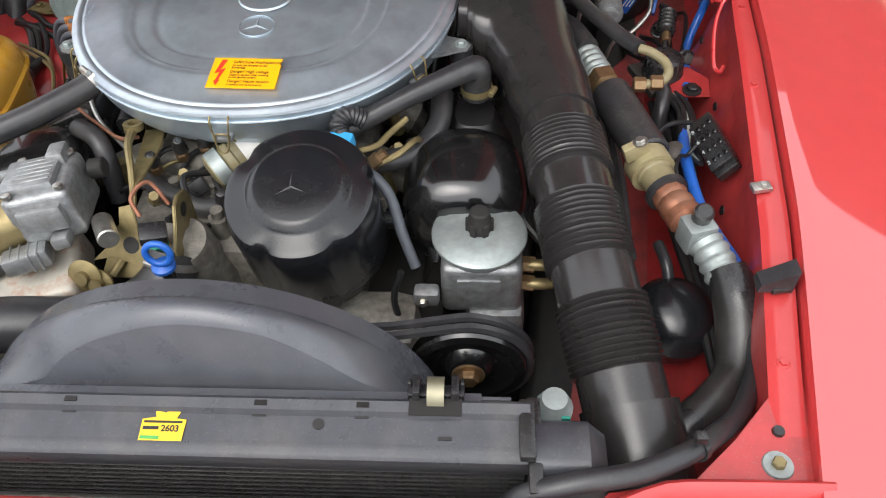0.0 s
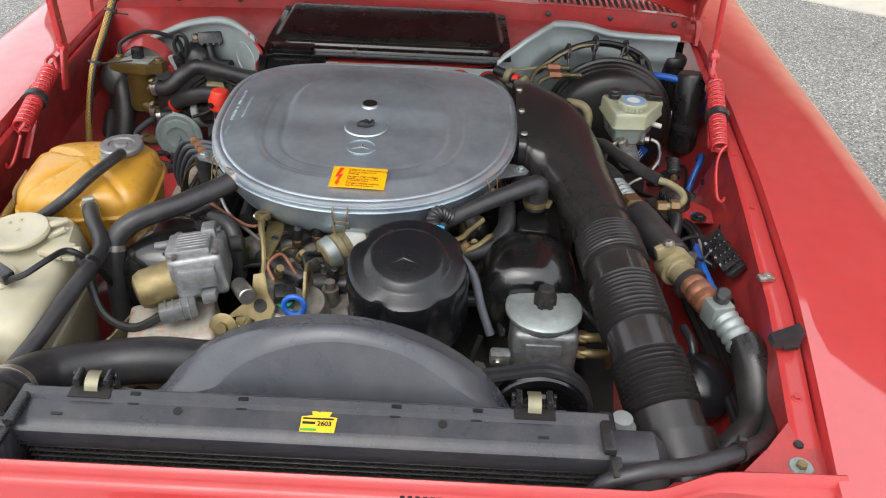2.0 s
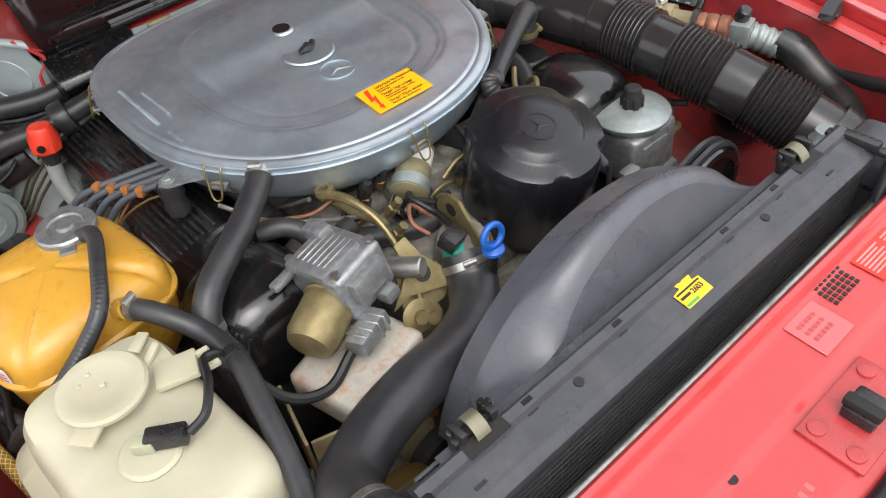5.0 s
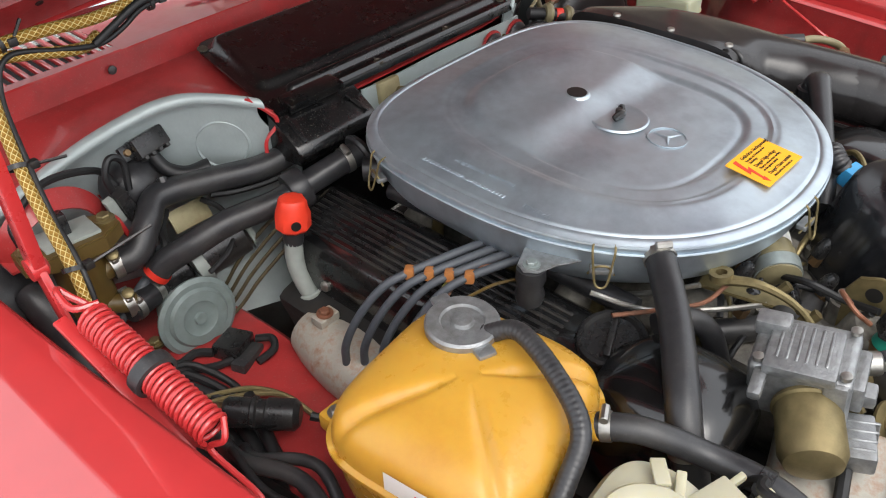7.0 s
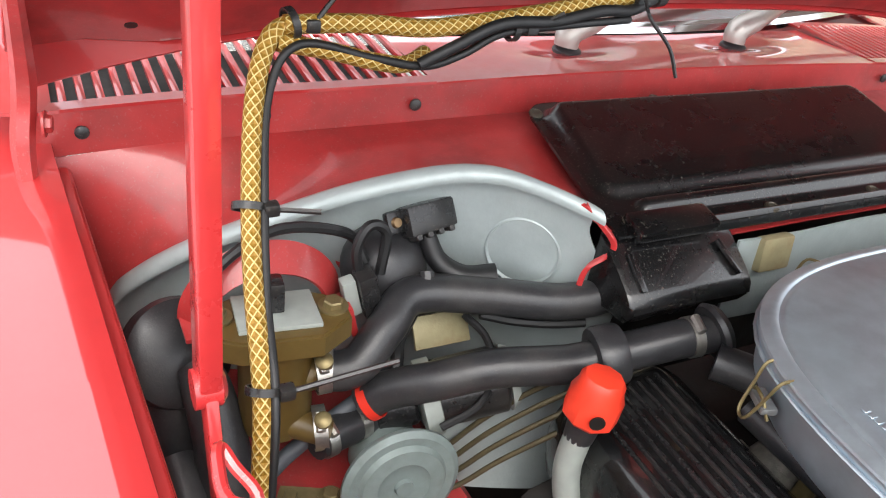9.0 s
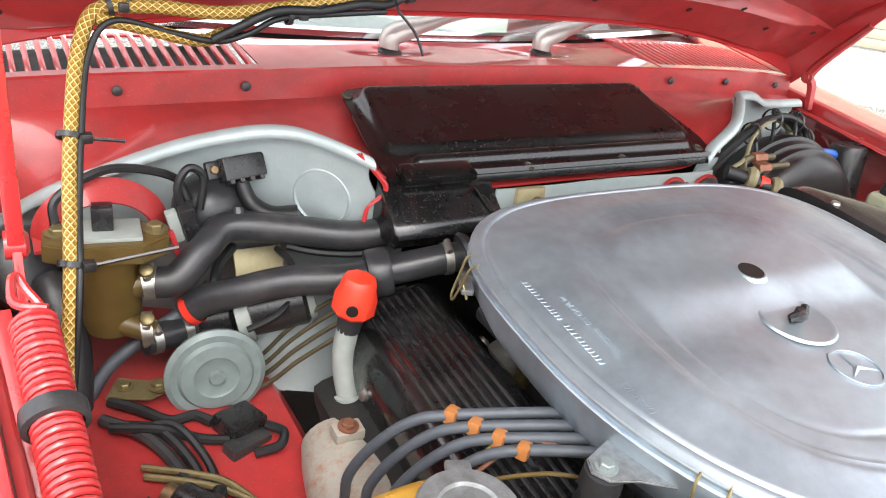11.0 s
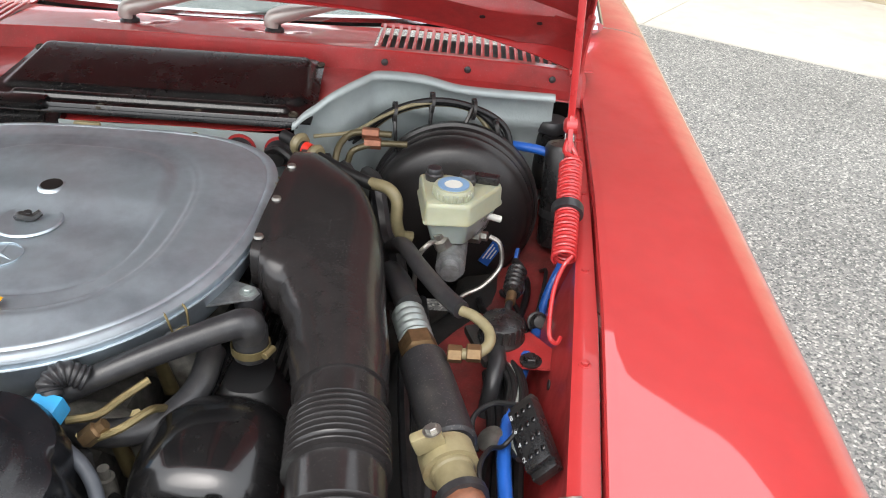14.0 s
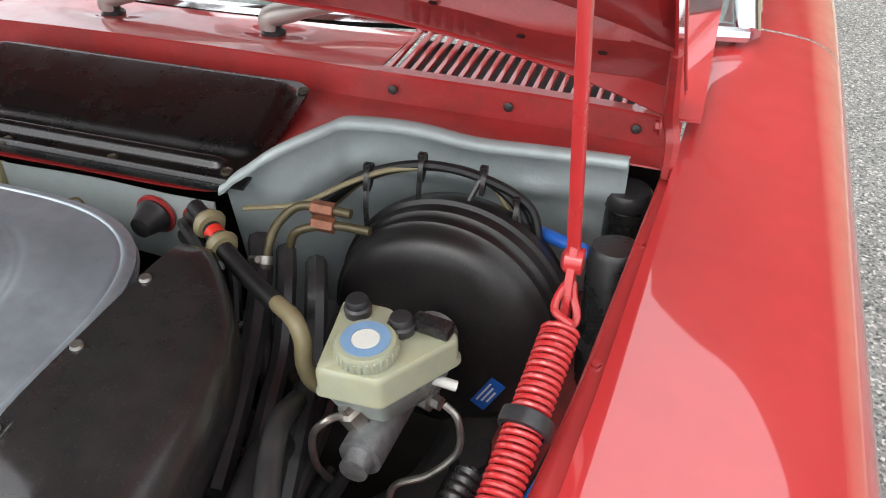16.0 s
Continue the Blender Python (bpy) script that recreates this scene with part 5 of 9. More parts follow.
def steering_pump():
    ob = thing("power_steering_pump", (0.288, 0.71, 0.68), "cast power steering pump with a round grey reservoir lid", "steering pump")
    c = (0.289, 0.718)
    body = part("housing", block((0.094, 0.09, 0.08), pose(c[0] + 0.003, c[1], 0.722), 0.012, 3), CAST, ob)
    part("rib", block((0.05, 0.006, 0.05), pose(c[0], c[1] - 0.045, 0.735), 0.002), CAST, body)
    part("neck", turned([(0, 0), (0.046, 0), (0.049, 0.012), (0, 0.012)], pose(c[0], c[1], 0.798), 40), CAST, ob)
    lid = part("lid", turned([(0, 0), (0.053, 0), (0.055, 0.003), (0.055, 0.007), (0.052, 0.01), (0.045, 0.011), (0.042, 0.013), (0.03, 0.0145), (0.02, 0.016), (0, 0.016)], pose(c[0], c[1], 0.809), 48), ZINC, ob)
    knob = turned([(0, 0), (0.0135, 0), (0.0135, 0.02), (0.012, 0.023), (0.0115, 0.03), (0.009, 0.032), (0, 0.032)], pose(c[0], c[1] - 0.002, 0.822), 16)
    part("cap", knob, DARK, lid)
    for k in range(6):
        a = k * math.pi / 3
        part("cap_flute", block((0.006, 0.008, 0.018), pose(c[0] + 0.013 * math.cos(a), c[1] - 0.002 + 0.013 * math.sin(a), 0.823, 0, 0, 60 * k), 0.002), DARK, lid)
    ear = part("ear", block((0.03, 0.02, 0.022), pose(c[0] - 0.06, c[1] - 0.05, 0.752), 0.006), CAST, ob)
    bolt((c[0] - 0.064, c[1] - 0.061, 0.763), (0, -1, 0), 0.005, ear)
    part("lower_casting", block((0.07, 0.07, 0.1), pose(c[0] + 0.02, c[1] - 0.02, 0.63), 0.015), CAST, ob)
    for z, d in ((0.752, 0), (0.772, 0.012)):
        part("pipe", sweep([(c[0] + 0.045, c[1] - 0.02 + d, z), (c[0] + 0.075, c[1] - 0.024 + d, z + 0.002), (c[0] + 0.1, c[1] - 0.01 + d, z - 0.012), (c[0] + 0.11, c[1] + 0.01, z - 0.05)], 0.007, 10), GOLD, ob)
        part("union_nut", rod((c[0] + 0.048, c[1] - 0.02 + d, z), (c[0] + 0.066, c[1] - 0.022 + d, z), 0.01, 6), BRASS, ob)
    return ob


steering_pump()


def pulley():
    ob = thing("belt_pulley", (0.285, 0.58, 0.68), "black grooved belt pulley with a rusty hub bolt", "pulley")
    m = facing((0.279, 0.594, 0.75), (0, -1, 0))
    part("wheel", turned([(0, 0), (0.062, 0), (0.064, 0.004), (0.058, 0.01), (0.064, 0.016), (0.062, 0.02), (0.052, 0.021), (0.045, 0.014), (0.03, 0.012), (0.024, 0.02), (0.018, 0.024), (0, 0.024)], m, 44), BLACK_GL, ob)
    bolt(m @ Vector((0, 0, 0.024)), (0, -1, 0), 0.012, ob, BRASS, "hub_bolt")
    return ob


pulley()
for d in (0.0, 0.013):
    belt = [(0.279 + 0.067 * math.cos(a), 0.583 + d, 0.75 + 0.067 * math.sin(a)) for a in [radians(q) for q in range(-60, 101, 20)]] + [(0.2, 0.583 + d, 0.80), (0.1, 0.583 + d, 0.785), (0.0, 0.583 + d, 0.73)]
    solo("drive_belt", sweep(belt, 0.0055, 6, 4), RUBBER, "worn black rubber drive belt round the pulley", "belt", "drive belts")


# ---- cruise actuator, levers and sensors before the air cleaner ----
def actuator():
    ob = thing("cruise_actuator", (-0.2, 0.72, 0.74), "grey cast actuator with a gold motor can", "actuator")
    m = pose(-0.192, 0.722, 0.828, -8, -6, 12)
    body = part("casting", block((0.07, 0.085, 0.062), m, 0.008, 3), CAST, ob)
    for x, y, w, d, h, z in ((-0.01, 0.0, 0.06, 0.06, 0.012, 0.058), (-0.03, -0.03, 0.016, 0.02, 0.05, 0.01), (0.0, -0.046, 0.05, 0.012, 0.03, 0.02), (-0.045, 0.03, 0.04, 0.012, 0.01, 0.05), (0.015, 0.03, 0.02, 0.03, 0.018, 0.058), (0.01, -0.052, 0.02, 0.02, 0.016, 0.0)):
        part("rib", block((w, d, h), m @ pose(x, y, z), 0.004), CAST, body)
    for x, y in ((-0.028, -0.036), (0.028, -0.036), (0.026, 0.034), (-0.028, 0.034)):
        part("screw", turned([(0, 0), (0.005, 0), (0.005, 0.004), (0, 0.005)], m @ pose(x, y, 0.064), 10), STEEL, body)
    for k in range(6):
        part("fin", block((0.044, 0.0025, 0.0016), m @ pose(-0.005, -0.02 + 0.008 * k, 0.0695), 0.0006, 1), CAST, body)
    a, b = m @ Vector((-0.03, -0.01, 0.022)), m @ Vector((-0.088, -0.026, 0.016))
    can = part("motor_can", turned([(0, 0), (0.03, 0), (0.031, 0.004), (0.0285, 0.006), (0.0285, 0.05), (0.024, 0.06), (0.016, 0.0635), (0, 0.064)], facing(a, b - a), 32), GOLD, ob)
    part("plug_socket", block((0.05, 0.026, 0.022), m @ pose(-0.035, -0.055, -0.016, 0, 0, 10), 0.004), CAST, ob)
    for k in range(4):
        part("socket_rib", block((0.003, 0.028, 0.024), m @ pose(-0.05 + k * 0.01, -0.055, -0.017, 0, 0, 10), 0.001, 1), CAST, ob)
    part("mount_foot", rod(m @ Vector((0.045, -0.02, 0.0)), m @ Vector((0.06, -0.06, 0.0)), 0.012, 18), STEEL, ob)
    part("mount_foot", rod(m @ Vector((0.04, 0.03, 0.04)), m @ Vector((0.058, 0.028, 0.04)), 0.012, 18), DARK, ob)
    return ob


actuator()
box = thing("compressor_bracket", (-0.245, 0.66, 0.6), "tan bracket box under a pale rust-stained casting", "bracket")
part("casting", block((0.12, 0.1, 0.05), pose(-0.228, 0.672, 0.752, 4, -6, 14), 0.012, 3), EXHAUST, box)
part("side_plate", block((0.13, 0.004, 0.17), pose(-0.262, 0.612, 0.6, 0, 0, -18), 0.001), TAN, box)
part("side_plate", block((0.004, 0.09, 0.17), pose(-0.318, 0.675, 0.6, 0, 0, -14), 0.001), TAN, box)
part("hole", turned([(0, 0), (0.02, 0), (0.02, 0.001), (0, 0.001)], facing((-0.262, 0.6095, 0.71), (-0.3, -0.95, 0)), 24), INK_HOLE, box)
bolt((-0.2, 0.592, 0.74), (-0.3, -0.95, 0), 0.007, box, COPPER)
for k in range(3):
    part("belt_pulley", turned([(0, 0), (0.05 - 0.008 * k, 0), (0.05 - 0.008 * k, 0.02), (0, 0.02)], facing((-0.2 + 0.11 * k, 0.59, 0.66 - 0.02 * k), (0, -1, 0)), 28), DARK, box)
lev = thing("throttle_bracket", (-0.12, 0.74, 0.76), "yellow zinc plated throttle linkage bracket", "bracket")
part("arm", sweep([(-0.135, 0.835, 0.868), (-0.128, 0.80, 0.875), (-0.118, 0.765, 0.862), (-0.115, 0.735, 0.835), (-0.122, 0.70, 0.80), (-0.135, 0.672, 0.785)], [0.006, 0.005, 0.004, 0.004, 0.005, 0.005], 8), GOLD, lev)
part("plate", plate([(-0.055, -0.03), (0.0, -0.03), (0.05, -0.01), (0.03, 0.01), (0.0, 0.015), (-0.02, 0.04), (-0.035, 0.03)], 0.004, pose(-0.1, 0.70, 0.795, 50, 0, 0), 0.001), GOLD, lev)
part("eye", turned([(0.006, 0), (0.012, 0), (0.012, 0.008), (0.006, 0.008), (0.006, 0)], facing((-0.134, 0.836, 0.868), (0, 0.2, 1)), 18), GOLD, lev)
part("lever", plate([(-0.012, 0.06), (0.012, 0.062), (0.016, 0.03), (0.012, -0.01), (0.006, -0.05), (-0.002, -0.05), (-0.008, -0.01)], 0.004, pose(-0.117, 0.80, 0.848, -4, 0, 4), 0.001), GOLD, lev)
part("rod", sweep([(-0.15, 0.85, 0.862), (-0.16, 0.9, 0.83), (-0.17, 0.96, 0.8)], 0.003, 8), STEEL, lev)
part("rod_end", turned([(0, 0), (0.015, 0), (0.016, 0.004), (0.008, 0.006), (0.008, 0.014), (0, 0.014)], facing((-0.14, 0.655, 0.795), (-0.1, -0.9, 0.4)), 18), GOLD, lev)
EYE_PLATE = ((0.735, 0.80), (0.738, 0.852), (0.729, 0.871), (0.71, 0.879), (0.696, 0.876), (0.686, 0.862), (0.665, 0.838), (0.659, 0.803), (0.657, 0.79), (0.671, 0.79), (0.683, 0.832), (0.70, 0.835), (0.718, 0.822))
EYE_HOLE = (0.711, 0.857)
lev2 = thing("lifting_eye", (-0.035, 0.71, 0.78), "yellow zinc lifting eye plate with a hole", "bracket")
yz = Matrix(((0, 0, 1, -0.047), (1, 0, 0, 0), (0, 1, 0, 0), (0, 0, 0, 1)))
part("blade", plate(EYE_PLATE, 0.004, yz, 0.001), GOLD, lev2)
part("hole", turned([(0, 0), (0.0085, 0), (0.0085, 0.005), (0, 0.005)], yz @ Matrix.Translation((EYE_HOLE[0], EYE_HOLE[1], -0.0005)), 20), INK_HOLE, lev2)


def idle_valve():
    ob = thing("idle_air_valve", (-0.01, 0.82, 0.8), "tan metal idle air valve with a barcode label", "idle valve")
    a, b = Vector((0.022, 0.85, 0.846)), Vector((-0.045, 0.80, 0.822))
    m = facing(a, b - a)
    part("body", turned([(0, 0), (0.018, 0), (0.021, 0.004), (0.021, 0.045), (0.0235, 0.047), (0.0235, 0.056), (0.02, 0.06), (0.02, 0.066), (0.024, 0.068), (0.024, 0.078), (0.015, 0.082), (0, 0.082)], m, 32), BEIGE, ob)
    part("label", turned([(0.0212, 0.012), (0.0214, 0.012), (0.0214, 0.036), (0.0212, 0.036)], m, 32), LABEL_W, ob)
    part("rubber_ring", turned([(0.0205, 0.059), (0.026, 0.06), (0.026, 0.076), (0.0205, 0.077)], m, 32), ZINC, ob)
    plug = part("plug", block((0.034, 0.02, 0.02), facing(b + (b - a) * 0.06, b - a, 30), 0.003), BLACK, ob)
    for k in range(3):
        part("plug_rib", block((0.004, 0.022, 0.022), facing(b + (b - a) * 0.06, b - a, 30) @ pose(-0.011 + 0.011 * k, 0, 0), 0.001, 1), BLACK, plug)
    part("elbow", sweep([a, a + (a - b) * 0.35 + Vector((0, 0, 0.004)), (0.075, 0.862, 0.83), (0.09, 0.85, 0.8)], 0.016, 14), RUBBER, ob)
    return ob


idle_valve()
dip = thing("dipstick", (-0.05, 0.635, 0.74), "blue plastic dipstick handle ring on its tube", "dipstick")
part("ring", sweep([Vector((-0.05, 0.639, 0.862)) + 0.0135 * Vector((math.cos(a), 0.15 * math.sin(a), math.sin(a))) for a in [2 * math.pi * k / 16 for k in range(17)]], 0.0038, 10, 3), BLUE, dip)
part("collar", turned([(0, 0), (0.009, 0), (0.013, 0.004), (0.013, 0.008), (0.007, 0.012), (0, 0.013)], pose(-0.05, 0.64, 0.835), 20), BLUE, dip)
part("tube", sweep([(-0.05, 0.641, 0.836), (-0.05, 0.648, 0.79), (-0.045, 0.66, 0.74)], 0.0075, 12), BLACK, dip)
sen = thing("temperature_sensor", (-0.075, 0.705, 0.8), "teal coolant temperature sensor with a black plug", "sensor")
part("nut", turned([(0, 0), (0.013, 0), (0.013, 0.012), (0.009, 0.014), (0, 0.014)], pose(-0.072, 0.69, 0.812, 20), 6), BRASS, sen)
part("collar", turned([(0, 0), (0.012, 0), (0.012, 0.014), (0, 0.014)], pose(-0.073, 0.685, 0.825, 20), 18), TEAL, sen)
part("plug", block((0.03, 0.022, 0.018), pose(-0.075, 0.685, 0.838, 20, 10, 20), 0.003), BLACK, sen)
con = thing("fuel_connector", (0.13, 0.81, 0.86), "light blue plug with a corrugated black boot", "connector")
part("plug", block((0.028, 0.02, 0.022), pose(0.128, 0.802, 0.868, 15, 0, -12), 0.003), BLUE_LT, con)
part("catch", block((0.01, 0.004, 0.012), pose(0.127, 0.79, 0.873, 15, 0, -12), 0.001), BLUE_LT, con)
part("boot", sweep([(0.126, 0.81, 0.884), (0.124, 0.818, 0.893), (0.134, 0.828, 0.897), (0.15, 0.832, 0.888)], 0.0105, 14, 6, ribs=[(0.005, 0.06, 0.005, 0.002)]), RUBBER, con)


# ---- tanks on the far side ----
def coolant_tank():
    ob = thing("coolant_tank", (-0.425, 0.925, 0.72), "amber translucent coolant expansion tank with a metal cap", "coolant tank")
    cx, cy, turn = -0.43, 0.925, 0.12
    rows = [(0.055, 0.055, 0.748, 2.6), (0.082, 0.08, 0.755, 3), (0.092, 0.089, 0.775, 3.4), (0.097, 0.094, 0.81, 3.8), (0.1, 0.097, 0.847, 4), (0.105, 0.102, 0.85, 4), (0.105, 0.102, 0.854, 4), (0.101, 0.098, 0.857, 4), (0.1, 0.097, 0.868, 4), (0.097, 0.094, 0.879, 4), (0.091, 0.088, 0.888, 3.8), (0.08, 0.078, 0.895, 3.6), (0.06, 0.058, 0.901, 3.2), (0.035, 0.035, 0.905, 2.6), (0.01, 0.012, 0.906, 2)]
    rings = [rounded(cx, cy, a, b, z, p, 112, turn) for a, b, z, p in rows]
    # pressed grooves over the crown
    for ring in rings[7:]:
        for v in ring:
            dx, dy = v.x - cx, v.y - cy
            for g in (0.9, 2.4, -0.5):
                d = abs(dx * math.sin(g) - dy * math.cos(g))
                if dx * math.cos(g) + dy * math.sin(g) < 0:
                    v.z -= 0.006 * math.exp(-(d / 0.006) ** 2) * ease(0.018, 0.04, math.hypot(dx, dy))
    part("body", loft(rings), AMBER, ob)
    part("neck", turned([(0, 0), (0.027, 0), (0.025, 0.012), (0.022, 0.015), (0.022, 0.022), (0, 0.022)], pose(-0.392, 0.968, 0.882), 32), AMBER, ob)
    lid = part("cap", turned([(0, 0), (0.031, 0), (0.034, 0.003), (0.034, 0.009), (0.032, 0.0115), (0.0205, 0.012), (0.019, 0.0095), (0.011, 0.0095), (0.0095, 0.013), (0.004, 0.014), (0, 0.013)], pose(-0.389, 0.966, 0.902), 40), CAST, ob)
    for a in (70, 250):
        part("ear", block((0.022, 0.018, 0.006), pose(-0.389 + 0.034 * math.cos(radians(a)), 0.966 + 0.034 * math.sin(radians(a)), 0.903, 0, 0, a), 0.003), CAST, lid)
    part("overflow", sweep([(-0.383, 0.945, 0.905), (-0.374, 0.915, 0.919), (-0.394, 0.86, 0.914), (-0.415, 0.824, 0.9), (-0.445, 0.814, 0.878), (-0.485, 0.809, 0.852), (-0.516, 0.818, 0.828), (-0.545, 0.838, 0.795), (-0.565, 0.85, 0.75)], 0.0085, 16, 10, ribs=[(0.0, 0.35, 0.005, 0.00025)]), RUBBER, ob)
    part("outlet", sweep([(-0.402, 0.855, 0.868), (-0.39, 0.822, 0.884)], 0.012, 16, 4), AMBER, ob)
    part("mount_tab", block((0.025, 0.03, 0.02), pose(-0.497, 1.018, 0.826), 0.004), AMBER, ob)
    bolt((-0.497, 1.02, 0.846), (0, 0, 1), 0.006, ob)
    lab = part("caution_label", surface(lambda u, v: Vector(rounded(cx, cy, 0.1022, 0.0992, 0.8585 + 0.022 * v, 4, 400, turn)[int(199 + 35 * u)]), 31, 2), LABEL_W, ob, "white caution label with red print")
    for k in range(4):
        part("print_line", surface(lambda u, v: Vector(rounded(cx, cy, 0.1026, 0.0996, 0.861 + 0.005 * k + 0.002 * v, 4, 400, turn)[int((210 if k == 3 else 202) + (14 if k == 3 else 29) * u)]), 25, 1), LABEL_R, lab)
    return ob


coolant_tank()


def washer_tank():
    ob = thing("washer_tank", (-0.455, 0.67, 0.6), "cream plastic washer fluid tank with a flat round lid", "washer tank")
    cx, cy, turn = -0.461, 0.677, 0.07
    rows = [(0.07, 0.095, 0.60, 5), (0.08, 0.105, 0.61, 5), (0.083, 0.11, 0.66, 5), (0.09, 0.118, 0.74, 5), (0.092, 0.122, 0.768, 5), (0.096, 0.126, 0.774, 6.5), (0.0965, 0.127, 0.798, 6.5), (0.0935, 0.124, 0.8, 6.5), (0.0935, 0.124, 0.803, 6.5), (0.096, 0.1265, 0.806, 6.5), (0.0965, 0.127, 0.831, 6.5), (0.096, 0.1265, 0.834, 6.5), (0.0955, 0.126, 0.843, 6.5), (0.0925, 0.123, 0.853, 6.2), (0.086, 0.116, 0.862, 6), (0.079, 0.108, 0.8655, 5.5), (0.06, 0.088, 0.8675, 5), (0.03, 0.045, 0.868, 4), (0.005, 0.01, 0.868, 2)]
    rings = [rounded(cx, cy, a * 0.92, b * 0.96, z, p, 160, turn) for a, b, z, p in rows]
    for ring in rings:
        for v in ring:
            # the raised end that carries the filler
            v.z += 0.02 * ease(0.70, 0.76, v.y) * ease(0.84, 0.86, v.z)
            # the upper half steps in on the fender side, and the ledge below it is notched for the bracket
            if v.x < cx - 0.01:
                near = min(1.0, (cx - 0.01 - v.x) / 0.05)
                v.x += 0.019 * near * ease(0.833, 0.841, v.z)
                v.x += 0.03 * near * ease(0.836, 0.83, v.z) * ease(0.668, 0.676, v.y) * ease(0.712, 0.704, v.y)
    part("body", loft(rings), CREAM, ob)
    part("lid", turned([(0, 0), (0.04, 0), (0.0425, 0.002), (0.0425, 0.006), (0.04, 0.009), (0.03, 0.0095), (0.028, 0.0085), (0, 0.0085)], pose(-0.454, 0.738, 0.886, 3), 48), CREAM, ob)
    part("lid_tab", block((0.012, 0.024, 0.004), pose(-0.405, 0.76, 0.892, 0, 0, -50), 0.0015), CREAM, ob)
    for x, y in ((-0.47, 0.75), (-0.452, 0.735), (-0.458, 0.757)):
        part("lid_pip", turned([(0, 0), (0.003, 0), (0.002, 0.0015), (0, 0.0015)], pose(x, y, 0.8966), 10), CREAM, ob)
    sensor = part("level_sensor", turned([(0, 0), (0.028, 0), (0.029, 0.004), (0.026, 0.007), (0, 0.007)], pose(-0.452, 0.657, 0.867), 32), CREAM, ob)
    part("plug_base", block((0.02, 0.014, 0.014), pose(-0.453, 0.66, 0.873, 0, 0, -37), 0.003), RESERVOIR, sensor)
    part("plug", block((0.038, 0.017, 0.016), pose(-0.434, 0.65, 0.875, 0, -4, -37), 0.003), BLACK, sensor)
    part("bracket", plate([(-0.03, -0.02), (0.0, -0.026), (0.05, -0.012), (0.05, 0.016), (0.0, 0.02), (-0.03, 0.018)], 0.003, pose(-0.552, 0.692, 0.836, 0, 4, 12) @ Matrix.Diagonal((0.85, 0.62, 1, 1)), 0.001), CREAM, ob)
    bolt((-0.561, 0.69, 0.842), (0, 0, 1), 0.0062, ob, DARK_BOLT)
    tongue = part("hose_tongue", block((0.042, 0.034, 0.008), pose(-0.392, 0.716, 0.8745, 0, -4, -20), 0.003), CREAM, ob)
    for d in (-0.011, 0.011):
        part("prong", block((0.02, 0.006, 0.007), pose(-0.366, 0.705 + d, 0.877, 0, -14, -20), 0.002), CREAM, tongue)
    part("tab", block((0.026, 0.008, 0.006), pose(-0.402, 0.744, 0.884, 0, -20, 25), 0.002), CREAM, ob)
    part("lid_hinge", block((0.022, 0.024, 0.004), pose(-0.487, 0.702, 0.884, 0, 0, 40), 0.001), CREAM, ob)
    part("hose_clip", turned([(0.0118, -0.006), (0.0145, -0.005), (0.0145, 0.005), (0.0118, 0.006)], facing((-0.343, 0.70, 0.866), (0.0, -1, 0)), 22), BLACK, ob)
    return ob


washer_tank()


# ---- hoses and pipes ----
def hose(name, points, r, mat, label, category="hose", group="", clamps=(), sides=14, ribs=None):
    ob = thing(name, points[0], label, category, group)
    part("tube", sweep(points, r, sides, 8, ribs=ribs), mat, ob)
    line = smooth_line(points, 8)
    rr = r if not isinstance(r, (list, tuple)) else r[0]
    for k, sc in clamps:
        i = int(k * (len(line) - 2))
        clamp(line[i], line[i + 1] - line[i], rr, ob, screw=sc)
    return ob


hose("radiator_hose", [(-0.058, 0.685, 0.815), (-0.068, 0.66, 0.79), (-0.10, 0.625, 0.782), (-0.155, 0.60, 0.79), (-0.22, 0.585, 0.805), (-0.285, 0.567, 0.81), (-0.335, 0.535, 0.822), (-0.349, 0.495, 0.842), (-0.348, 0.455, 0.858)], 0.0305, RUBBER, "thick black upper radiator hose", clamps=((0.06, (0, 0.3, 1)), (0.96, (-1, 0, 0.5))), sides=24)
hose("vent_hose", [(-0.39, 0.826, 0.882), (-0.372, 0.79, 0.886), (-0.345, 0.745, 0.866), (-0.342, 0.69, 0.866), (-0.353, 0.63, 0.855), (-0.366, 0.57, 0.84), (-0.38, 0.515, 0.832), (-0.387, 0.46, 0.836), (-0.372, 0.41, 0.855), (-0.347, 0.396, 0.868)], 0.0115, RUBBER, "thin grey-black vent hose from tank to radiator", clamps=((0.04, (0, 0, 1)), (0.97, (0, -0.5, 1))), sides=16)
hose("breather_hose", [(-0.185, 0.885, 0.905), (-0.2, 0.87, 0.9), (-0.25, 0.83, 0.892), (-0.31, 0.79, 0.882), (-0.335, 0.77, 0.86), (-0.337, 0.755, 0.82), (-0.335, 0.74, 0.76), (-0.33, 0.72, 0.68)], 0.0155, RUBBER, "black breather hose from the air cleaner", clamps=((0.03, (0, 0, 1)), (0.62, (-0.3, -1, 0.2))), sides=16)
hose("crankcase_hose", [(0.283, 0.91, 0.89), (0.282, 0.905, 0.907), (0.262, 0.895, 0.908), (0.19, 0.86, 0.892), (0.12, 0.825, 0.87), (0.085, 0.81, 0.85)], [0.017, 0.017, 0.014, 0.0125, 0.0125, 0.0125], RUBBER, "black breather hose with an elbow over the valve cover", sides=16)
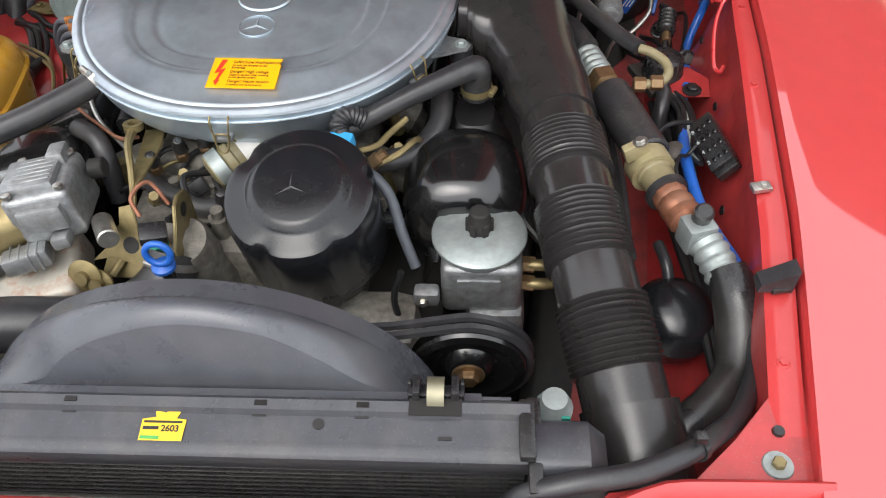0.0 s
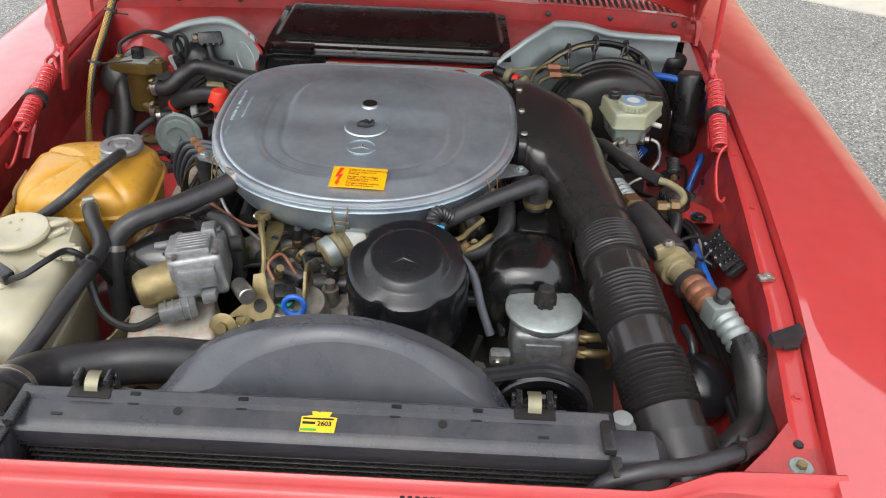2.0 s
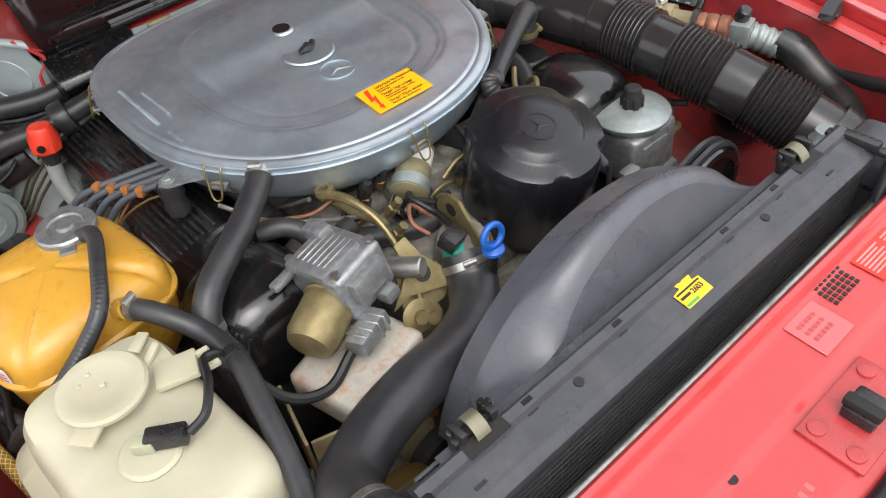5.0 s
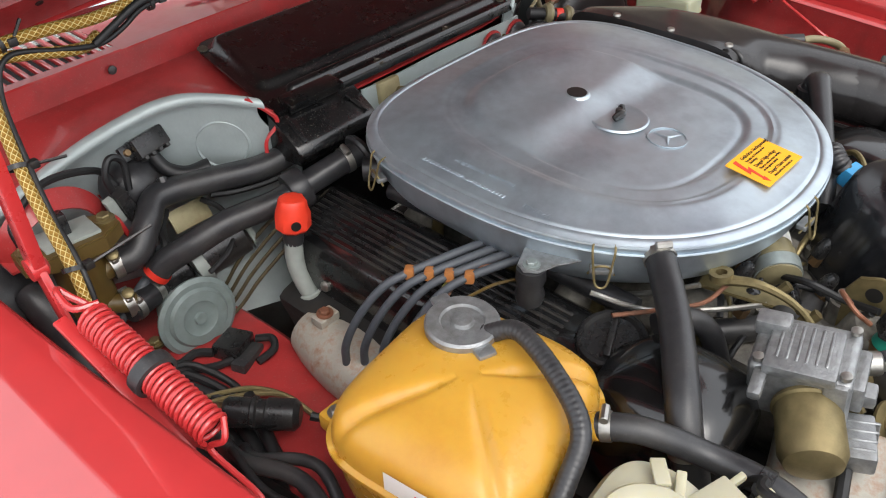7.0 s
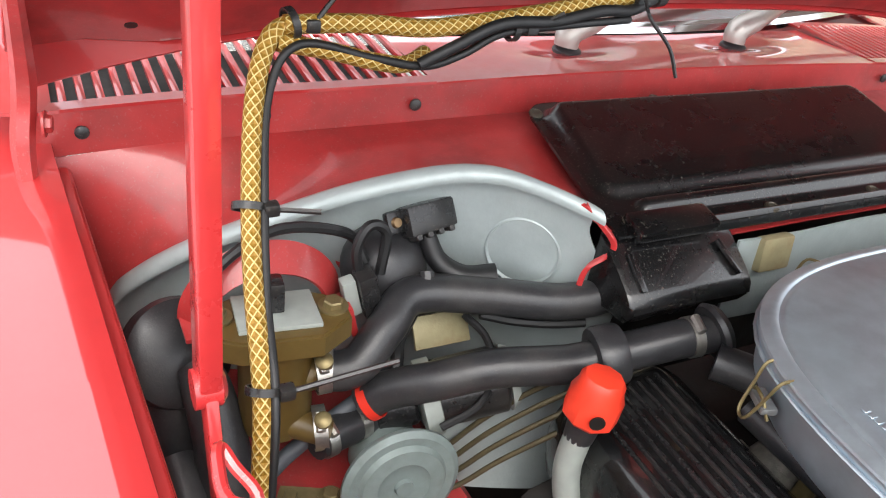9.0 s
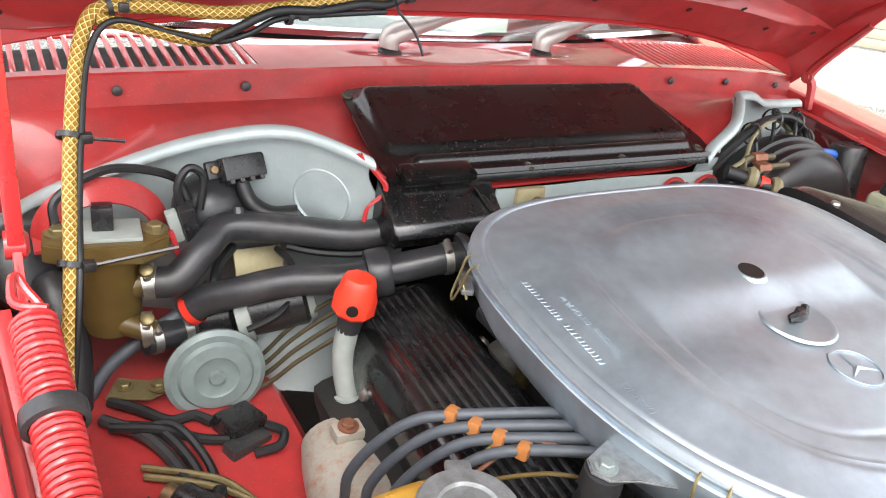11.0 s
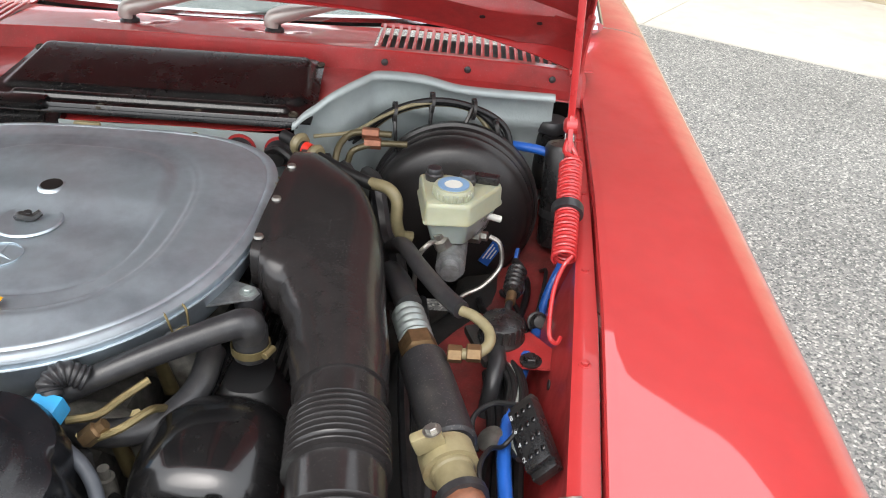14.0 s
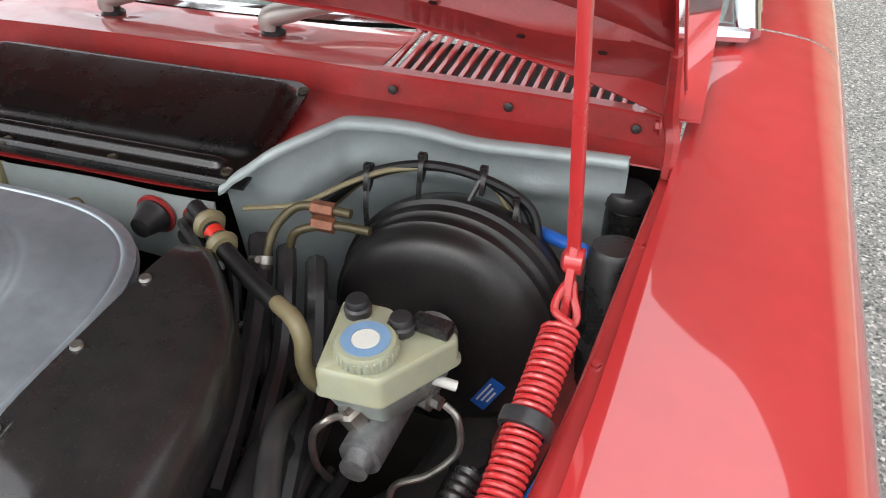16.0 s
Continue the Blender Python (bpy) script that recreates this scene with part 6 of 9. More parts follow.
hose("idle_hose", [(0.24, 0.92, 0.86), (0.235, 0.87, 0.845), (0.205, 0.83, 0.835), (0.15, 0.815, 0.835), (0.09, 0.83, 0.83)], 0.014, RUBBER, "black curved rubber hose beside the distributor", sides=16)
hose("vacuum_line", [(0.125, 0.77, 0.872), (0.16, 0.76, 0.87), (0.185, 0.745, 0.85), (0.2, 0.72, 0.81), (0.215, 0.70, 0.775)], 0.0065, LEAD, "grey rubber line past the distributor cover", sides=12)
hose("valley_hose", [(-0.14, 0.83, 0.80), (-0.1, 0.79, 0.805), (-0.05, 0.77, 0.8), (0.0, 0.77, 0.8)], 0.014, RUBBER, "short black hose in the engine valley", sides=14)
hose("lower_hose", [(-0.22, 0.86, 0.85), (-0.19, 0.84, 0.85), (-0.175, 0.82, 0.83), (-0.17, 0.8, 0.78)], 0.012, RUBBER, "short black hose behind the actuator", sides=14)


# ---- brake booster corner ----
def booster():
    ob = thing("brake_booster", (0.495, 1.4, 0.66), "round black brake booster with stepped rings and master cylinder", "brake booster")
    m = facing((0.482, 1.468, 0.768), (-0.04, -1, 0.14))
    part("shell", turned([(0, 0), (0.11, 0), (0.13, 0.006), (0.134, 0.014), (0.134, 0.03), (0.139, 0.032), (0.1395, 0.038), (0.139, 0.046), (0.134, 0.048), (0.133, 0.056), (0.132, 0.0605), (0.128, 0.063), (0.126, 0.066), (0.1265, 0.074), (0.129, 0.0765), (0.1285, 0.08), (0.124, 0.083), (0.121, 0.09), (0.116, 0.098), (0.105, 0.104), (0.09, 0.108), (0.06, 0.111), (0, 0.112)], m, 64), BOOSTER, ob)
    part("label", block((0.045, 0.018, 0.001), m @ pose(0.068, -0.05, 0.1085, 0, 0, 60), 0), BLUE, ob)
    for k in range(3):
        part("label_bar", block((0.03 - 0.006 * k, 0.002, 0.0004), m @ pose(0.068, -0.05, 0.1098, 0, 0, 60) @ pose(0, 0.005 - 0.005 * k, 0), 0), LABEL_W, ob)
    cyl = part("master_cylinder", sweep([(0.489, 1.35, 0.812), (0.486, 1.28, 0.816), (0.482, 1.17, 0.818)], [0.024, 0.021, 0.02], 20), CAST, ob)
    part("end_nut", turned([(0, 0), (0.013, 0), (0.013, 0.016), (0, 0.017)], facing((0.482, 1.171, 0.818), (0, -1, 0)), 20), CAST, cyl)
    part("port", turned([(0, 0), (0.012, 0), (0.012, 0.018), (0.007, 0.02), (0.007, 0.028), (0, 0.028)], facing((0.472, 1.195, 0.832), (-0.4, -0.2, 1)), 6), STEEL, cyl)
    part("port", turned([(0, 0), (0.012, 0), (0.012, 0.018), (0.007, 0.02), (0.007, 0.028), (0, 0.028)], facing((0.505, 1.25, 0.825), (1, -0.3, 0.1)), 6), STEEL, cyl)
    return ob


booster()


def brake_reservoir():
    ob = thing("brake_fluid_reservoir", (0.48, 1.22, 0.84), "cream translucent brake fluid reservoir with a round filler cap", "brake reservoir")
    out = [(0.443, 1.176), (0.502, 1.178), (0.549, 1.25), (0.543, 1.262), (0.5, 1.256), (0.474, 1.272), (0.428, 1.27)]
    cx, cy = 0.484, 1.222

    def ring(k, z, r=0.006, lean=0.0):
        """The outline shrunk by k with rounded corners."""
        pts = []
        n = len(out)
        for i in range(n):
            a, b, c = (Vector((cx + (out[(i + j) % n][0] - cx) * k, cy + (out[(i + j) % n][1] - cy) * k, z)) for j in (-1, 0, 1))
            p, q = b + (a - b).normalized() * r, b + (c - b).normalized() * r
            for t in (0, 0.25, 0.5, 0.75, 1):
                pts.append(p.lerp(b, t).lerp(b.lerp(q, t), t) + Vector((0, lean, 0)))
        return pts
    part("lower_chamber", loft([ring(0.5, 0.832, 0.006, 0.01), ring(0.72, 0.84, 0.006, 0.006), ring(0.88, 0.874), ring(0.9, 0.8765)]), FLUID, ob, "grey translucent lower chamber")
    part("body", loft([ring(0.6, 0.8755), ring(0.96, 0.876), ring(1.0, 0.8775), ring(1.0, 0.8805), ring(0.965, 0.883), ring(0.965, 0.901), ring(0.94, 0.9055), ring(0.9, 0.9075), ring(0.3, 0.909)]), RESERVOIR, ob)
    c = (0.479, 1.209)
    lid = part("cap", turned([(0, 0), (0.0265, 0), (0.0265, 0.013), (0.025, 0.0155), (0.02, 0.016), (0, 0.016)], pose(c[0], c[1], 0.907), 36), RESERVOIR, ob)
    for k in range(28):
        a = 2 * math.pi * k / 28
        part("cap_rib", block((0.0026, 0.003, 0.011), pose(c[0] + 0.0263 * math.cos(a), c[1] + 0.0263 * math.sin(a), 0.908, 0, 0, 360 * k / 28), 0.0008, 1), RESERVOIR, lid)
    part("cap_face", turned([(0.0125, 0), (0.021, 0), (0.021, 0.0012), (0.0125, 0.0012)], pose(c[0], c[1], 0.9227), 32), RING_BLUE, lid)
    part("cap_centre", turned([(0, 0), (0.0123, 0), (0.0115, 0.0008), (0, 0.0008)], pose(c[0], c[1], 0.9229), 28), WHITE_CAP, lid)
    for x, y in ((0.452, 1.252), (0.497, 1.242)):
        part("sensor_cap", turned([(0, 0), (0.012, 0), (0.0125, 0.008), (0.0105, 0.010), (0.0105, 0.014), (0.009, 0.017), (0, 0.018)], pose(x, y, 0.908), 20), RUBBER, ob)
    part("plug", block((0.036, 0.016, 0.012), pose(0.523, 1.25, 0.908, 0, 0, -8), 0.003), BLACK, ob)
    part("nipple", sweep([(0.525, 1.235, 0.866), (0.547, 1.24, 0.858)], 0.005, 10, 4), WHITE_CAP, ob)
    return ob


brake_reservoir()
hose("brake_pipe", [(0.462, 1.19, 0.845), (0.452, 1.175, 0.85), (0.438, 1.17, 0.83), (0.435, 1.175, 0.78), (0.44, 1.2, 0.72)], 0.0035, STEEL, "bent steel brake pipe from the master cylinder", "brake pipe", "brake pipes", sides=8)
hose("brake_pipe", [(0.535, 1.242, 0.828), (0.55, 1.235, 0.82), (0.553, 1.225, 0.79), (0.53, 1.21, 0.765), (0.5, 1.2, 0.75), (0.49, 1.2, 0.72)], 0.0035, STEEL, "bent steel brake pipe from the master cylinder", "brake pipe", "brake pipes", sides=8)
hose("vacuum_hose", [(0.225, 1.345, 0.915), (0.255, 1.325, 0.91), (0.275, 1.308, 0.905), (0.33, 1.275, 0.895), (0.37, 1.255, 0.89)], 0.0095, WIRE, "black vacuum hose with yellow rings", sides=12)
for p, d in (((0.253, 1.327, 0.911), (1, -0.7, -0.15)), ((0.279, 1.306, 0.904), (1, -0.65, -0.15))):
    solo("hose_ring", turned([(0.008, -0.007), (0.0145, -0.006), (0.0175, 0.0), (0.0145, 0.006), (0.008, 0.007)], facing(p, d), 24), BEIGE, "yellow plastic ring on a vacuum hose", "hose ring", "hose rings")
solo("red_tape", turned([(0.0098, -0.006), (0.0102, -0.006), (0.0102, 0.006), (0.0098, 0.006)], facing((0.267, 1.316, 0.908), (1, -0.65, -0.15)), 20), LABEL_R, "red and black wrapped tape on the vacuum hose", "tape")
hose("booster_pipe", [(0.365, 1.257, 0.892), (0.39, 1.242, 0.893), (0.403, 1.232, 0.88), (0.404, 1.228, 0.85), (0.41, 1.23, 0.828), (0.425, 1.235, 0.822)], 0.0085, BEIGE, "beige bent metal vacuum pipe", "pipe", sides=14)
hose("fuel_line", [(0.38, 1.395, 0.905), (0.325, 1.395, 0.905), (0.306, 1.38, 0.895), (0.3, 1.36, 0.88), (0.3, 1.335, 0.85)], 0.0052, LINE, "bent metal fuel line on the firewall", "pipe", "fuel lines", sides=12)
hose("fuel_line", [(0.405, 1.385, 0.895), (0.36, 1.385, 0.893), (0.325, 1.375, 0.885), (0.315, 1.37, 0.865)], 0.005, LINE, "bent metal fuel line on the firewall", "pipe", "fuel lines", sides=12)
for p in ((0.348, 1.395, 0.9055), (0.352, 1.385, 0.893)):
    solo("union_nut", rod(Vector(p) - Vector((0.013, 0, 0)), Vector(p) + Vector((0.013, 0, 0)), 0.0085, 6), COPPER, "reddish hexagonal union nut on a fuel line", "union nut", "union nuts")

hose("dusty_hose", [(0.299, 1.345, 0.868), (0.304, 1.322, 0.838), (0.315, 1.296, 0.80), (0.336, 1.26, 0.765), (0.358, 1.223, 0.73), (0.378, 1.185, 0.70), (0.39, 1.15, 0.67)], [0.0085, 0.0085, 0.0085, 0.0095, 0.0105, 0.011, 0.011], DUSTY, "dusty brown-black hose running down beside the duct", "hose", "dusty hoses", clamps=((0.04, (-0.5, -0.5, 0.5)),), sides=14)
hose("dusty_hose", [(0.25, 1.262, 0.73), (0.275, 1.25, 0.757), (0.3, 1.24, 0.766), (0.32, 1.226, 0.755), (0.342, 1.203, 0.728), (0.356, 1.175, 0.70), (0.37, 1.14, 0.67)], 0.0115, DUSTY, "dusty brown-black hose running down beside the duct", "hose", "dusty hoses", clamps=((0.66, (-0.5, -0.5, 0.7)),), sides=16)
hose("dusty_hose", [(0.345, 1.29, 0.76), (0.36, 1.278, 0.752), (0.376, 1.262, 0.735), (0.388, 1.235, 0.715), (0.392, 1.2, 0.69)], 0.008, DUSTY, "thin dusty hose bent beside the master cylinder", "hose", "dusty hoses", sides=12)

# loom that arches over the booster, tied at four places
for k, (d, mat) in enumerate(((0.0, WIRE), (0.009, WIRE), (-0.009, BEIGE))):
    pts = [(0.29 - d, 1.44, 0.852 + d), (0.325, 1.452 - d, 0.875 + d), (0.375, 1.452 - d, 0.918 + d * 0.7), (0.437, 1.466 - d, 0.934 + d * 0.7), (0.5, 1.476 - d, 0.924 + d * 0.7), (0.545 + d, 1.472, 0.89 + d), (0.56 + d, 1.455, 0.85), (0.562 + d, 1.44, 0.80)]
    solo("cable", sweep(pts, 0.0055 if k < 2 else 0.0045, 8, 8), mat, "black cable arching over the brake booster" if k < 2 else "beige cable arching over the brake booster", "cable", "booster cables")
for a, b in (((0.38, 1.445, 0.93), (0.385, 1.42, 0.865)), ((0.437, 1.46, 0.944), (0.435, 1.45, 0.885)), ((0.503, 1.468, 0.935), (0.478, 1.44, 0.875)), ((0.54, 1.465, 0.905), (0.553, 1.46, 0.865))):
    t = thing("cable_tie", a, "black cable tie with a long loose tail", "cable tie", "cable ties")
    part("band", turned([(0.0155, -0.0025), (0.017, -0.0025), (0.017, 0.0025), (0.0155, 0.0025)], facing(Vector(a) - Vector((0, 0, 0.009)), (1, 0.15, -0.1)), 16), BLACK, t)
    part("head", block((0.009, 0.008, 0.009), pose(*a), 0.002), BLACK, t)
    part("tail", sweep([a, Vector(a).lerp(Vector(b), 0.5) + Vector((0, -0.006, 0)), b], 0.0032, 6, 4), BLACK, t)
hose("blue_hose", [(0.56, 1.485, 0.862), (0.585, 1.468, 0.868), (0.62, 1.455, 0.868), (0.655, 1.445, 0.858), (0.685, 1.45, 0.835), (0.695, 1.47, 0.78)], 0.0075, BLUE, "bright blue hose along the inner fender", sides=12)
hose("blue_hose", [(0.61, 1.16, 0.74), (0.585, 1.06, 0.76), (0.562, 0.95, 0.79), (0.548, 0.86, 0.805), (0.55, 0.76, 0.81), (0.572, 0.68, 0.81), (0.577, 0.63, 0.808), (0.576, 0.59, 0.805)], 0.0075, BLUE, "bright blue hose along the inner fender", sides=12)
can = thing("black_canister", (0.655, 1.5, 0.74), "black cylindrical canister with a ribbed cap beside the booster", "canister")
part("body", turned([(0, 0), (0.028, 0), (0.03, 0.006), (0.03, 0.165), (0.026, 0.172), (0, 0.173)], facing((0.655, 1.425, 0.715), (-0.02, 0.16, 1)), 28), BLACK, can)
part("clamp_band", turned([(0.0302, 0), (0.0312, 0), (0.0312, 0.014), (0.0302, 0.014)], facing((0.654, 1.432, 0.765), (-0.02, 0.16, 1)), 28), BLACK_MT, can)
part("cap", turned([(0, 0), (0.028, 0), (0.029, 0.004), (0.029, 0.014), (0.025, 0.02), (0, 0.021)], pose(0.645, 1.59, 0.85), 24), RUBBER, can)
part("lower_body", rod((0.645, 1.59, 0.74), (0.645, 1.59, 0.85), 0.026, 24), BLACK, can)
# wiring and small plugs down in the corner beside the brake booster
hose("blue_hose", [(0.655, 1.3, 0.76), (0.648, 1.26, 0.787), (0.636, 1.23, 0.785), (0.622, 1.21, 0.755), (0.612, 1.19, 0.715), (0.605, 1.18, 0.68)], 0.0065, BLUE, "bright blue hose looped in the corner", sides=12)
solo("blue_tag", block((0.006, 0.034, 0.014), pose(0.585, 1.33, 0.735, 40, 0, -15), 0.0015), BLUE, "small blue cable tag with pale marks", "cable tag")
for k, pts in enumerate((
        [(0.6, 1.4, 0.66), (0.605, 1.33, 0.7), (0.6, 1.26, 0.72), (0.585, 1.18, 0.74), (0.565, 1.1, 0.765)],
        [(0.57, 1.36, 0.66), (0.565, 1.28, 0.705), (0.575, 1.22, 0.735), (0.59, 1.15, 0.74), (0.585, 1.06, 0.745)],
        [(0.63, 1.36, 0.7), (0.628, 1.29, 0.745), (0.618, 1.23, 0.745), (0.6, 1.17, 0.73), (0.56, 1.14, 0.72), (0.52, 1.14, 0.7)],
        [(0.53, 1.3, 0.68), (0.535, 1.22, 0.715), (0.555, 1.15, 0.745), (0.562, 1.11, 0.77)])):
    solo("corner_wire", sweep(pts, (0.0055, 0.004, 0.003, 0.0045)[k], 8, 8), WIRE, "dusty black wire in the corner beside the brake booster", "wire", "corner wires")
for q, d in (((0.582, 1.25, 0.733), (-0.2, -0.5, 1)), ((0.605, 1.16, 0.745), (0.1, -0.8, 0.6)), ((0.565, 1.16, 0.735), (-0.1, 0.3, 1))):
    plug = thing("wire_plug", q, "black plug with a collar in the corner wiring", "plug", "corner plugs")
    part("body", turned([(0, 0), (0.011, 0), (0.012, 0.004), (0.012, 0.02), (0.008, 0.024), (0, 0.025)], facing(q, d), 18), BLACK, plug)
    part("collar", turned([(0.012, 0.006), (0.0145, 0.007), (0.0145, 0.012), (0.012, 0.013)], facing(q, d), 18), BLACK_MT, plug)
knob = thing("level_knob", (0.551, 1.065, 0.79), "black ribbed round sender on a dusty bracket", "sender")
part("plate", block((0.075, 0.075, 0.012), pose(0.552, 1.069, 0.772, 0, 0, 20), 0.004), BLACK, knob)
part("body", turned([(0, 0), (0.029, 0), (0.03, 0.006), (0.027, 0.01), (0.026, 0.028), (0.022, 0.031), (0, 0.031)], pose(0.551, 1.069, 0.783), 32), BLACK, knob)
for k in range(20):
    a = 2 * math.pi * k / 20
    part("rib", block((0.003, 0.003, 0.018), pose(0.551 + 0.0265 * math.cos(a), 1.069 + 0.0265 * math.sin(a), 0.793, 0, 0, 18 * k), 0.001, 1), BLACK, knob)
bolt((0.581, 1.034, 0.784), (0, 0, 1), 0.007, knob, BLUE)
part("elbow", sweep([(0.545, 1.04, 0.785), (0.545, 1.015, 0.79), (0.54, 0.99, 0.775), (0.535, 0.975, 0.74)], 0.011, 12), RUBBER, knob)

# ---- air-conditioning line ----
ac = thing("air_conditioning_line", (0.5, 0.8, 0.75), "thick air-conditioning line with a sleeve, brass fittings and a valve", "refrigerant line")
part("rubber_hose", sweep([(0.40, 1.19, 0.80), (0.405, 1.15, 0.835), (0.42, 1.10, 0.852), (0.436, 1.05, 0.856)], 0.016, 16), RUBBER, ac)
part("crimp", sweep([(0.434, 1.058, 0.856), (0.442, 1.03, 0.857), (0.45, 1.0, 0.857)], 0.0175, 20, 10, ribs=[(0.006, 0.055, 0.012, 0.003)]), ZINC, ac)
part("brass_nut", turned([(0, 0), (0.022, 0), (0.022, 0.022), (0.017, 0.025), (0.017, 0.034), (0, 0.034)], facing((0.449, 1.003, 0.857), (0.3, -1, 0)), 6), BRASS, ac)
part("sleeve", turned([(0, 0), (0.023, 0), (0.0265, 0.003), (0.0265, 0.128), (0.023, 0.131), (0, 0.131)], facing((0.458, 0.97, 0.857), (0.285, -1, 0.01)), 28), BLACK_MT, ac)
band = part("clamp_band", turned([(0.021, 0), (0.0275, 0), (0.0275, 0.024), (0.021, 0.024)], facing((0.488, 0.838, 0.857), (0.3, -1, 0)), 28), TAN, ac)
part("clamp_lug", block((0.03, 0.012, 0.022), pose(0.474, 0.825, 0.876, 0, -20, 17), 0.003), TAN, band)
bolt((0.474, 0.824, 0.898), (-0.3, 0, 1), 0.006, band)
part("olive_tube", turned([(0, -0.028), (0.0215, -0.028), (0.0215, 0.0), (0.0195, 0.002), (0.0195, 0.03), (0, 0.03)], facing((0.496, 0.812, 0.858), (0.33, -1, 0)), 24), BEIGE, ac)
part("grommet", turned([(0.015, 0), (0.025, 0.002), (0.025, 0.01), (0.015, 0.012)], facing((0.503, 0.788, 0.858), (0.33, -1, 0)), 24), RUBBER, ac)
part("copper_nut", turned([(0, 0), (0.02, 0), (0.021, 0.008), (0.019, 0.012), (0.021, 0.016), (0.021, 0.026), (0.018, 0.03), (0.021, 0.032), (0.021, 0.044), (0.014, 0.05), (0, 0.05)], facing((0.506, 0.778, 0.859), (0.35, -1, 0)), 10), COPPER, ac)
valve = part("valve_block", block((0.034, 0.036, 0.03), facing((0.524, 0.733, 0.858), (0.3, -1, 0)), 0.004), ZINC, ac)
part("valve_cap", turned([(0, 0), (0.0105, 0), (0.011, 0.004), (0.011, 0.018), (0.008, 0.021), (0, 0.021)], pose(0.53, 0.724, 0.875, 20), 12), BLACK, valve)
part("crimp", sweep([(0.536, 0.712, 0.853), (0.546, 0.69, 0.847), (0.556, 0.665, 0.838)], 0.018, 20, 10, ribs=[(0.004, 0.05, 0.013, 0.003)]), ZINC, ac)
part("bent_hose", sweep([(0.555, 0.668, 0.838), (0.563, 0.64, 0.825), (0.566, 0.605, 0.80), (0.555, 0.565, 0.785), (0.525, 0.53, 0.785), (0.495, 0.505, 0.78), (0.475, 0.48, 0.75)], [0.021, 0.026, 0.026, 0.022, 0.021, 0.021, 0.021], 22), BLACK, ac)
for piece in ac.children:
    piece.location = Vector((0, -0.014, -0.024)) if piece.name.split(".")[0] not in ("rubber_hose", "bent_hose") else Vector((0, -0.006, -0.014))
hose("liquid_line", [(0.40, 1.21, 0.82), (0.42, 1.15, 0.86), (0.445, 1.09, 0.868), (0.475, 1.035, 0.87), (0.497, 1.0, 0.873)], 0.0105, RUBBER, "thin black hose beside the refrigerant line", sides=14)
hose("bent_pipe", [(0.497, 1.0, 0.873), (0.512, 0.99, 0.873), (0.527, 0.972, 0.87), (0.528, 0.952, 0.866), (0.515, 0.94, 0.862), (0.497, 0.942, 0.858)], 0.0062, BEIGE, "bent olive metal pipe with a union", "pipe", "bent pipes", sides=12)
for p in ((0.512, 0.94, 0.862), (0.492, 0.943, 0.857)):
    solo("brass_union", rod(Vector(p) - Vector((0.008, 0.0, 0)), Vector(p) + Vector((0.008, 0.0, 0)), 0.0098, 6), BRASS, "brass hexagonal union on a refrigerant pipe", "union nut", "brass unions")
fb = thing("fuse_block", (0.58, 0.84, 0.8), "black terminal block with numbered rows on the inner fender", "terminal block")
M = pose(0.58, 0.852, 0.83, 6, -48, 8)
part("body", block((0.032, 0.076, 0.018), M, 0.003), BLACK, fb)
for i in range(4):
    for j in range(3):
        part("terminal", block((0.005, 0.006, 0.0035), M @ pose(-0.005 + j * 0.008, -0.026 + i * 0.0175, 0.0165), 0.001, 1), BLACK_GL, fb)
    words("2468"[i], 0.008, M @ pose(-0.0145, -0.021 + i * 0.0175, 0.0185), INK_W, fb, "digit")
part("side_lug", block((0.03, 0.01, 0.012), M @ pose(0, -0.041, 0.0), 0.002), BLACK, fb)
part("side_lug", block((0.03, 0.01, 0.012), M @ pose(0, 0.041, 0.0), 0.002), BLACK, fb)
hose("wiring_loom", [(0.576, 0.60, 0.806), (0.571, 0.56, 0.80), (0.556, 0.525, 0.805), (0.53, 0.482, 0.825), (0.50, 0.45, 0.848), (0.465, 0.422, 0.862), (0.42, 0.402, 0.866), (0.37, 0.392, 0.866), (0.33, 0.388, 0.85), (0.31, 0.386, 0.82)], 0.0098, RUBBER, "thick black wiring loom along the front corner", "wiring loom", sides=16)
tie = thing("cable_tie", (0.478, 0.425, 0.84), "black cable tie round the wiring loom", "cable tie", "cable ties")
part("band", turned([(0.0102, -0.003), (0.012, -0.003), (0.012, 0.003), (0.0102, 0.003)], facing((0.478, 0.431, 0.858), (1, 0.8, -0.3)), 18), BLACK, tie)
part("head", block((0.01, 0.009, 0.01), pose(0.476, 0.43, 0.873), 0.002), BLACK, tie)
can2 = thing("vapour_can", (0.49, 0.66, 0.66), "black rounded can low beside the duct", "canister")
part("body", turned([(0, 0), (0.024, 0.004), (0.037, 0.018), (0.0435, 0.04), (0.044, 0.058), (0.041, 0.062), (0.036, 0.074), (0.026, 0.083), (0.012, 0.087), (0, 0.088)], pose(0.514, 0.685, 0.666, 16, 4, 0) @ Matrix.Scale(1.16, 4), 36), DIST, can2)
part("nozzle", sweep([(0.514, 0.70, 0.748), (0.51, 0.72, 0.765), (0.505, 0.75, 0.765)], 0.007, 12, 6), RUBBER, can2)
plug = thing("pressure_sender", (0.353, 0.46, 0.84), "pale zinc pressure sender with a teal mark", "sender")
part("body", turned([(0, 0), (0.017, 0), (0.018, 0.02), (0.014, 0.024), (0.012, 0.034), (0, 0.035)], pose(0.36, 0.482, 0.815), 18), ZINC, plug)
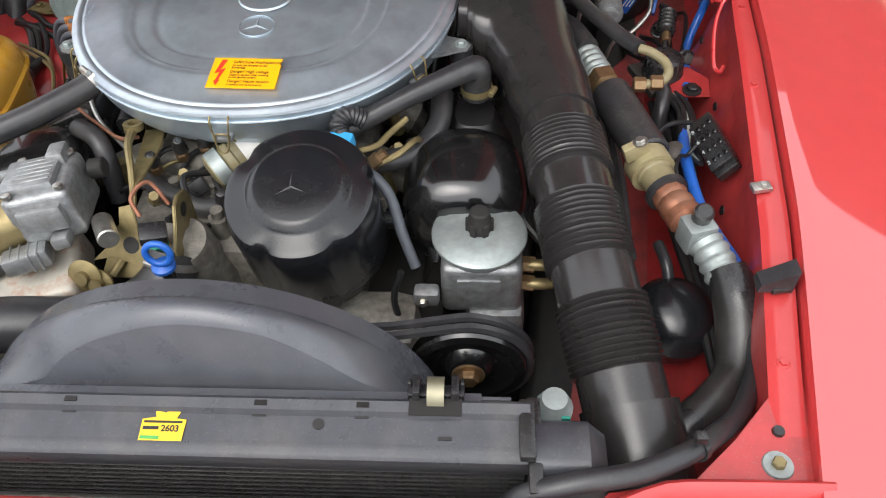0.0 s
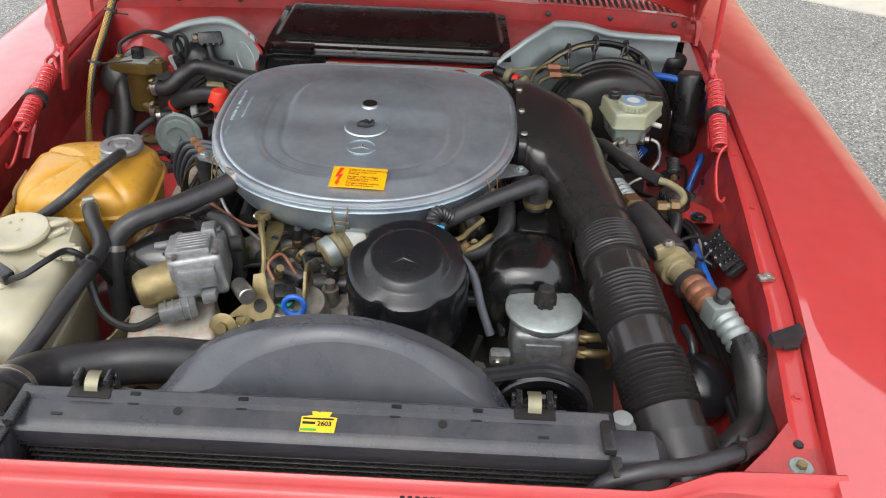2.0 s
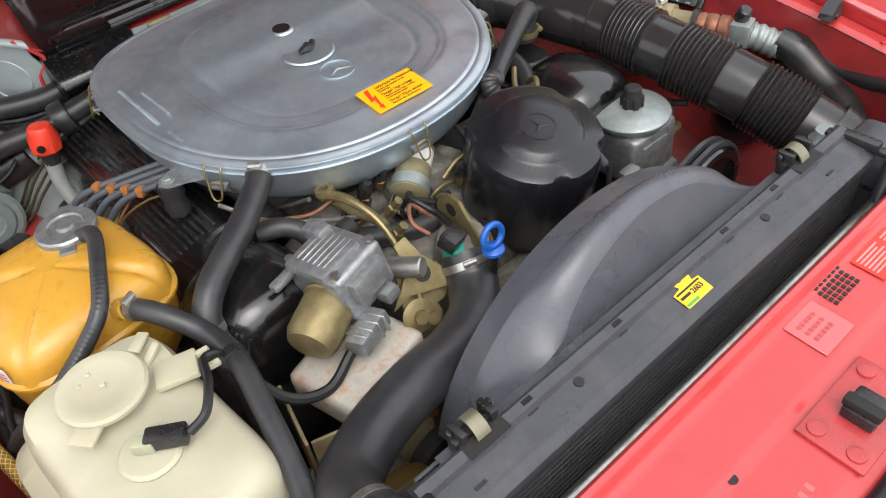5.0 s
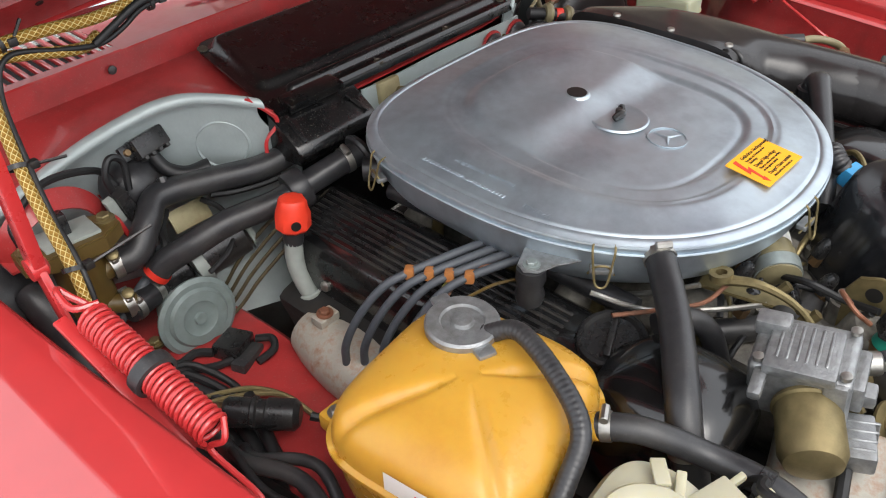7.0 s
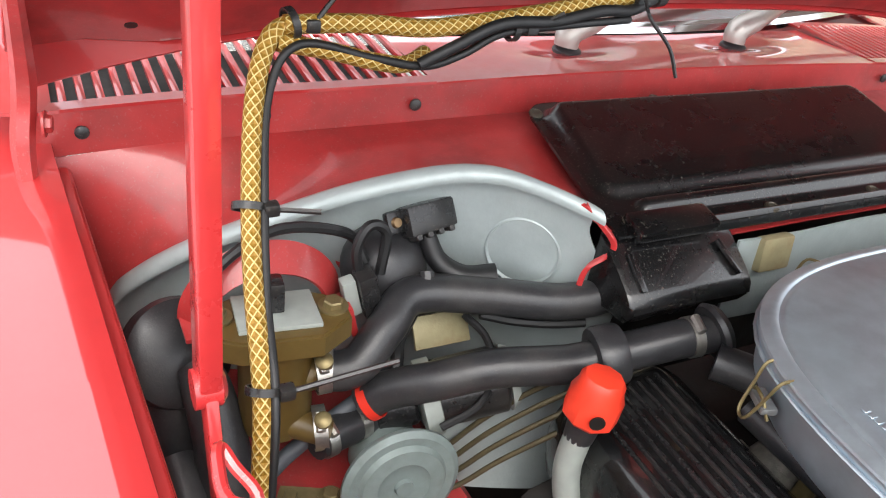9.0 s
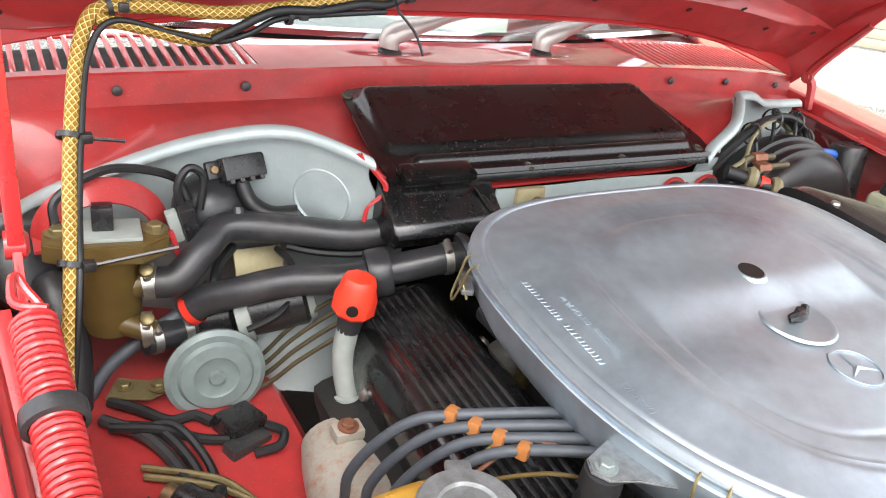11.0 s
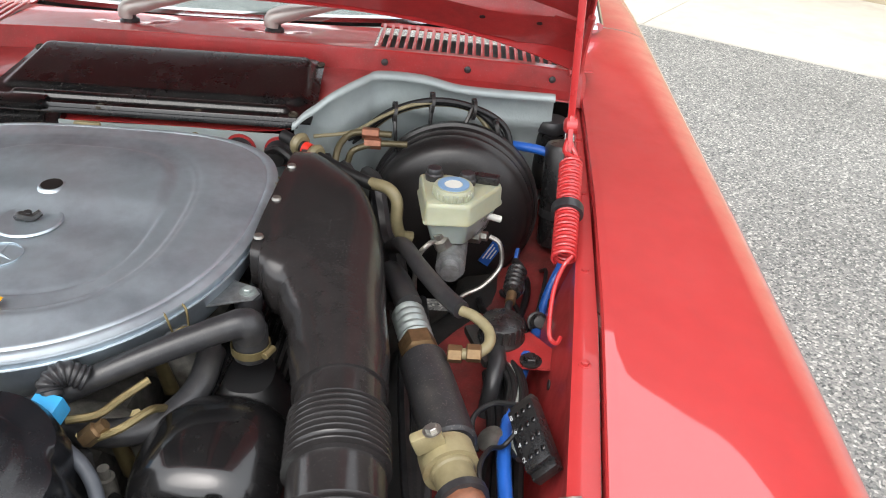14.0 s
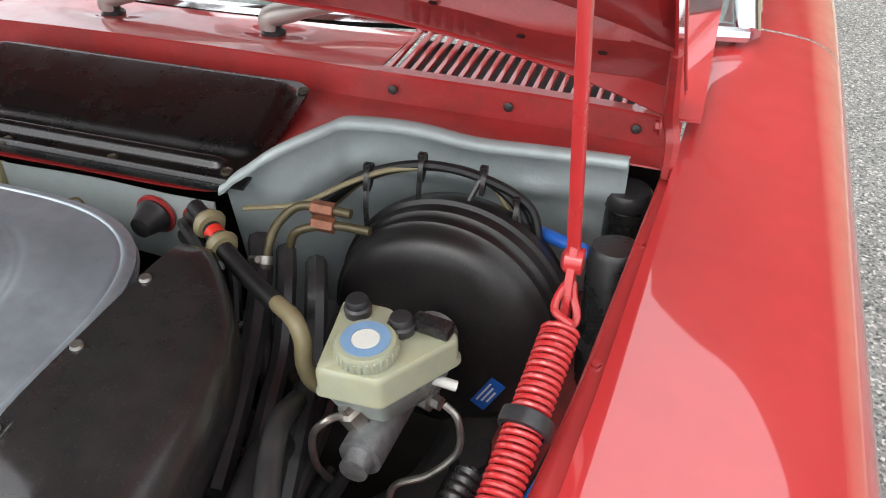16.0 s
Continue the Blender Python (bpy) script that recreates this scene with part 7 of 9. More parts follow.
part("mark", block((0.008, 0.003, 0.012), pose(0.37, 0.468, 0.828), 0.001), TEAL, plug)
for s in (1, -1):
    bump = thing("hood_bumper", (s * 0.585, 0.602, 0.872), "black rubber hood stop on the fender flange", "rubber stop", "hood stops")
    part("base", block((0.02, 0.02, 0.006), pose(s * 0.582, 0.602, 0.868, 0, 0, s * 10), 0.002), BLACK, bump)
    inner = [Vector((s * (0.559 + 0.001 * k), 0.602 + y, z)) for k, (y, z) in enumerate(((-0.010, 0.871), (0.010, 0.871), (0.009, 0.879), (-0.009, 0.879)))]
    outer = [Vector((s * (0.594 + 0.001 * k), 0.607 + y, z)) for k, (y, z) in enumerate(((-0.013, 0.868), (0.013, 0.868), (0.009, 0.894), (-0.009, 0.894)))]
    bm = loft([inner, outer], smooth=False)
    bmesh.ops.recalc_face_normals(bm, faces=bm.faces[:])
    part("block", bm, RUBBER, bump)


# ---- hood struts with springs ----
def strut(s):
    ob = thing("hood_strut", (s * 0.62, 1.2, 0.84), "red hood strut with a coiled tension spring and black rubber band", "hood strut", "hood struts")
    top, bot = (Vector((0.633, 1.244, 0.948)), Vector((0.618, 1.097, 0.889))) if s > 0 else (Vector((-0.606, 1.203, 0.929)), Vector((-0.597, 1.05, 0.89)))
    ax = (bot - top).normalized()
    u = ax.orthogonal().normalized()
    w = ax.cross(u)
    n, L = 28, (bot - top).length
    pts = []
    for k in range(n * 14 + 1):
        a = 2 * math.pi * k / 14
        r = 0.0138
        pts.append(top + ax * (L * k / (n * 14)) + (u * math.cos(a) + w * math.sin(a)) * r)
    part("coil_spring", sweep(pts, 0.0023, 7, 1), RED_SPR, ob)
    mid = top.lerp(bot, 0.52)
    part("rubber_band", turned([(0.0167, -0.007), (0.0205, -0.006), (0.021, 0.0), (0.0205, 0.006), (0.0167, 0.007)], facing(mid, ax), 28), RUBBER, ob)
    part("top_hook", sweep([top + ax * 0.004 + u * 0.014, top - ax * 0.012 + w * 0.01, top - ax * 0.03, top - ax * 0.04 - w * 0.006, top - ax * 0.03 - w * 0.012, top - ax * 0.01 - w * 0.012, top - u * 0.014], 0.0034, 8, 5), RED_SPR, ob)
    part("lower_rod", sweep([bot - u * 0.0138, bot + ax * 0.012, (s * 0.604, 1.05, 0.872), (s * 0.598, 1.0, 0.85), (s * 0.606, 0.992, 0.842), (s * 0.612, 1.0, 0.845)], 0.0028, 8, 6), RED_SPR, ob)
    # hinged flat bar that runs up to the raised hood
    a, b = (Vector((0.631, 1.285, 0.985)), Vector((0.615, 1.287, 1.33))) if s > 0 else (Vector((-0.61, 1.28, 0.946)), Vector((-0.61, 1.272, 1.33)))
    part("upper_bar", block((0.012, 0.02, (b - a).length) if s < 0 else (0.009, 0.01, (b - a).length), facing(a, b - a, 0) @ pose(0, 0, 0), 0.002), RED_SPR, ob)
    c, d = a + Vector((0, -0.03, -0.075)), a
    part("link", block((0.007, 0.02, 0.1), facing(c, d - c), 0.002), RED_SPR, ob)
    c, d = Vector((s * 0.625, 1.225, 0.925)), Vector((s * 0.606, 1.05, 0.828)) if s < 0 else Vector((0.615, 1.13, 0.872))
    part("side_bar", block((0.005, 0.013, (d - c).length), facing(c, d - c, 90), 0.0015), RED_SPR, ob)
    part("pivot", turned([(0, 0), (0.011, 0), (0.011, 0.014), (0.007, 0.017), (0, 0.017)], facing(a + Vector((s * 0.008, 0, 0)), (-s, 0, 0)), 16), RED_SPR, ob)
    return ob


strut(1)
strut(-1)


# ---- black cover on the firewall ----
def fan_cover():
    """A pillow-shaped pressing on a flat flange, a long bead before it, and a sloped end box."""
    ob = thing("blower_cover", (0.008, 1.47, 0.9), "glossy black blower cover bolted to the firewall", "blower cover")

    def inside(x, y, x0, x1, y0, y1, r):
        """Depth inside a rounded rectangle."""
        qx, qy = abs(x - (x0 + x1) / 2) - (x1 - x0) / 2 + r, abs(y - (y0 + y1) / 2) - (y1 - y0) / 2 + r
        return r - math.hypot(max(qx, 0), max(qy, 0)) - min(max(qx, qy), 0)

    def flange_z(y):
        return 0.92 + 0.16 * (y - 1.395)

    def top(u, v):
        y = 1.386 + 0.198 * v
        r = 0.028
        cut = r - math.sqrt(max(0.0, r * r - max(0.0, y - (1.584 - r)) ** 2))
        x0, x1 = -0.25 + 0.012 * ease(1.42, 1.57, y) + cut, 0.258 - 0.008 * ease(1.42, 1.57, y) - cut
        x = x0 + (x1 - x0) * u
        z = flange_z(y)
        d = inside(x, y, x0 + 0.012 - 0.8 * cut, x1 - 0.012 + 0.8 * cut, 1.43, 1.573, 0.022)
        z += 0.015 * ease(-0.001, 0.013, d) * (0.45 + 0.55 * ease(1.42, 1.575, y))
        z += 0.008 * ease(0.0, 0.008, inside(x, y, -0.212, 0.222, 1.405, 1.427, 0.011))
        return Vector((x, y, z))
    part("cover", surface(top, 140, 90, thick=0.003), BLACK_CV, ob)
    for x, y in ((-0.228, 1.402), (-0.064, 1.393), (0.084, 1.395), (0.228, 1.406), (-0.231, 1.565), (-0.07, 1.577), (0.08, 1.577), (0.243, 1.566)):
        part("screw", turned([(0, 0), (0.0075, 0), (0.007, 0.002), (0.005, 0.003), (0.004, 0.002), (0, 0.002)], pose(x, y, flange_z(y) + 0.0005, 9), 16), DARK_BOLT, ob)
    part("front_skirt", block((0.47, 0.005, 0.016), pose(0.003, 1.3855, 0.9085, -20), 0.002), BLACK_CV, ob)
    rings = []
    for x, k in ((-0.259, 0.9), (-0.256, 1.0), (-0.124, 1.0), (-0.121, 0.9)):
        rings.append([Vector((x, 1.375 + (y - 1.375) * k, 0.885 + (z - 0.885) * k)) for y, z in ((1.402, 0.917), (1.382, 0.909), (1.348, 0.887), (1.34, 0.88), (1.338, 0.872), (1.346, 0.858), (1.402, 0.85))])
    box = part("end_box", loft(rings), BLACK_CV, ob)
    for x, lean in ((-0.14, 24), (-0.244, 0)):
        part("box_rib", block((0.006, 0.036, 0.004), pose(x, 1.362, 0.8965, 33, 0, lean), 0.0015), BLACK_CV, box)
    part("rear_step", block((0.09, 0.03, 0.012), pose(-0.19, 1.392, 0.916, 9), 0.004), BLACK_CV, ob)
    return ob


fan_cover()
st = thing("firewall_strip", (0.05, 1.372, 0.8), "silver insulating strip under the blower cover", "insulation strip")
part("strip", surface(lambda u, v: Vector((-0.12 + 0.35 * u, 1.37 - 0.008 * (1 - v) - 0.002 * math.sin(9 * u), 0.82 + 0.085 * v)), 20, 6, thick=0.003), SILVER, st)
for x, y in ((0.155, 0.88), (0.215, 0.88)):
    g = thing("firewall_grommet", (x, 1.36, y), "black rubber grommet in a red ringed hole", "grommet", "grommets")
    part("ring", turned([(0.012, 0), (0.024, 0), (0.024, 0.003), (0.012, 0.003)], facing((x, 1.364, y), (0, -1, 0)), 24), RED_IN, g)
    part("grommet", turned([(0, 0), (0.019, 0), (0.021, 0.006), (0.017, 0.012), (0.012, 0.03), (0, 0.031)], facing((x, 1.363, y), (0, -1, 0)), 24), RUBBER, g)
solo("tan_tab", block((0.04, 0.012, 0.034), pose(-0.075, 1.363, 0.872, -10), 0.003), TAN, "tan metal tab under the blower cover", "tab")

# ---- far corner: pump, filter, horn, relays ----
hose("heater_hose", [(-0.5, 1.412, 0.812), (-0.47, 1.405, 0.815), (-0.44, 1.418, 0.838), (-0.41, 1.435, 0.853), (-0.35, 1.42, 0.852), (-0.28, 1.395, 0.85), (-0.23, 1.39, 0.86), (-0.21, 1.42, 0.875)], 0.0165, RUBBER, "thick black heater hose bent round the pump", group="heater hoses", clamps=((0.05, (-0.3, -0.3, 1)),), sides=18)
hose("heater_hose", [(-0.46, 1.40, 0.775), (-0.445, 1.395, 0.79), (-0.41, 1.375, 0.81), (-0.366, 1.36, 0.825), (-0.31, 1.34, 0.832), (-0.27, 1.33, 0.842), (-0.22, 1.318, 0.855), (-0.19, 1.312, 0.86)], 0.0165, RUBBER, "thick black heater hose through a rubber ring", group="heater hoses", clamps=((0.93, (0, -0.3, 1)),), sides=18)
ring = solo("hose_grommet", turned([(0.0165, -0.013), (0.025, -0.012), (0.0265, -0.008), (0.0265, 0.008), (0.025, 0.012), (0.0165, 0.013)], facing((-0.278, 1.332, 0.84), (0.9, -0.2, 0.2)), 28), RUBBER, "thick black rubber ring round a heater hose", "rubber ring")
solo("red_band", turned([(0.0168, -0.004), (0.0172, -0.004), (0.0172, 0.004), (0.0168, 0.004)], facing((-0.455, 1.398, 0.78), (0.7, -0.3, 0.7)), 20), LABEL_R, "red paint band on a heater hose", "paint band")
solo("hose_coupling", turned([(0, 0), (0.024, 0), (0.026, 0.004), (0.022, 0.01), (0, 0.011)], facing((-0.19, 1.312, 0.86), (0.9, -0.1, 0.3)), 24), RUBBER, "grey toothed coupling at a hose end", "coupling")
hose("bypass_hose", [(-0.2, 1.29, 0.85), (-0.17, 1.25, 0.85), (-0.16, 1.22, 0.84), (-0.16, 1.18, 0.82)], 0.016, RUBBER, "black hose behind the air cleaner with a tan clamp", clamps=((0.4, (-0.5, -0.3, 1)),), sides=16)

flt = thing("heater_valve", (-0.53, 1.42, 0.74), "olive translucent heater valve with hex bolts and a grey plate", "valve")
M = pose(-0.53, 1.425, 0.845, -6, 0, -6)
part("flange", plate([(-0.058, -0.02), (-0.03, -0.036), (0.03, -0.036), (0.056, -0.014), (0.056, 0.014), (0.03, 0.03), (-0.03, 0.03), (-0.058, 0.014)], 0.02, M, 0.002), OLIVE, flt)
part("plate", block((0.062, 0.05, 0.004), M @ pose(0, 0, 0.02), 0.001), GREY_PL, flt)
part("body", turned([(0, 0), (0.026, 0), (0.029, 0.01), (0.029, 0.075), (0.034, 0.085), (0, 0.085)], M @ pose(0, 0, -0.085), 28), OLIVE, flt)
part("plug", block((0.02, 0.02, 0.026), M @ pose(-0.004, 0.004, 0.022), 0.003), BLACK, flt)
for x in (-0.044, 0.044):
    bolt(M @ Vector((x, 0, 0.021)), (0, 0, 1), 0.008, flt, GOLD)
part("outlet", sweep([(-0.515, 1.412, 0.81), (-0.495, 1.412, 0.812)], 0.014, 16, 3), OLIVE, flt)
part("outlet", sweep([(-0.525, 1.40, 0.775), (-0.495, 1.388, 0.765)], 0.012, 16, 3), OLIVE, flt)
arch = thing("pump_bracket", (-0.53, 1.46, 0.84), "red painted arched bracket behind the heater valve", "bracket")
part("arch", surface(lambda u, v: Vector((-0.53 + 0.066 * math.cos(math.pi * u) * (1 - 0.25 * v), 1.465 - 0.02 * v, 0.845 + 0.062 * math.sin(math.pi * u) * (1 - 0.3 * v))), 30, 6, thick=0.003), RED_IN, arch)
part("foot", block((0.13, 0.03, 0.004), pose(-0.53, 1.45, 0.843), 0.001), RED_IN, arch)
wp = thing("water_pump", (-0.4, 1.4, 0.74), "black electric water pump with a pale clamp ring", "pump")
part("motor", rod((-0.405, 1.402, 0.765), (-0.335, 1.385, 0.785), 0.03, 28), BLACK, wp)
part("clamp_ring", turned([(0.03, -0.008), (0.034, -0.007), (0.034, 0.007), (0.03, 0.008)], facing((-0.4, 1.4, 0.766), (0.95, -0.2, 0.27)), 30), GREY_PL, wp)
part("head", rod((-0.445, 1.412, 0.754), (-0.41, 1.403, 0.764), 0.022, 20), BLACK, wp)
part("end_cap", turned([(0, 0), (0.03, 0), (0.026, 0.008), (0, 0.009)], facing((-0.335, 1.385, 0.785), (0.95, -0.2, 0.27)), 24), GREY_PL, wp)
part("spigot", sweep([(-0.44, 1.41, 0.756), (-0.465, 1.402, 0.752), (-0.505, 1.39, 0.755)], 0.0155, 16), RUBBER, wp)
for p in ((-0.462, 1.404, 0.753), (-0.495, 1.393, 0.754)):
    clamp(p, (1, 0.25, 0), 0.0158, wp, screw=(0, -0.4, 1))
for k in range(3):
    part("terminal", block((0.012, 0.007, 0.012), pose(-0.44 + 0.013 * k, 1.395 - 0.003 * k, 0.782 + 0.003 * k), 0.002), BLACK, wp)
horn = thing("horn", (-0.442, 1.35, 0.69), "round grey painted horn disc with concentric rings", "horn")
M = facing((-0.442, 1.352, 0.727), (-0.06, -0.98, 0.16)) @ Matrix.Scale(1.06, 4)
part("disc", turned([(0, -0.012), (0.034, -0.012), (0.046, -0.004), (0.049, 0), (0.049, 0.003), (0.044, 0.006), (0.037, 0.005), (0.034, 0.009), (0.022, 0.0095), (0.02, 0.008), (0.008, 0.008), (0.007, 0.0115), (0.003, 0.012), (0, 0.0105)], M, 48), HORN, horn)
part("back", turned([(0, 0), (0.03, 0), (0.026, 0.03), (0, 0.031)], M @ pose(0, 0, -0.042), 30), HORN, horn)
part("bracket", block((0.02, 0.004, 0.09), pose(-0.44, 1.385, 0.66, -10), 0.001), STEEL, horn)
rel = thing("relay", (-0.43, 1.305, 0.675), "small black plug-in relay on the inner fender", "relay")
part("body", block((0.044, 0.036, 0.024), pose(-0.43, 1.305, 0.682, 0, 8, 25), 0.004), BLACK, rel)
part("socket", block((0.05, 0.02, 0.014), pose(-0.428, 1.28, 0.682, 0, 8, 25), 0.003), BLACK_MT, rel)
bulb = thing("vacuum_bulb", (-0.42, 1.49, 0.83), "black round vacuum bulb on the heat shield", "vacuum bulb")
part("bulb", turned([(0, 0), (0.022, 0.002), (0.034, 0.013), (0.039, 0.028), (0.037, 0.036), (0.033, 0.045), (0.022, 0.055), (0.01, 0.06), (0, 0.061)], facing((-0.416, 1.5, 0.84), (-0.1, -0.6, 0.45)), 28), RUBBER, bulb)
part("backing", turned([(0, 0), (0.044, 0), (0.045, 0.003), (0, 0.003)], facing((-0.41, 1.512, 0.86), (-0.1, -0.9, 0.25)), 28), RED_IN, bulb)
cn = thing("wiring_connector", (-0.39, 1.478, 0.89), "black multi-pin connector on the heat shield with brass screws", "connector")
M = pose(-0.388, 1.484, 0.898, 60, 0, 14)
part("body", block((0.05, 0.026, 0.02), M, 0.003), BLACK, cn)
for s in (-1, 1):
    part("ear", block((0.018, 0.02, 0.008), M @ pose(s * 0.03, 0.002, 0), 0.003), BLACK, cn)
    part("screw", turned([(0, 0), (0.005, 0), (0.004, 0.003), (0, 0.003)], M @ pose(s * 0.031, 0.002, 0.008), 12), BRASS, cn)
for k in range(4):
    part("slot_rib", block((0.006, 0.006, 0.014), M @ pose(-0.018 + 0.012 * k, -0.014, 0.006), 0.001, 1), BLACK, cn)
solo("loom_tail", sweep([(-0.388, 1.468, 0.89), (-0.38, 1.455, 0.87), (-0.362, 1.44, 0.86), (-0.335, 1.432, 0.86)], [0.008, 0.009, 0.011, 0.013], 10), WIRE, "black taped wiring tail under a connector", "wiring")
can3 = thing("drain_bellows", (-0.61, 1.53, 0.66), "large black rubber bellows in the far corner", "bellows")
part("bellows", turned([(0, -0.03), (0.03, -0.03), (0.038, -0.024), (0.034, -0.017), (0.043, -0.01), (0.039, -0.002), (0.046, 0.005), (0.044, 0.014), (0.034, 0.022), (0, 0.024)], facing((-0.597, 1.478, 0.80), (0.25, -0.8, 0.55)), 36), RUBBER, can3)
part("tail", sweep([(-0.6, 1.49, 0.79), (-0.603, 1.47, 0.745), (-0.601, 1.441, 0.70)], [0.03, 0.03, 0.024], 20, 8), RUBBER, can3)
hose("corner_hose", [(-0.585, 1.455, 0.80), (-0.58, 1.435, 0.79), (-0.575, 1.405, 0.745), (-0.58, 1.36, 0.68), (-0.585, 1.3, 0.62)], [0.016, 0.02, 0.022, 0.02, 0.02], RUBBER, "thick dusty black hose down the far corner", sides=18)
hose("corner_hose_thin", [(-0.61, 1.42, 0.74), (-0.605, 1.38, 0.72), (-0.598, 1.3, 0.66), (-0.59, 1.2, 0.62)], 0.016, RUBBER, "thin dusty black hose down the far corner", sides=14)
hose("grey_cable", [(-0.43, 1.425, 0.79), (-0.446, 1.412, 0.78), (-0.499, 1.405, 0.75), (-0.543, 1.395, 0.72), (-0.575, 1.37, 0.68)], 0.007, LEAD, "grey cable sleeve across the pump corner", "cable", sides=12)
solo("ground_wire", sweep([(-0.575, 1.44, 0.87), (-0.57, 1.45, 0.895), (-0.52, 1.465, 0.915), (-0.46, 1.47, 0.9), (-0.445, 1.462, 0.875)], 0.0045, 8), WIRE, "black wire looped over the red bracket", "wire")
solo("loop_wire", sweep([(-0.452, 1.45, 0.865), (-0.458, 1.452, 0.895), (-0.447, 1.455, 0.915), (-0.432, 1.455, 0.905), (-0.436, 1.45, 0.87)], 0.0045, 8), WIRE, "black wire loop above the pump", "wire")
rl = thing("pump_relay", (-0.445, 1.44, 0.84), "black and grey inline relay with a red clip", "relay")
part("body", block((0.016, 0.02, 0.045), pose(-0.442, 1.443, 0.835, 0, -15, 0), 0.003), BLACK, rl)
part("clip", block((0.012, 0.012, 0.036), pose(-0.458, 1.445, 0.838, 0, -15, 0), 0.002), GREY_PL, rl)
part("red_clip", block((0.006, 0.014, 0.03), pose(-0.461, 1.436, 0.825, 0, -15, 0), 0.001), RED_SPR, rl)
for k in range(4):
    e = 0.011 * k
    hose("brake_line", [(-0.262 - 0.2 * e, 1.335 - 0.8 * e, 0.83 - 0.5 * e), (-0.3, 1.345 - e, 0.812 - 0.6 * e), (-0.328, 1.356 - e, 0.79 - 0.7 * e), (-0.358, 1.37 - e, 0.755 - 0.6 * e), (-0.381, 1.38 - e, 0.72 - 0.4 * e), (-0.41, 1.385 - e, 0.69), (-0.46, 1.37 - e, 0.675), (-0.52, 1.34 - e, 0.67)], 0.0025, LINE, "thin olive metal brake line on the inner fender", "brake line", "brake lines", sides=8)
solo("shield_foot", surface(lambda u, v: Vector((-0.40 + 0.145 * u + 0.012 * v - 0.02 * u * v, 1.43 - 0.05 * v - 0.03 * u - 0.012 * math.sin(math.pi * u), 0.782 - 0.11 * v + 0.01 * math.sin(math.pi * u) - 0.02 * ease(0.6, 1, v) * u)), 16, 20, thick=0.003), SILVER, "silver insulating sheet running down to the frame", "heat shield")

rc = thing("red_plug_cap", (-0.322, 1.285, 0.76), "red rubber cap on a grey bent cable", "cap")
M = facing((-0.325, 1.287, 0.827), (0.12, 0.02, 1), 20)
part("cap", turned([(0, 0), (0.0185, 0), (0.022, 0.004), (0.022, 0.022), (0.0185, 0.031), (0.018, 0.037), (0.0155, 0.041), (0.008, 0.0425), (0, 0.0425)], M, 9), RED_CAP, rc)
part("hole", turned([(0, 0), (0.006, 0), (0.006, 0.0015), (0, 0.0015)], facing((-0.335, 1.267, 0.844), (-0.4, -0.9, 0.05)), 14), INK_HOLE, rc)
part("boot", turned([(0, 0), (0.012, 0), (0.014, 0.02), (0, 0.021)], facing((-0.327, 1.288, 0.806), (0.12, 0.02, 1)), 16), RUBBER, rc)
part("stem", sweep([(-0.327, 1.288, 0.812), (-0.33, 1.286, 0.775), (-0.327, 1.275, 0.74), (-0.315, 1.26, 0.70), (-0.31, 1.255, 0.65)], 0.0115, 14), GREY_PL, rc)
part("stem_ring", turned([(0.0115, -0.004), (0.0155, -0.003), (0.0155, 0.003), (0.0115, 0.004)], facing((-0.325, 1.271, 0.732), (0.1, -0.3, -1)), 18), GREY_PL, rc)

ex = thing("exhaust_shield", (-0.36, 1.2, 0.62), "pale rust-speckled exhaust heat shield", "heat shield")
rings = []
for k in range(9):
    t = k / 8
    c = Vector((-0.352, 1.25 - 0.2 * t, 0.70 - 0.012 * t))
    r = 0.045 * math.sin(math.pi * min(1, 0.12 + t * 0.8)) ** 0.5 + 0.004
    rings.append([c + Vector((r * math.cos(a) * 0.95, 0.0, r * math.sin(a) * 0.9)) for a in [2 * math.pi * j / 24 for j in range(24)]])
part("shell", loft(rings), EXHAUST, ex)
part("tab", block((0.03, 0.02, 0.012), pose(-0.35, 1.215, 0.735), 0.003), EXHAUST, ex)
bolt((-0.35, 1.215, 0.747), (0, 0, 1), 0.007, ex, COPPER)
M = pose(-0.35, 1.065, 0.727, 8, -14, 12)
part("flange", plate([(-0.05, -0.045), (0.035, -0.05), (0.05, -0.02), (0.045, 0.03), (0.01, 0.05), (-0.04, 0.04)], 0.005, M, 0.002), CAST_DIRTY, ex)
part("flange_hole", turned([(0, 0), (0.007, 0), (0.007, 0.0012), (0, 0.0012)], M @ pose(-0.022, 0.008, 0.005), 16), INK_HOLE, ex)
bolt(M @ Vector((0.008, -0.004, 0.005)), (-0.2, 0.1, 1), 0.007, ex, GOLD)
part("manifold", sweep([(-0.345, 1.1, 0.69), (-0.35, 1.04, 0.685), (-0.345, 0.97, 0.67), (-0.335, 0.9, 0.64)], [0.036, 0.034, 0.03, 0.03], 18), CAST_DIRTY, ex)

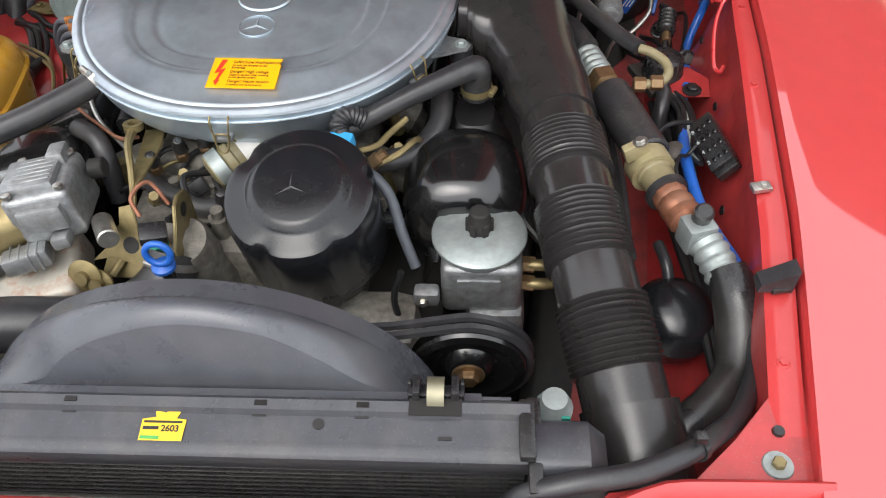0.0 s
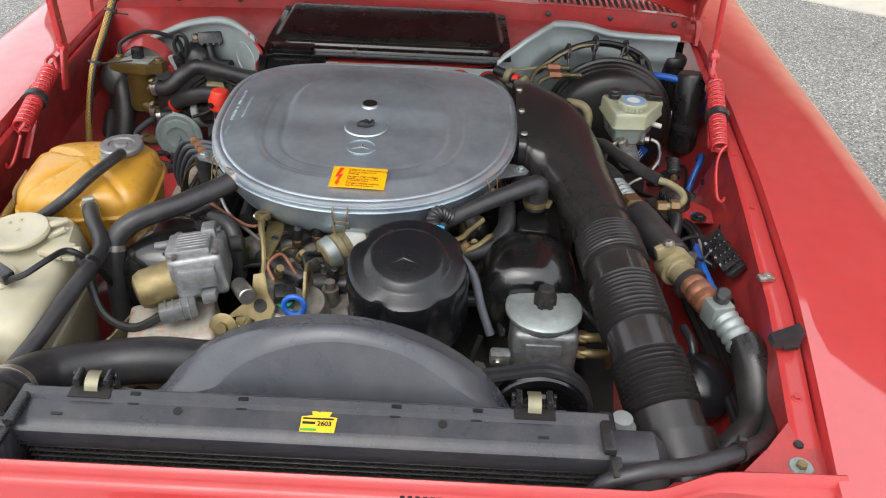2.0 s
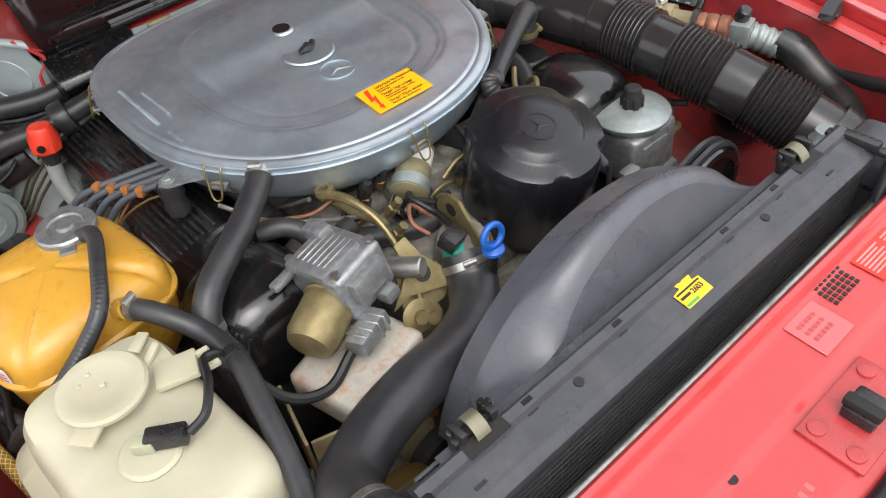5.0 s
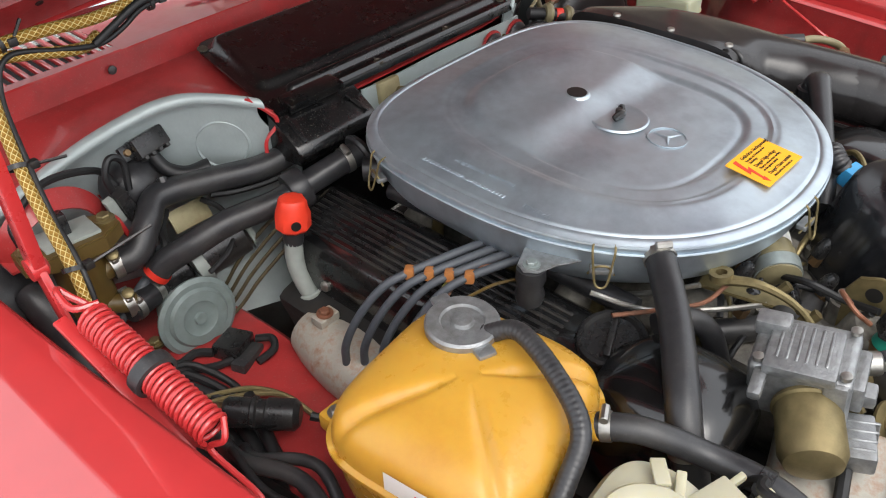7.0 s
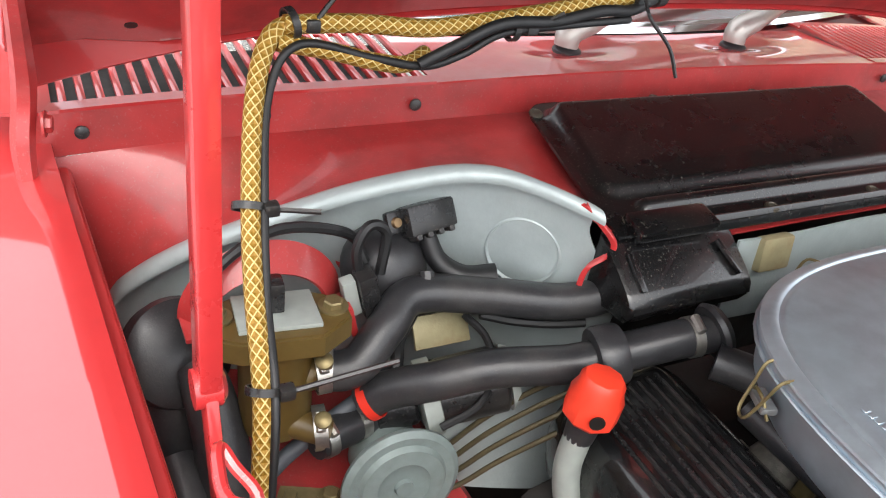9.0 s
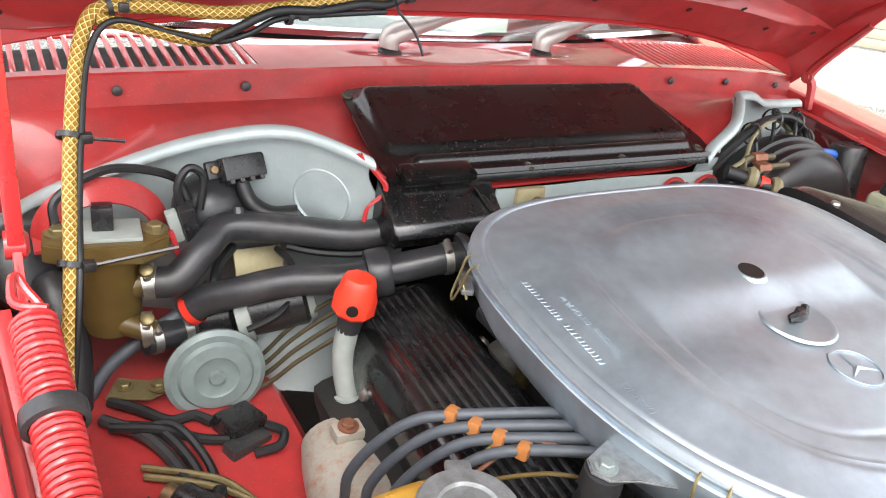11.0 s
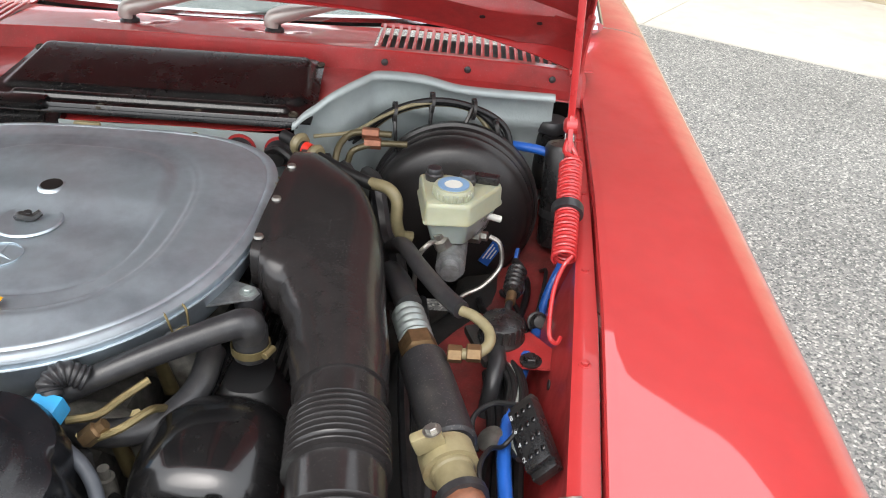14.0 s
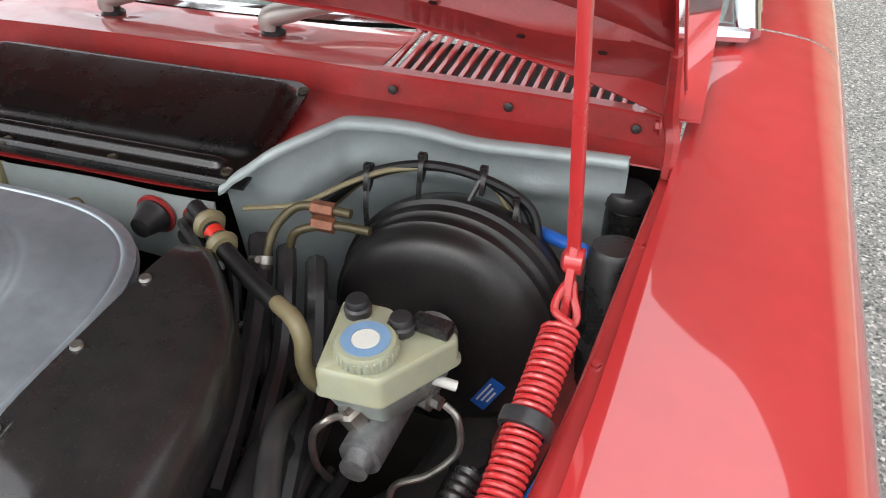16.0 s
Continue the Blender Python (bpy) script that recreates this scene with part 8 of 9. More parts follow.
# ignition leads held in four clips
for k in range(4):
    c = Vector((-0.318 + 0.012 * k, 1.1 - 0.018 * k, 0.848))
    pts = [(-0.21, 1.055 - 0.016 * k, 0.858), (-0.24 + 0.003 * k, 1.066 - 0.017 * k, 0.862), c + Vector((0, 0, 0.004)), c + Vector((-0.028, 0.016, -0.01)), c + Vector((-0.05, 0.032, -0.045)), c + Vector((-0.062, 0.044, -0.085)), c + Vector((-0.06, 0.05, -0.12))]
    solo("ignition_lead", sweep(pts, 0.0048, 10, 8), LEAD, "grey ignition lead over the valve cover", "ignition lead", "ignition leads")
    solo("lead_clip", block((0.014, 0.011, 0.013), pose(c.x, c.y, c.z - 0.003, 0, 8, 35), 0.003), CLIP_O, "orange-brown plastic lead clip", "lead clip", "lead clips")
for k, mat in enumerate((YELLOW_W, COPPER)):
    solo("thin_lead", sweep([(-0.2, 1.03 - 0.006 * k, 0.853), (-0.25, 1.04 - 0.006 * k, 0.856), (-0.285 + 0.006 * k, 1.062 - 0.008 * k, 0.852), (-0.325, 1.07 - 0.008 * k, 0.81), (-0.345, 1.08, 0.755)], 0.002, 8), mat, "thin coloured wire beside the ignition leads", "wire", "thin leads")
solo("thin_wire", sweep([(-0.25, 1.0, 0.855), (-0.285, 1.02, 0.853), (-0.32, 1.05, 0.82), (-0.345, 1.06, 0.76)], 0.0018, 8), OLIVE, "thin olive wire beside the ignition leads", "wire")
hose("rear_pipe", [(-0.19, 1.25, 0.83), (-0.185, 1.15, 0.828), (-0.183, 1.0, 0.825), (-0.18, 0.9, 0.82)], 0.013, RUBBER, "black pipe along the valve cover", "hose", sides=14)

# gold braided sleeve up to the hood, with ties and a black cable
hose("braided_sleeve", [(-0.59, 1.25, 0.76), (-0.584, 1.27, 0.82), (-0.573, 1.305, 0.897), (-0.565, 1.36, 0.945), (-0.557, 1.4, 0.985), (-0.545, 1.44, 1.035), (-0.53, 1.462, 1.066), (-0.51, 1.468, 1.076)], 0.0066, BRAID, "gold braided hose sleeve rising to the hood", "hose sleeve", "braided sleeves", sides=16)
hose("braided_sleeve", [(-0.52, 1.464, 1.075), (-0.47, 1.462, 1.076), (-0.42, 1.46, 1.073), (-0.38, 1.458, 1.077), (-0.32, 1.456, 1.086), (-0.26, 1.456, 1.096), (-0.2, 1.456, 1.105), (-0.138, 1.456, 1.112)], 0.0066, BRAID, "gold braided hose sleeve along the hood edge", "hose sleeve", "braided sleeves", sides=16)
hose("braided_sleeve", [(-0.525, 1.462, 1.064), (-0.49, 1.46, 1.058), (-0.455, 1.458, 1.05), (-0.43, 1.462, 1.046), (-0.41, 1.472, 1.05)], 0.0062, BRAID, "short gold braided sleeve crossing below the other", "hose sleeve", "braided sleeves", sides=16)
hose("hood_cable", [(-0.425, 1.45, 1.05), (-0.4, 1.447, 1.064), (-0.365, 1.446, 1.08), (-0.32, 1.446, 1.082), (-0.28, 1.445, 1.09), (-0.25, 1.447, 1.09), (-0.225, 1.45, 1.1)], 0.0045, WIRE, "black cable twisted along the hood edge", "cable", sides=10)
clip = thing("hood_clip", (-0.237, 1.45, 1.1), "black plastic clip holding the sleeve under the hood", "clip")
part("body", block((0.02, 0.016, 0.022), pose(-0.237, 1.452, 1.094), 0.004), BLACK, clip)
part("strap", turned([(0.0095, -0.004), (0.0115, -0.004), (0.0115, 0.004), (0.0095, 0.004)], facing((-0.222, 1.455, 1.102), (1, 0, 0.15)), 18), BLACK_MT, clip)
hose("sleeve_cable", [(-0.584, 1.258, 0.79), (-0.568, 1.296, 0.893), (-0.559, 1.352, 0.94), (-0.55, 1.394, 0.982), (-0.536, 1.44, 1.036), (-0.512, 1.456, 1.064), (-0.46, 1.455, 1.054), (-0.42, 1.452, 1.048), (-0.39, 1.452, 1.056), (-0.36, 1.45, 1.072), (-0.31, 1.448, 1.078), (-0.25, 1.446, 1.083)], 0.003, WIRE, "black braided cable tied to the gold sleeve", "cable", sides=10)
for p, d, tail in (((-0.559, 1.398, 0.98), (0.2, 0.6, 0.8), (0.03, -0.01, 0.0)), ((-0.572, 1.31, 0.905), (0.2, 0.5, 0.8), (0.07, -0.005, 0.012)), ((-0.515, 1.466, 1.075), (1, 0.2, 0.2), (0.015, 0, 0.02)), ((-0.35, 1.456, 1.075), (1, 0, 0), (0.02, -0.01, 0.015))):
    t = thing("cable_tie", p, "black cable tie round the gold sleeve", "cable tie", "cable ties")
    part("band", turned([(0.0095, -0.0025), (0.011, -0.0025), (0.011, 0.0025), (0.0095, 0.0025)], facing(p, d), 18), BLACK, t)
    q = Vector(p) + Vector((0.013, -0.006, 0))
    part("head", block((0.01, 0.009, 0.009), pose(q.x, q.y, q.z - 0.004), 0.002), BLACK, t)
    part("tail", sweep([q, q + Vector(tail) * 0.5, q + Vector(tail)], 0.0018, 6, 4), BLACK, t)
solo("hanging_tail", sweep([(-0.245, 1.44, 1.1), (-0.243, 1.43, 1.088), (-0.228, 1.418, 1.07), (-0.218, 1.412, 1.048)], 0.0016, 6), BLACK, "loose black cable tail hanging from the hood", "cable tail")
hose("sleeve_low", [(-0.6, 1.06, 0.79), (-0.588, 0.98, 0.8), (-0.575, 0.9, 0.805), (-0.562, 0.82, 0.8), (-0.552, 0.76, 0.785)], 0.0075, BRAID, "gold braided sleeve low beside the coolant tank", "hose sleeve", "braided sleeves", sides=14)
for k, (x, z, r, sway) in enumerate(((-0.545, 0.78, 0.0085, 0.01), (-0.562, 0.77, 0.0065, -0.012), (-0.53, 0.768, 0.006, 0.016), (-0.55, 0.79, 0.0042, -0.016))):
    solo("tank_loom", sweep([(x + 0.004, 1.17 - 0.01 * k, z - 0.05), (x - 0.012, 1.1, z - 0.01 + 0.006 * (k % 2)), (x - 0.004 + sway, 1.03, z + 0.006 * (k % 3)), (x - sway, 0.94, z - 0.004), (x + 0.012 + 0.5 * sway, 0.85, z - 0.006), (x + 0.02, 0.74, z - 0.04)], r, 10, 8), WIRE if k % 2 else RUBBER, "dusty black cable beside the coolant tank", "cable", "tank side cables")
for k in range(5):
    pts = [(-0.47 - 0.02 * k, 1.22 + 0.01 * k, 0.70 - 0.006 * k), (-0.5 - 0.012 * k, 1.14, 0.695 - 0.01 * (k % 3)), (-0.545 + 0.006 * k, 1.05, 0.69 + 0.008 * (k % 2)), (-0.55 + 0.008 * k, 0.95, 0.69), (-0.555 + 0.01 * k, 0.82, 0.68)]
    solo("loom", sweep(pts, 0.0075 + 0.0015 * (k % 3), 10, 8), WIRE, "dusty black wiring loom low by the inner fender", "wiring loom", "low wiring looms")

EDGE = smooth_line([(-0.285, 1.404, 0.944), (-0.27, 1.392, 0.928), (-0.258, 1.385, 0.912), (-0.262, 1.388, 0.898), (-0.272, 1.394, 0.884), (-0.274, 1.396, 0.86)], 6)
solo("red_fabric", surface(lambda u, v: EDGE[int(u * (len(EDGE) - 1) + 0.5)] + Vector((0.006 * v, -0.004 * math.sin(math.pi * v), 0.002 * v)), len(EDGE) - 1, 6, thick=0.003), RED_SPR, "folded red fabric edge beside the heat shield", "fabric")


# ---- labels, plates and fittings of the front panel ----
def front_fittings():
    z = nose_z(0.27) + 0.0006
    m = pose(-0.212, 0.271, z + 0.0005, 2.5, 0, 1.5)
    pl = thing("emission_plate", (-0.212, 0.271, z), "black emission control plate with white print on the front panel", "plate")
    part("plate", block((0.182, 0.027, 0.0008), m, 0.0003, 1), BLACK_PL, pl)
    random.seed(5)
    rows = []
    for k in range(8):
        y = 0.0095 - k * 0.0027
        x = -0.084
        while x < 0.05 + 0.02 * (k < 2):
            w = random.uniform(0.004, 0.012)
            rows.append((x, x + w, y, 0.001))
            x += w + 0.0013
    bars(rows, m @ pose(0, 0, 0.0009), INK_W, pl)
    words("CATALYST", 0.0065, m @ pose(0.054, -0.004, 0.001), INK_W, pl, bold=0.0001)
    for x in (-0.08, 0.084):
        part("round_mark", turned([(0.0028, 0), (0.0034, 0), (0.0034, 0.0004), (0.0028, 0.0004)], m @ pose(x, 0.0095 if x > 0 else -0.009, 0.0008), 20), INK_W, pl)
    for x, y in ((-0.31, 0.262), (-0.112, 0.298)):
        solo("panel_hole", turned([(0, 0), (0.005, 0), (0.005, 0.0006), (0, 0.0006)], pose(x, y, nose_z(y) + 0.0004), 16), INK_HOLE, "small round hole in the front panel", "hole", "panel holes")
    # stamped characters beside the plate stay as plain raised bars
    st = thing("stamped_marks", (-0.16, 0.245, nose_z(0.245)), "row of stamped marks in the red panel", "stamping")
    for k in range(17):
        part("stamped_bar", block((0.0055, 0.0085, 0.0004), pose(-0.24 + 0.0105 * k, 0.2475 + 0.0003 * k, nose_z(0.2475) + 0.0002), 0.0003, 1), RED, st)
    y0 = 0.334
    m = pose(0.206, y0, nose_z(y0) + 0.0012, 3)
    rl = thing("red_service_label", (0.206, y0, nose_z(y0)), "red air conditioner service label with pale print", "label")
    part("label", block((0.07, 0.036, 0.0006), m, 0.0002, 1), LABEL_R, rl)
    rows = [(-0.031, 0.008 - 0.006 * (k % 2), 0.013 - 0.0043 * k, 0.0018) for k in range(6)] + [(0.016, 0.03 - 0.004 * (k % 2), 0.013 - 0.0043 * k, 0.0018) for k in range(6)]
    bars(rows, m @ pose(0, 0, 0.0007), PINK, rl)
    m = pose(0.294, y0 + 0.001, nose_z(y0) + 0.0012, 3)
    wl = thing("airbag_label", (0.294, y0, nose_z(y0)), "white caution label on the front panel", "label")
    part("label", block((0.088, 0.038, 0.0006), m, 0.0002, 1), LABEL_W, wl)
    t = m @ pose(0, 0, 0.0008)
    words("CAUTION!", 0.0065, t @ pose(-0.026, 0.017, 0), INK_HOLE, wl, bold=0.0003)
    words("CAR IS EQUIPPED WITH", 0.0052, t @ pose(-0.028, 0.0105, 0), INK_HOLE, wl)
    part("black_field", block((0.024, 0.008, 0.0003), t @ pose(0.004, -0.001, 0), 0), INK_HOLE, wl)
    words("SRS", 0.008, t @ pose(-0.006, 0.0032, 0.0004), INK_W, wl, bold=0.0003)
    words("AIRBAG AND SEAT BELT TENSIONER", 0.0046, t @ pose(-0.04, -0.0085, 0), INK_HOLE, wl)
    # small stamped plate and the latch
    sp = thing("stamped_plate", (0.09, 0.335, nose_z(0.335)), "red painted data plate with stamped figures", "plate")
    part("plate", block((0.05, 0.045, 0.001), pose(0.075, 0.33, nose_z(0.33) + 0.0006, 3), 0.0004, 1), RED, sp)
    rows = [(-0.016 + 0.006 * k, -0.012 + 0.006 * k, 0.012 - 0.009 * j, 0.0045) for j in range(3) for k in range(5)]
    bars(rows, pose(0.075, 0.33, nose_z(0.33) + 0.0016, 3), RED_IN, sp, "stamped_bars")
    lt = thing("hood_latch", (0.02, 0.262, nose_z(0.262)), "red latch plate with screws and a black catch", "latch")
    part("plate", block((0.11, 0.062, 0.004), pose(0.02, 0.258, nose_z(0.258), 3), 0.0015), RED_IN, lt)
    for x in (-0.022, 0.062):
        for yy in (0.24, 0.276):
            part("screw", turned([(0, 0), (0.0085, 0), (0.008, 0.002), (0.003, 0.003), (0, 0.002)], pose(x, yy, nose_z(yy) + 0.004), 18), RED_IN, lt)
    part("catch", block((0.034, 0.03, 0.014), pose(0.02, 0.256, nose_z(0.256) + 0.003), 0.004), BLACK, lt)
    part("catch_jaw", block((0.012, 0.034, 0.01), pose(0.012, 0.256, nose_z(0.256) + 0.015), 0.003), DARK, lt)
    seal = thing("hood_seal", (0, 0.212, 0.81), "black rubber seal along the nose", "rubber seal")
    part("strip", sweep([(-0.5, 0.218, 0.822), (-0.3, 0.212, 0.826), (0.0, 0.208, 0.827), (0.3, 0.212, 0.826), (0.5, 0.218, 0.822)], 0.0095, 12, 12), SEAL, seal)
    for x in (-0.33, -0.12, 0.1, 0.3):
        part("seal_lip", block((0.006, 0.018, 0.004), pose(x, 0.205, 0.832), 0.001), SEAL, seal)


front_fittings()


# ---- small wires and fittings among the engine parts ----
def wire(points, r=0.003, mat=None, label="thin black wire among the engine parts", group="engine wires"):
    return solo("wire", sweep(points, r, 8, 8), mat or WIRE, label, "wire", group)


wire([(-0.04, 0.80, 0.83), (-0.06, 0.77, 0.85), (-0.05, 0.735, 0.84), (-0.06, 0.70, 0.85)], 0.004)
wire([(-0.035, 0.795, 0.82), (-0.02, 0.765, 0.815), (-0.03, 0.73, 0.81), (-0.06, 0.705, 0.845)], 0.0035)
wire([(-0.09, 0.70, 0.855), (-0.1, 0.715, 0.87), (-0.085, 0.735, 0.875), (-0.065, 0.725, 0.85)], 0.0025, COPPER, "brown wire at the temperature sensor plug")
wire([(-0.24, 0.66, 0.815), (-0.28, 0.65, 0.80), (-0.32, 0.66, 0.815), (-0.345, 0.69, 0.855), (-0.36, 0.70, 0.88)], 0.006, WIRE, "black cable from actuator to washer tank")
wire([(-0.418, 0.638, 0.884), (-0.398, 0.64, 0.892), (-0.38, 0.665, 0.897), (-0.37, 0.695, 0.892), (-0.355, 0.70, 0.884), (-0.345, 0.72, 0.85), (-0.34, 0.74, 0.8)], 0.0045, WIRE, "black sensor wire on the washer tank")
wire([(-0.235, 0.9, 0.85), (-0.2, 0.87, 0.85), (-0.16, 0.84, 0.85), (-0.13, 0.83, 0.86)], 0.0025, COPPER, "thin brown wire beside the air cleaner")
wire([(-0.23, 0.93, 0.86), (-0.2, 0.88, 0.845), (-0.15, 0.83, 0.84), (-0.12, 0.79, 0.85)], 0.003, STEEL, "thin steel throttle cable")
for k in range(7):
    d = 0.009 * k
    wire([(0.15 + d * 0.3, 0.80 - d * 0.6, 0.775), (0.19 + d, 0.775 - d * 0.5, 0.79), (0.22 + d * 0.4, 0.755, 0.78 - d * 0.4), (0.235, 0.735, 0.745)], 0.0042, LEAD if k % 2 else STEEL if k == 4 else WIRE, "ignition cable behind the distributor", "distributor cables")
wire([(0.14, 0.80, 0.865), (0.165, 0.81, 0.865), (0.18, 0.83, 0.868), (0.2, 0.85, 0.875)], 0.004, GOLD, "bent yellow zinc fuel pipe", "fuel pipes")
wire([(0.16, 0.79, 0.85), (0.19, 0.80, 0.86), (0.21, 0.82, 0.865), (0.215, 0.84, 0.85)], 0.004, GOLD, "bent yellow zinc fuel pipe", "fuel pipes")
un = thing("fuel_union", (0.165, 0.795, 0.84), "brass fuel union on a bent pipe", "union nut")
part("nut", turned([(0, 0), (0.009, 0), (0.009, 0.016), (0.006, 0.018), (0.006, 0.026), (0, 0.026)], facing((0.158, 0.792, 0.85), (0.6, 0.2, 0.5)), 6), BRASS, un)
wire([(0.14, 0.62, 0.78), (0.16, 0.635, 0.74), (0.17, 0.65, 0.70)], 0.004)
wire([(0.2, 0.68, 0.79), (0.19, 0.67, 0.75), (0.2, 0.66, 0.70)], 0.004)
for k in range(3):
    wire([(0.36 + 0.012 * k, 0.73 - 0.02 * k, 0.79), (0.34 + 0.008 * k, 0.76, 0.80 - 0.01 * k), (0.35, 0.80, 0.79), (0.345, 0.86, 0.78)], 0.005, WIRE, "black cable between pump and duct", "duct side cables")
for k in range(4):
    wire([(0.535 + 0.012 * k, 1.03, 0.76), (0.54 + 0.01 * k, 0.93, 0.755 + 0.005 * k), (0.53 + 0.012 * k, 0.82, 0.75), (0.545 + 0.008 * k, 0.68, 0.74), (0.55 + 0.008 * k, 0.55, 0.73)], 0.006, WIRE, "dusty black cable low along the inner fender", "low fender cables")
for k in range(3):
    wire([(0.415 + 0.015 * k, 1.2, 0.74), (0.43 + 0.012 * k, 1.1, 0.77), (0.435 + 0.014 * k, 1.0, 0.775), (0.45 + 0.01 * k, 0.86, 0.77), (0.47, 0.74, 0.75)], 0.0075, RUBBER, "black hose under the refrigerant line", "low hoses")
wire([(0.56, 0.86, 0.835), (0.545, 0.85, 0.82), (0.53, 0.83, 0.835), (0.52, 0.8, 0.84), (0.525, 0.77, 0.83)], 0.0025, WIRE, "thin looped wire at the terminal block")
wire([(0.56, 0.9, 0.83), (0.535, 0.91, 0.82), (0.515, 0.89, 0.815), (0.52, 0.86, 0.80)], 0.003, WIRE, "thin looped wire at the terminal block")
br = thing("earth_stud", (0.6, 0.735, 0.85), "bright clip bolted to the fender flange", "clip")
part("clip", block((0.022, 0.014, 0.006), pose(0.594, 0.735, along(ZIN, 0.735) - 0.019, 0, 0, 10), 0.002), STEEL, br)
bolt((0.596, 0.735, along(ZIN, 0.735) - 0.013), (0, 0, 1), 0.004, br)


# ---- below the hoses at the nose: alternator, gold pump, fan ----
alt = thing("alternator", (-0.27, 0.57, 0.6), "dirty finned alternator with an olive end ring", "alternator")
M = facing((-0.29, 0.60, 0.66), (0.12, -1, 0.1))
part("housing", turned([(0, -0.06), (0.05, -0.06), (0.058, -0.05), (0.058, 0.0), (0.052, 0.006), (0, 0.006)], M, 28), CAST_DIRTY, alt)
part("end_ring", turned([(0.04, 0.03), (0.056, 0.03), (0.06, 0.034), (0.06, 0.055), (0.056, 0.06), (0.04, 0.06)], M, 36), OLIVE, alt)
for k in range(14):
    a = 2 * math.pi * k / 14
    part("fan_blade", block((0.003, 0.026, 0.018), M @ pose(0, 0, 0, 0, 0, math.degrees(a)) @ pose(0.045, 0, 0.008, 0, 0, 20), 0.001, 1), STEEL, alt)
part("pulley", turned([(0, 0.06), (0.045, 0.06), (0.048, 0.063), (0.04, 0.07), (0.048, 0.077), (0.045, 0.08), (0, 0.08)], M, 32), BLACK_MT, alt)
gp = thing("washer_pump", (-0.375, 0.545, 0.62), "yellow zinc pump casting under the washer tank", "pump")
part("body", block((0.05, 0.04, 0.05), pose(-0.372, 0.55, 0.66, 0, 0, 25), 0.012, 3), GOLD, gp)
part("head", turned([(0, 0), (0.018, 0), (0.018, 0.014), (0.012, 0.018), (0, 0.018)], pose(-0.372, 0.55, 0.71), 20), GOLD, gp)
part("nozzle", sweep([(-0.352, 0.55, 0.69), (-0.325, 0.545, 0.70)], 0.0055, 10, 3), STEEL, gp)
hose("drain_hose", [(-0.36, 0.60, 0.80), (-0.358, 0.585, 0.76), (-0.365, 0.56, 0.70), (-0.36, 0.53, 0.62)], 0.0075, RUBBER, "thin black drain hose beside the washer tank", sides=12)
fan = thing("cooling_fan", (0.015, 0.56, 0.7), "black plastic cooling fan behind the shroud", "fan")
M = facing((0.015, 0.556, 0.70), (0, -1, 0))
part("hub", turned([(0, 0), (0.06, 0), (0.062, 0.02), (0.05, 0.03), (0, 0.03)], M, 30), BLACK_MT, fan)
for k in range(7):
    a = 2 * math.pi * k / 7
    part("blade", block((0.15, 0.06, 0.004), M @ pose(0, 0, 0, 0, 0, math.degrees(a)) @ pose(0.13, 0, 0.012, 30, 0, 0), 0.0015, 1), BLACK_MT, fan)

# ---- wiring and fittings on the red ledge behind the coolant tank ----
ic = thing("inline_connector", (-0.485, 1.165, 0.7), "black round inline connector with ribs and a brown end", "connector")
A, B = Vector((-0.512, 1.203, 0.722)), Vector((-0.456, 1.135, 0.718))
M = facing(A, B - A)
part("sleeve", turned([(0, 0), (0.014, 0), (0.017, 0.004), (0.017, 0.03), (0.019, 0.032), (0.019, 0.036), (0.016, 0.038), (0.016, 0.046), (0.018, 0.048), (0.018, 0.078), (0.012, 0.084), (0, 0.084)], M, 24), BLACK, ic)
part("end", turned([(0, 0), (0.01, 0), (0.01, 0.012), (0, 0.012)], M @ pose(0, 0, -0.012), 14), BRASS, ic)
wire([(-0.452, 1.13, 0.717), (-0.44, 1.11, 0.71), (-0.45, 1.08, 0.69)], 0.005, WIRE, "black wire from an inline connector", "ledge wires")
wire([(-0.545, 1.365, 0.705), (-0.52, 1.345, 0.705), (-0.494, 1.325, 0.70), (-0.47, 1.325, 0.70), (-0.455, 1.31, 0.70)], 0.0055, WIRE, "black wire from the relay along the red ledge", "ledge wires")
wire([(-0.55, 1.32, 0.71), (-0.51, 1.30, 0.715), (-0.47, 1.29, 0.70), (-0.445, 1.285, 0.695)], 0.005, WIRE, "black wire from the relay along the red ledge", "ledge wires")
wire([(-0.405, 1.29, 0.70), (-0.392, 1.275, 0.70), (-0.40, 1.262, 0.695), (-0.425, 1.262, 0.692)], 0.005, WIRE, "short black wire loop at the relay", "ledge wires")
for k in range(3):
    d = 0.013 * k
    wire([(-0.555 + d, 1.34 - d, 0.705), (-0.52 + d, 1.30, 0.708 + 0.004 * k), (-0.497 + d, 1.25, 0.70), (-0.49 + d * 0.5, 1.2, 0.69), (-0.5, 1.12, 0.685)], 0.0062 - 0.0008 * k, RUBBER if k == 0 else WIRE, "black taped loom on the red ledge", "ledge looms")
for k in range(2):
    wire([(-0.53, 1.27 - 0.012 * k, 0.70), (-0.49, 1.245 - 0.012 * k, 0.703), (-0.46, 1.225 - 0.012 * k, 0.70), (-0.44, 1.19, 0.695), (-0.43, 1.15, 0.68)], 0.0035, GOLD, "thin olive metal pipe on the red ledge", "ledge pipes")
lb = thing("ledge_bracket", (-0.518, 1.37, 0.69), "yellow zinc bracket bolted to the red ledge", "bracket")
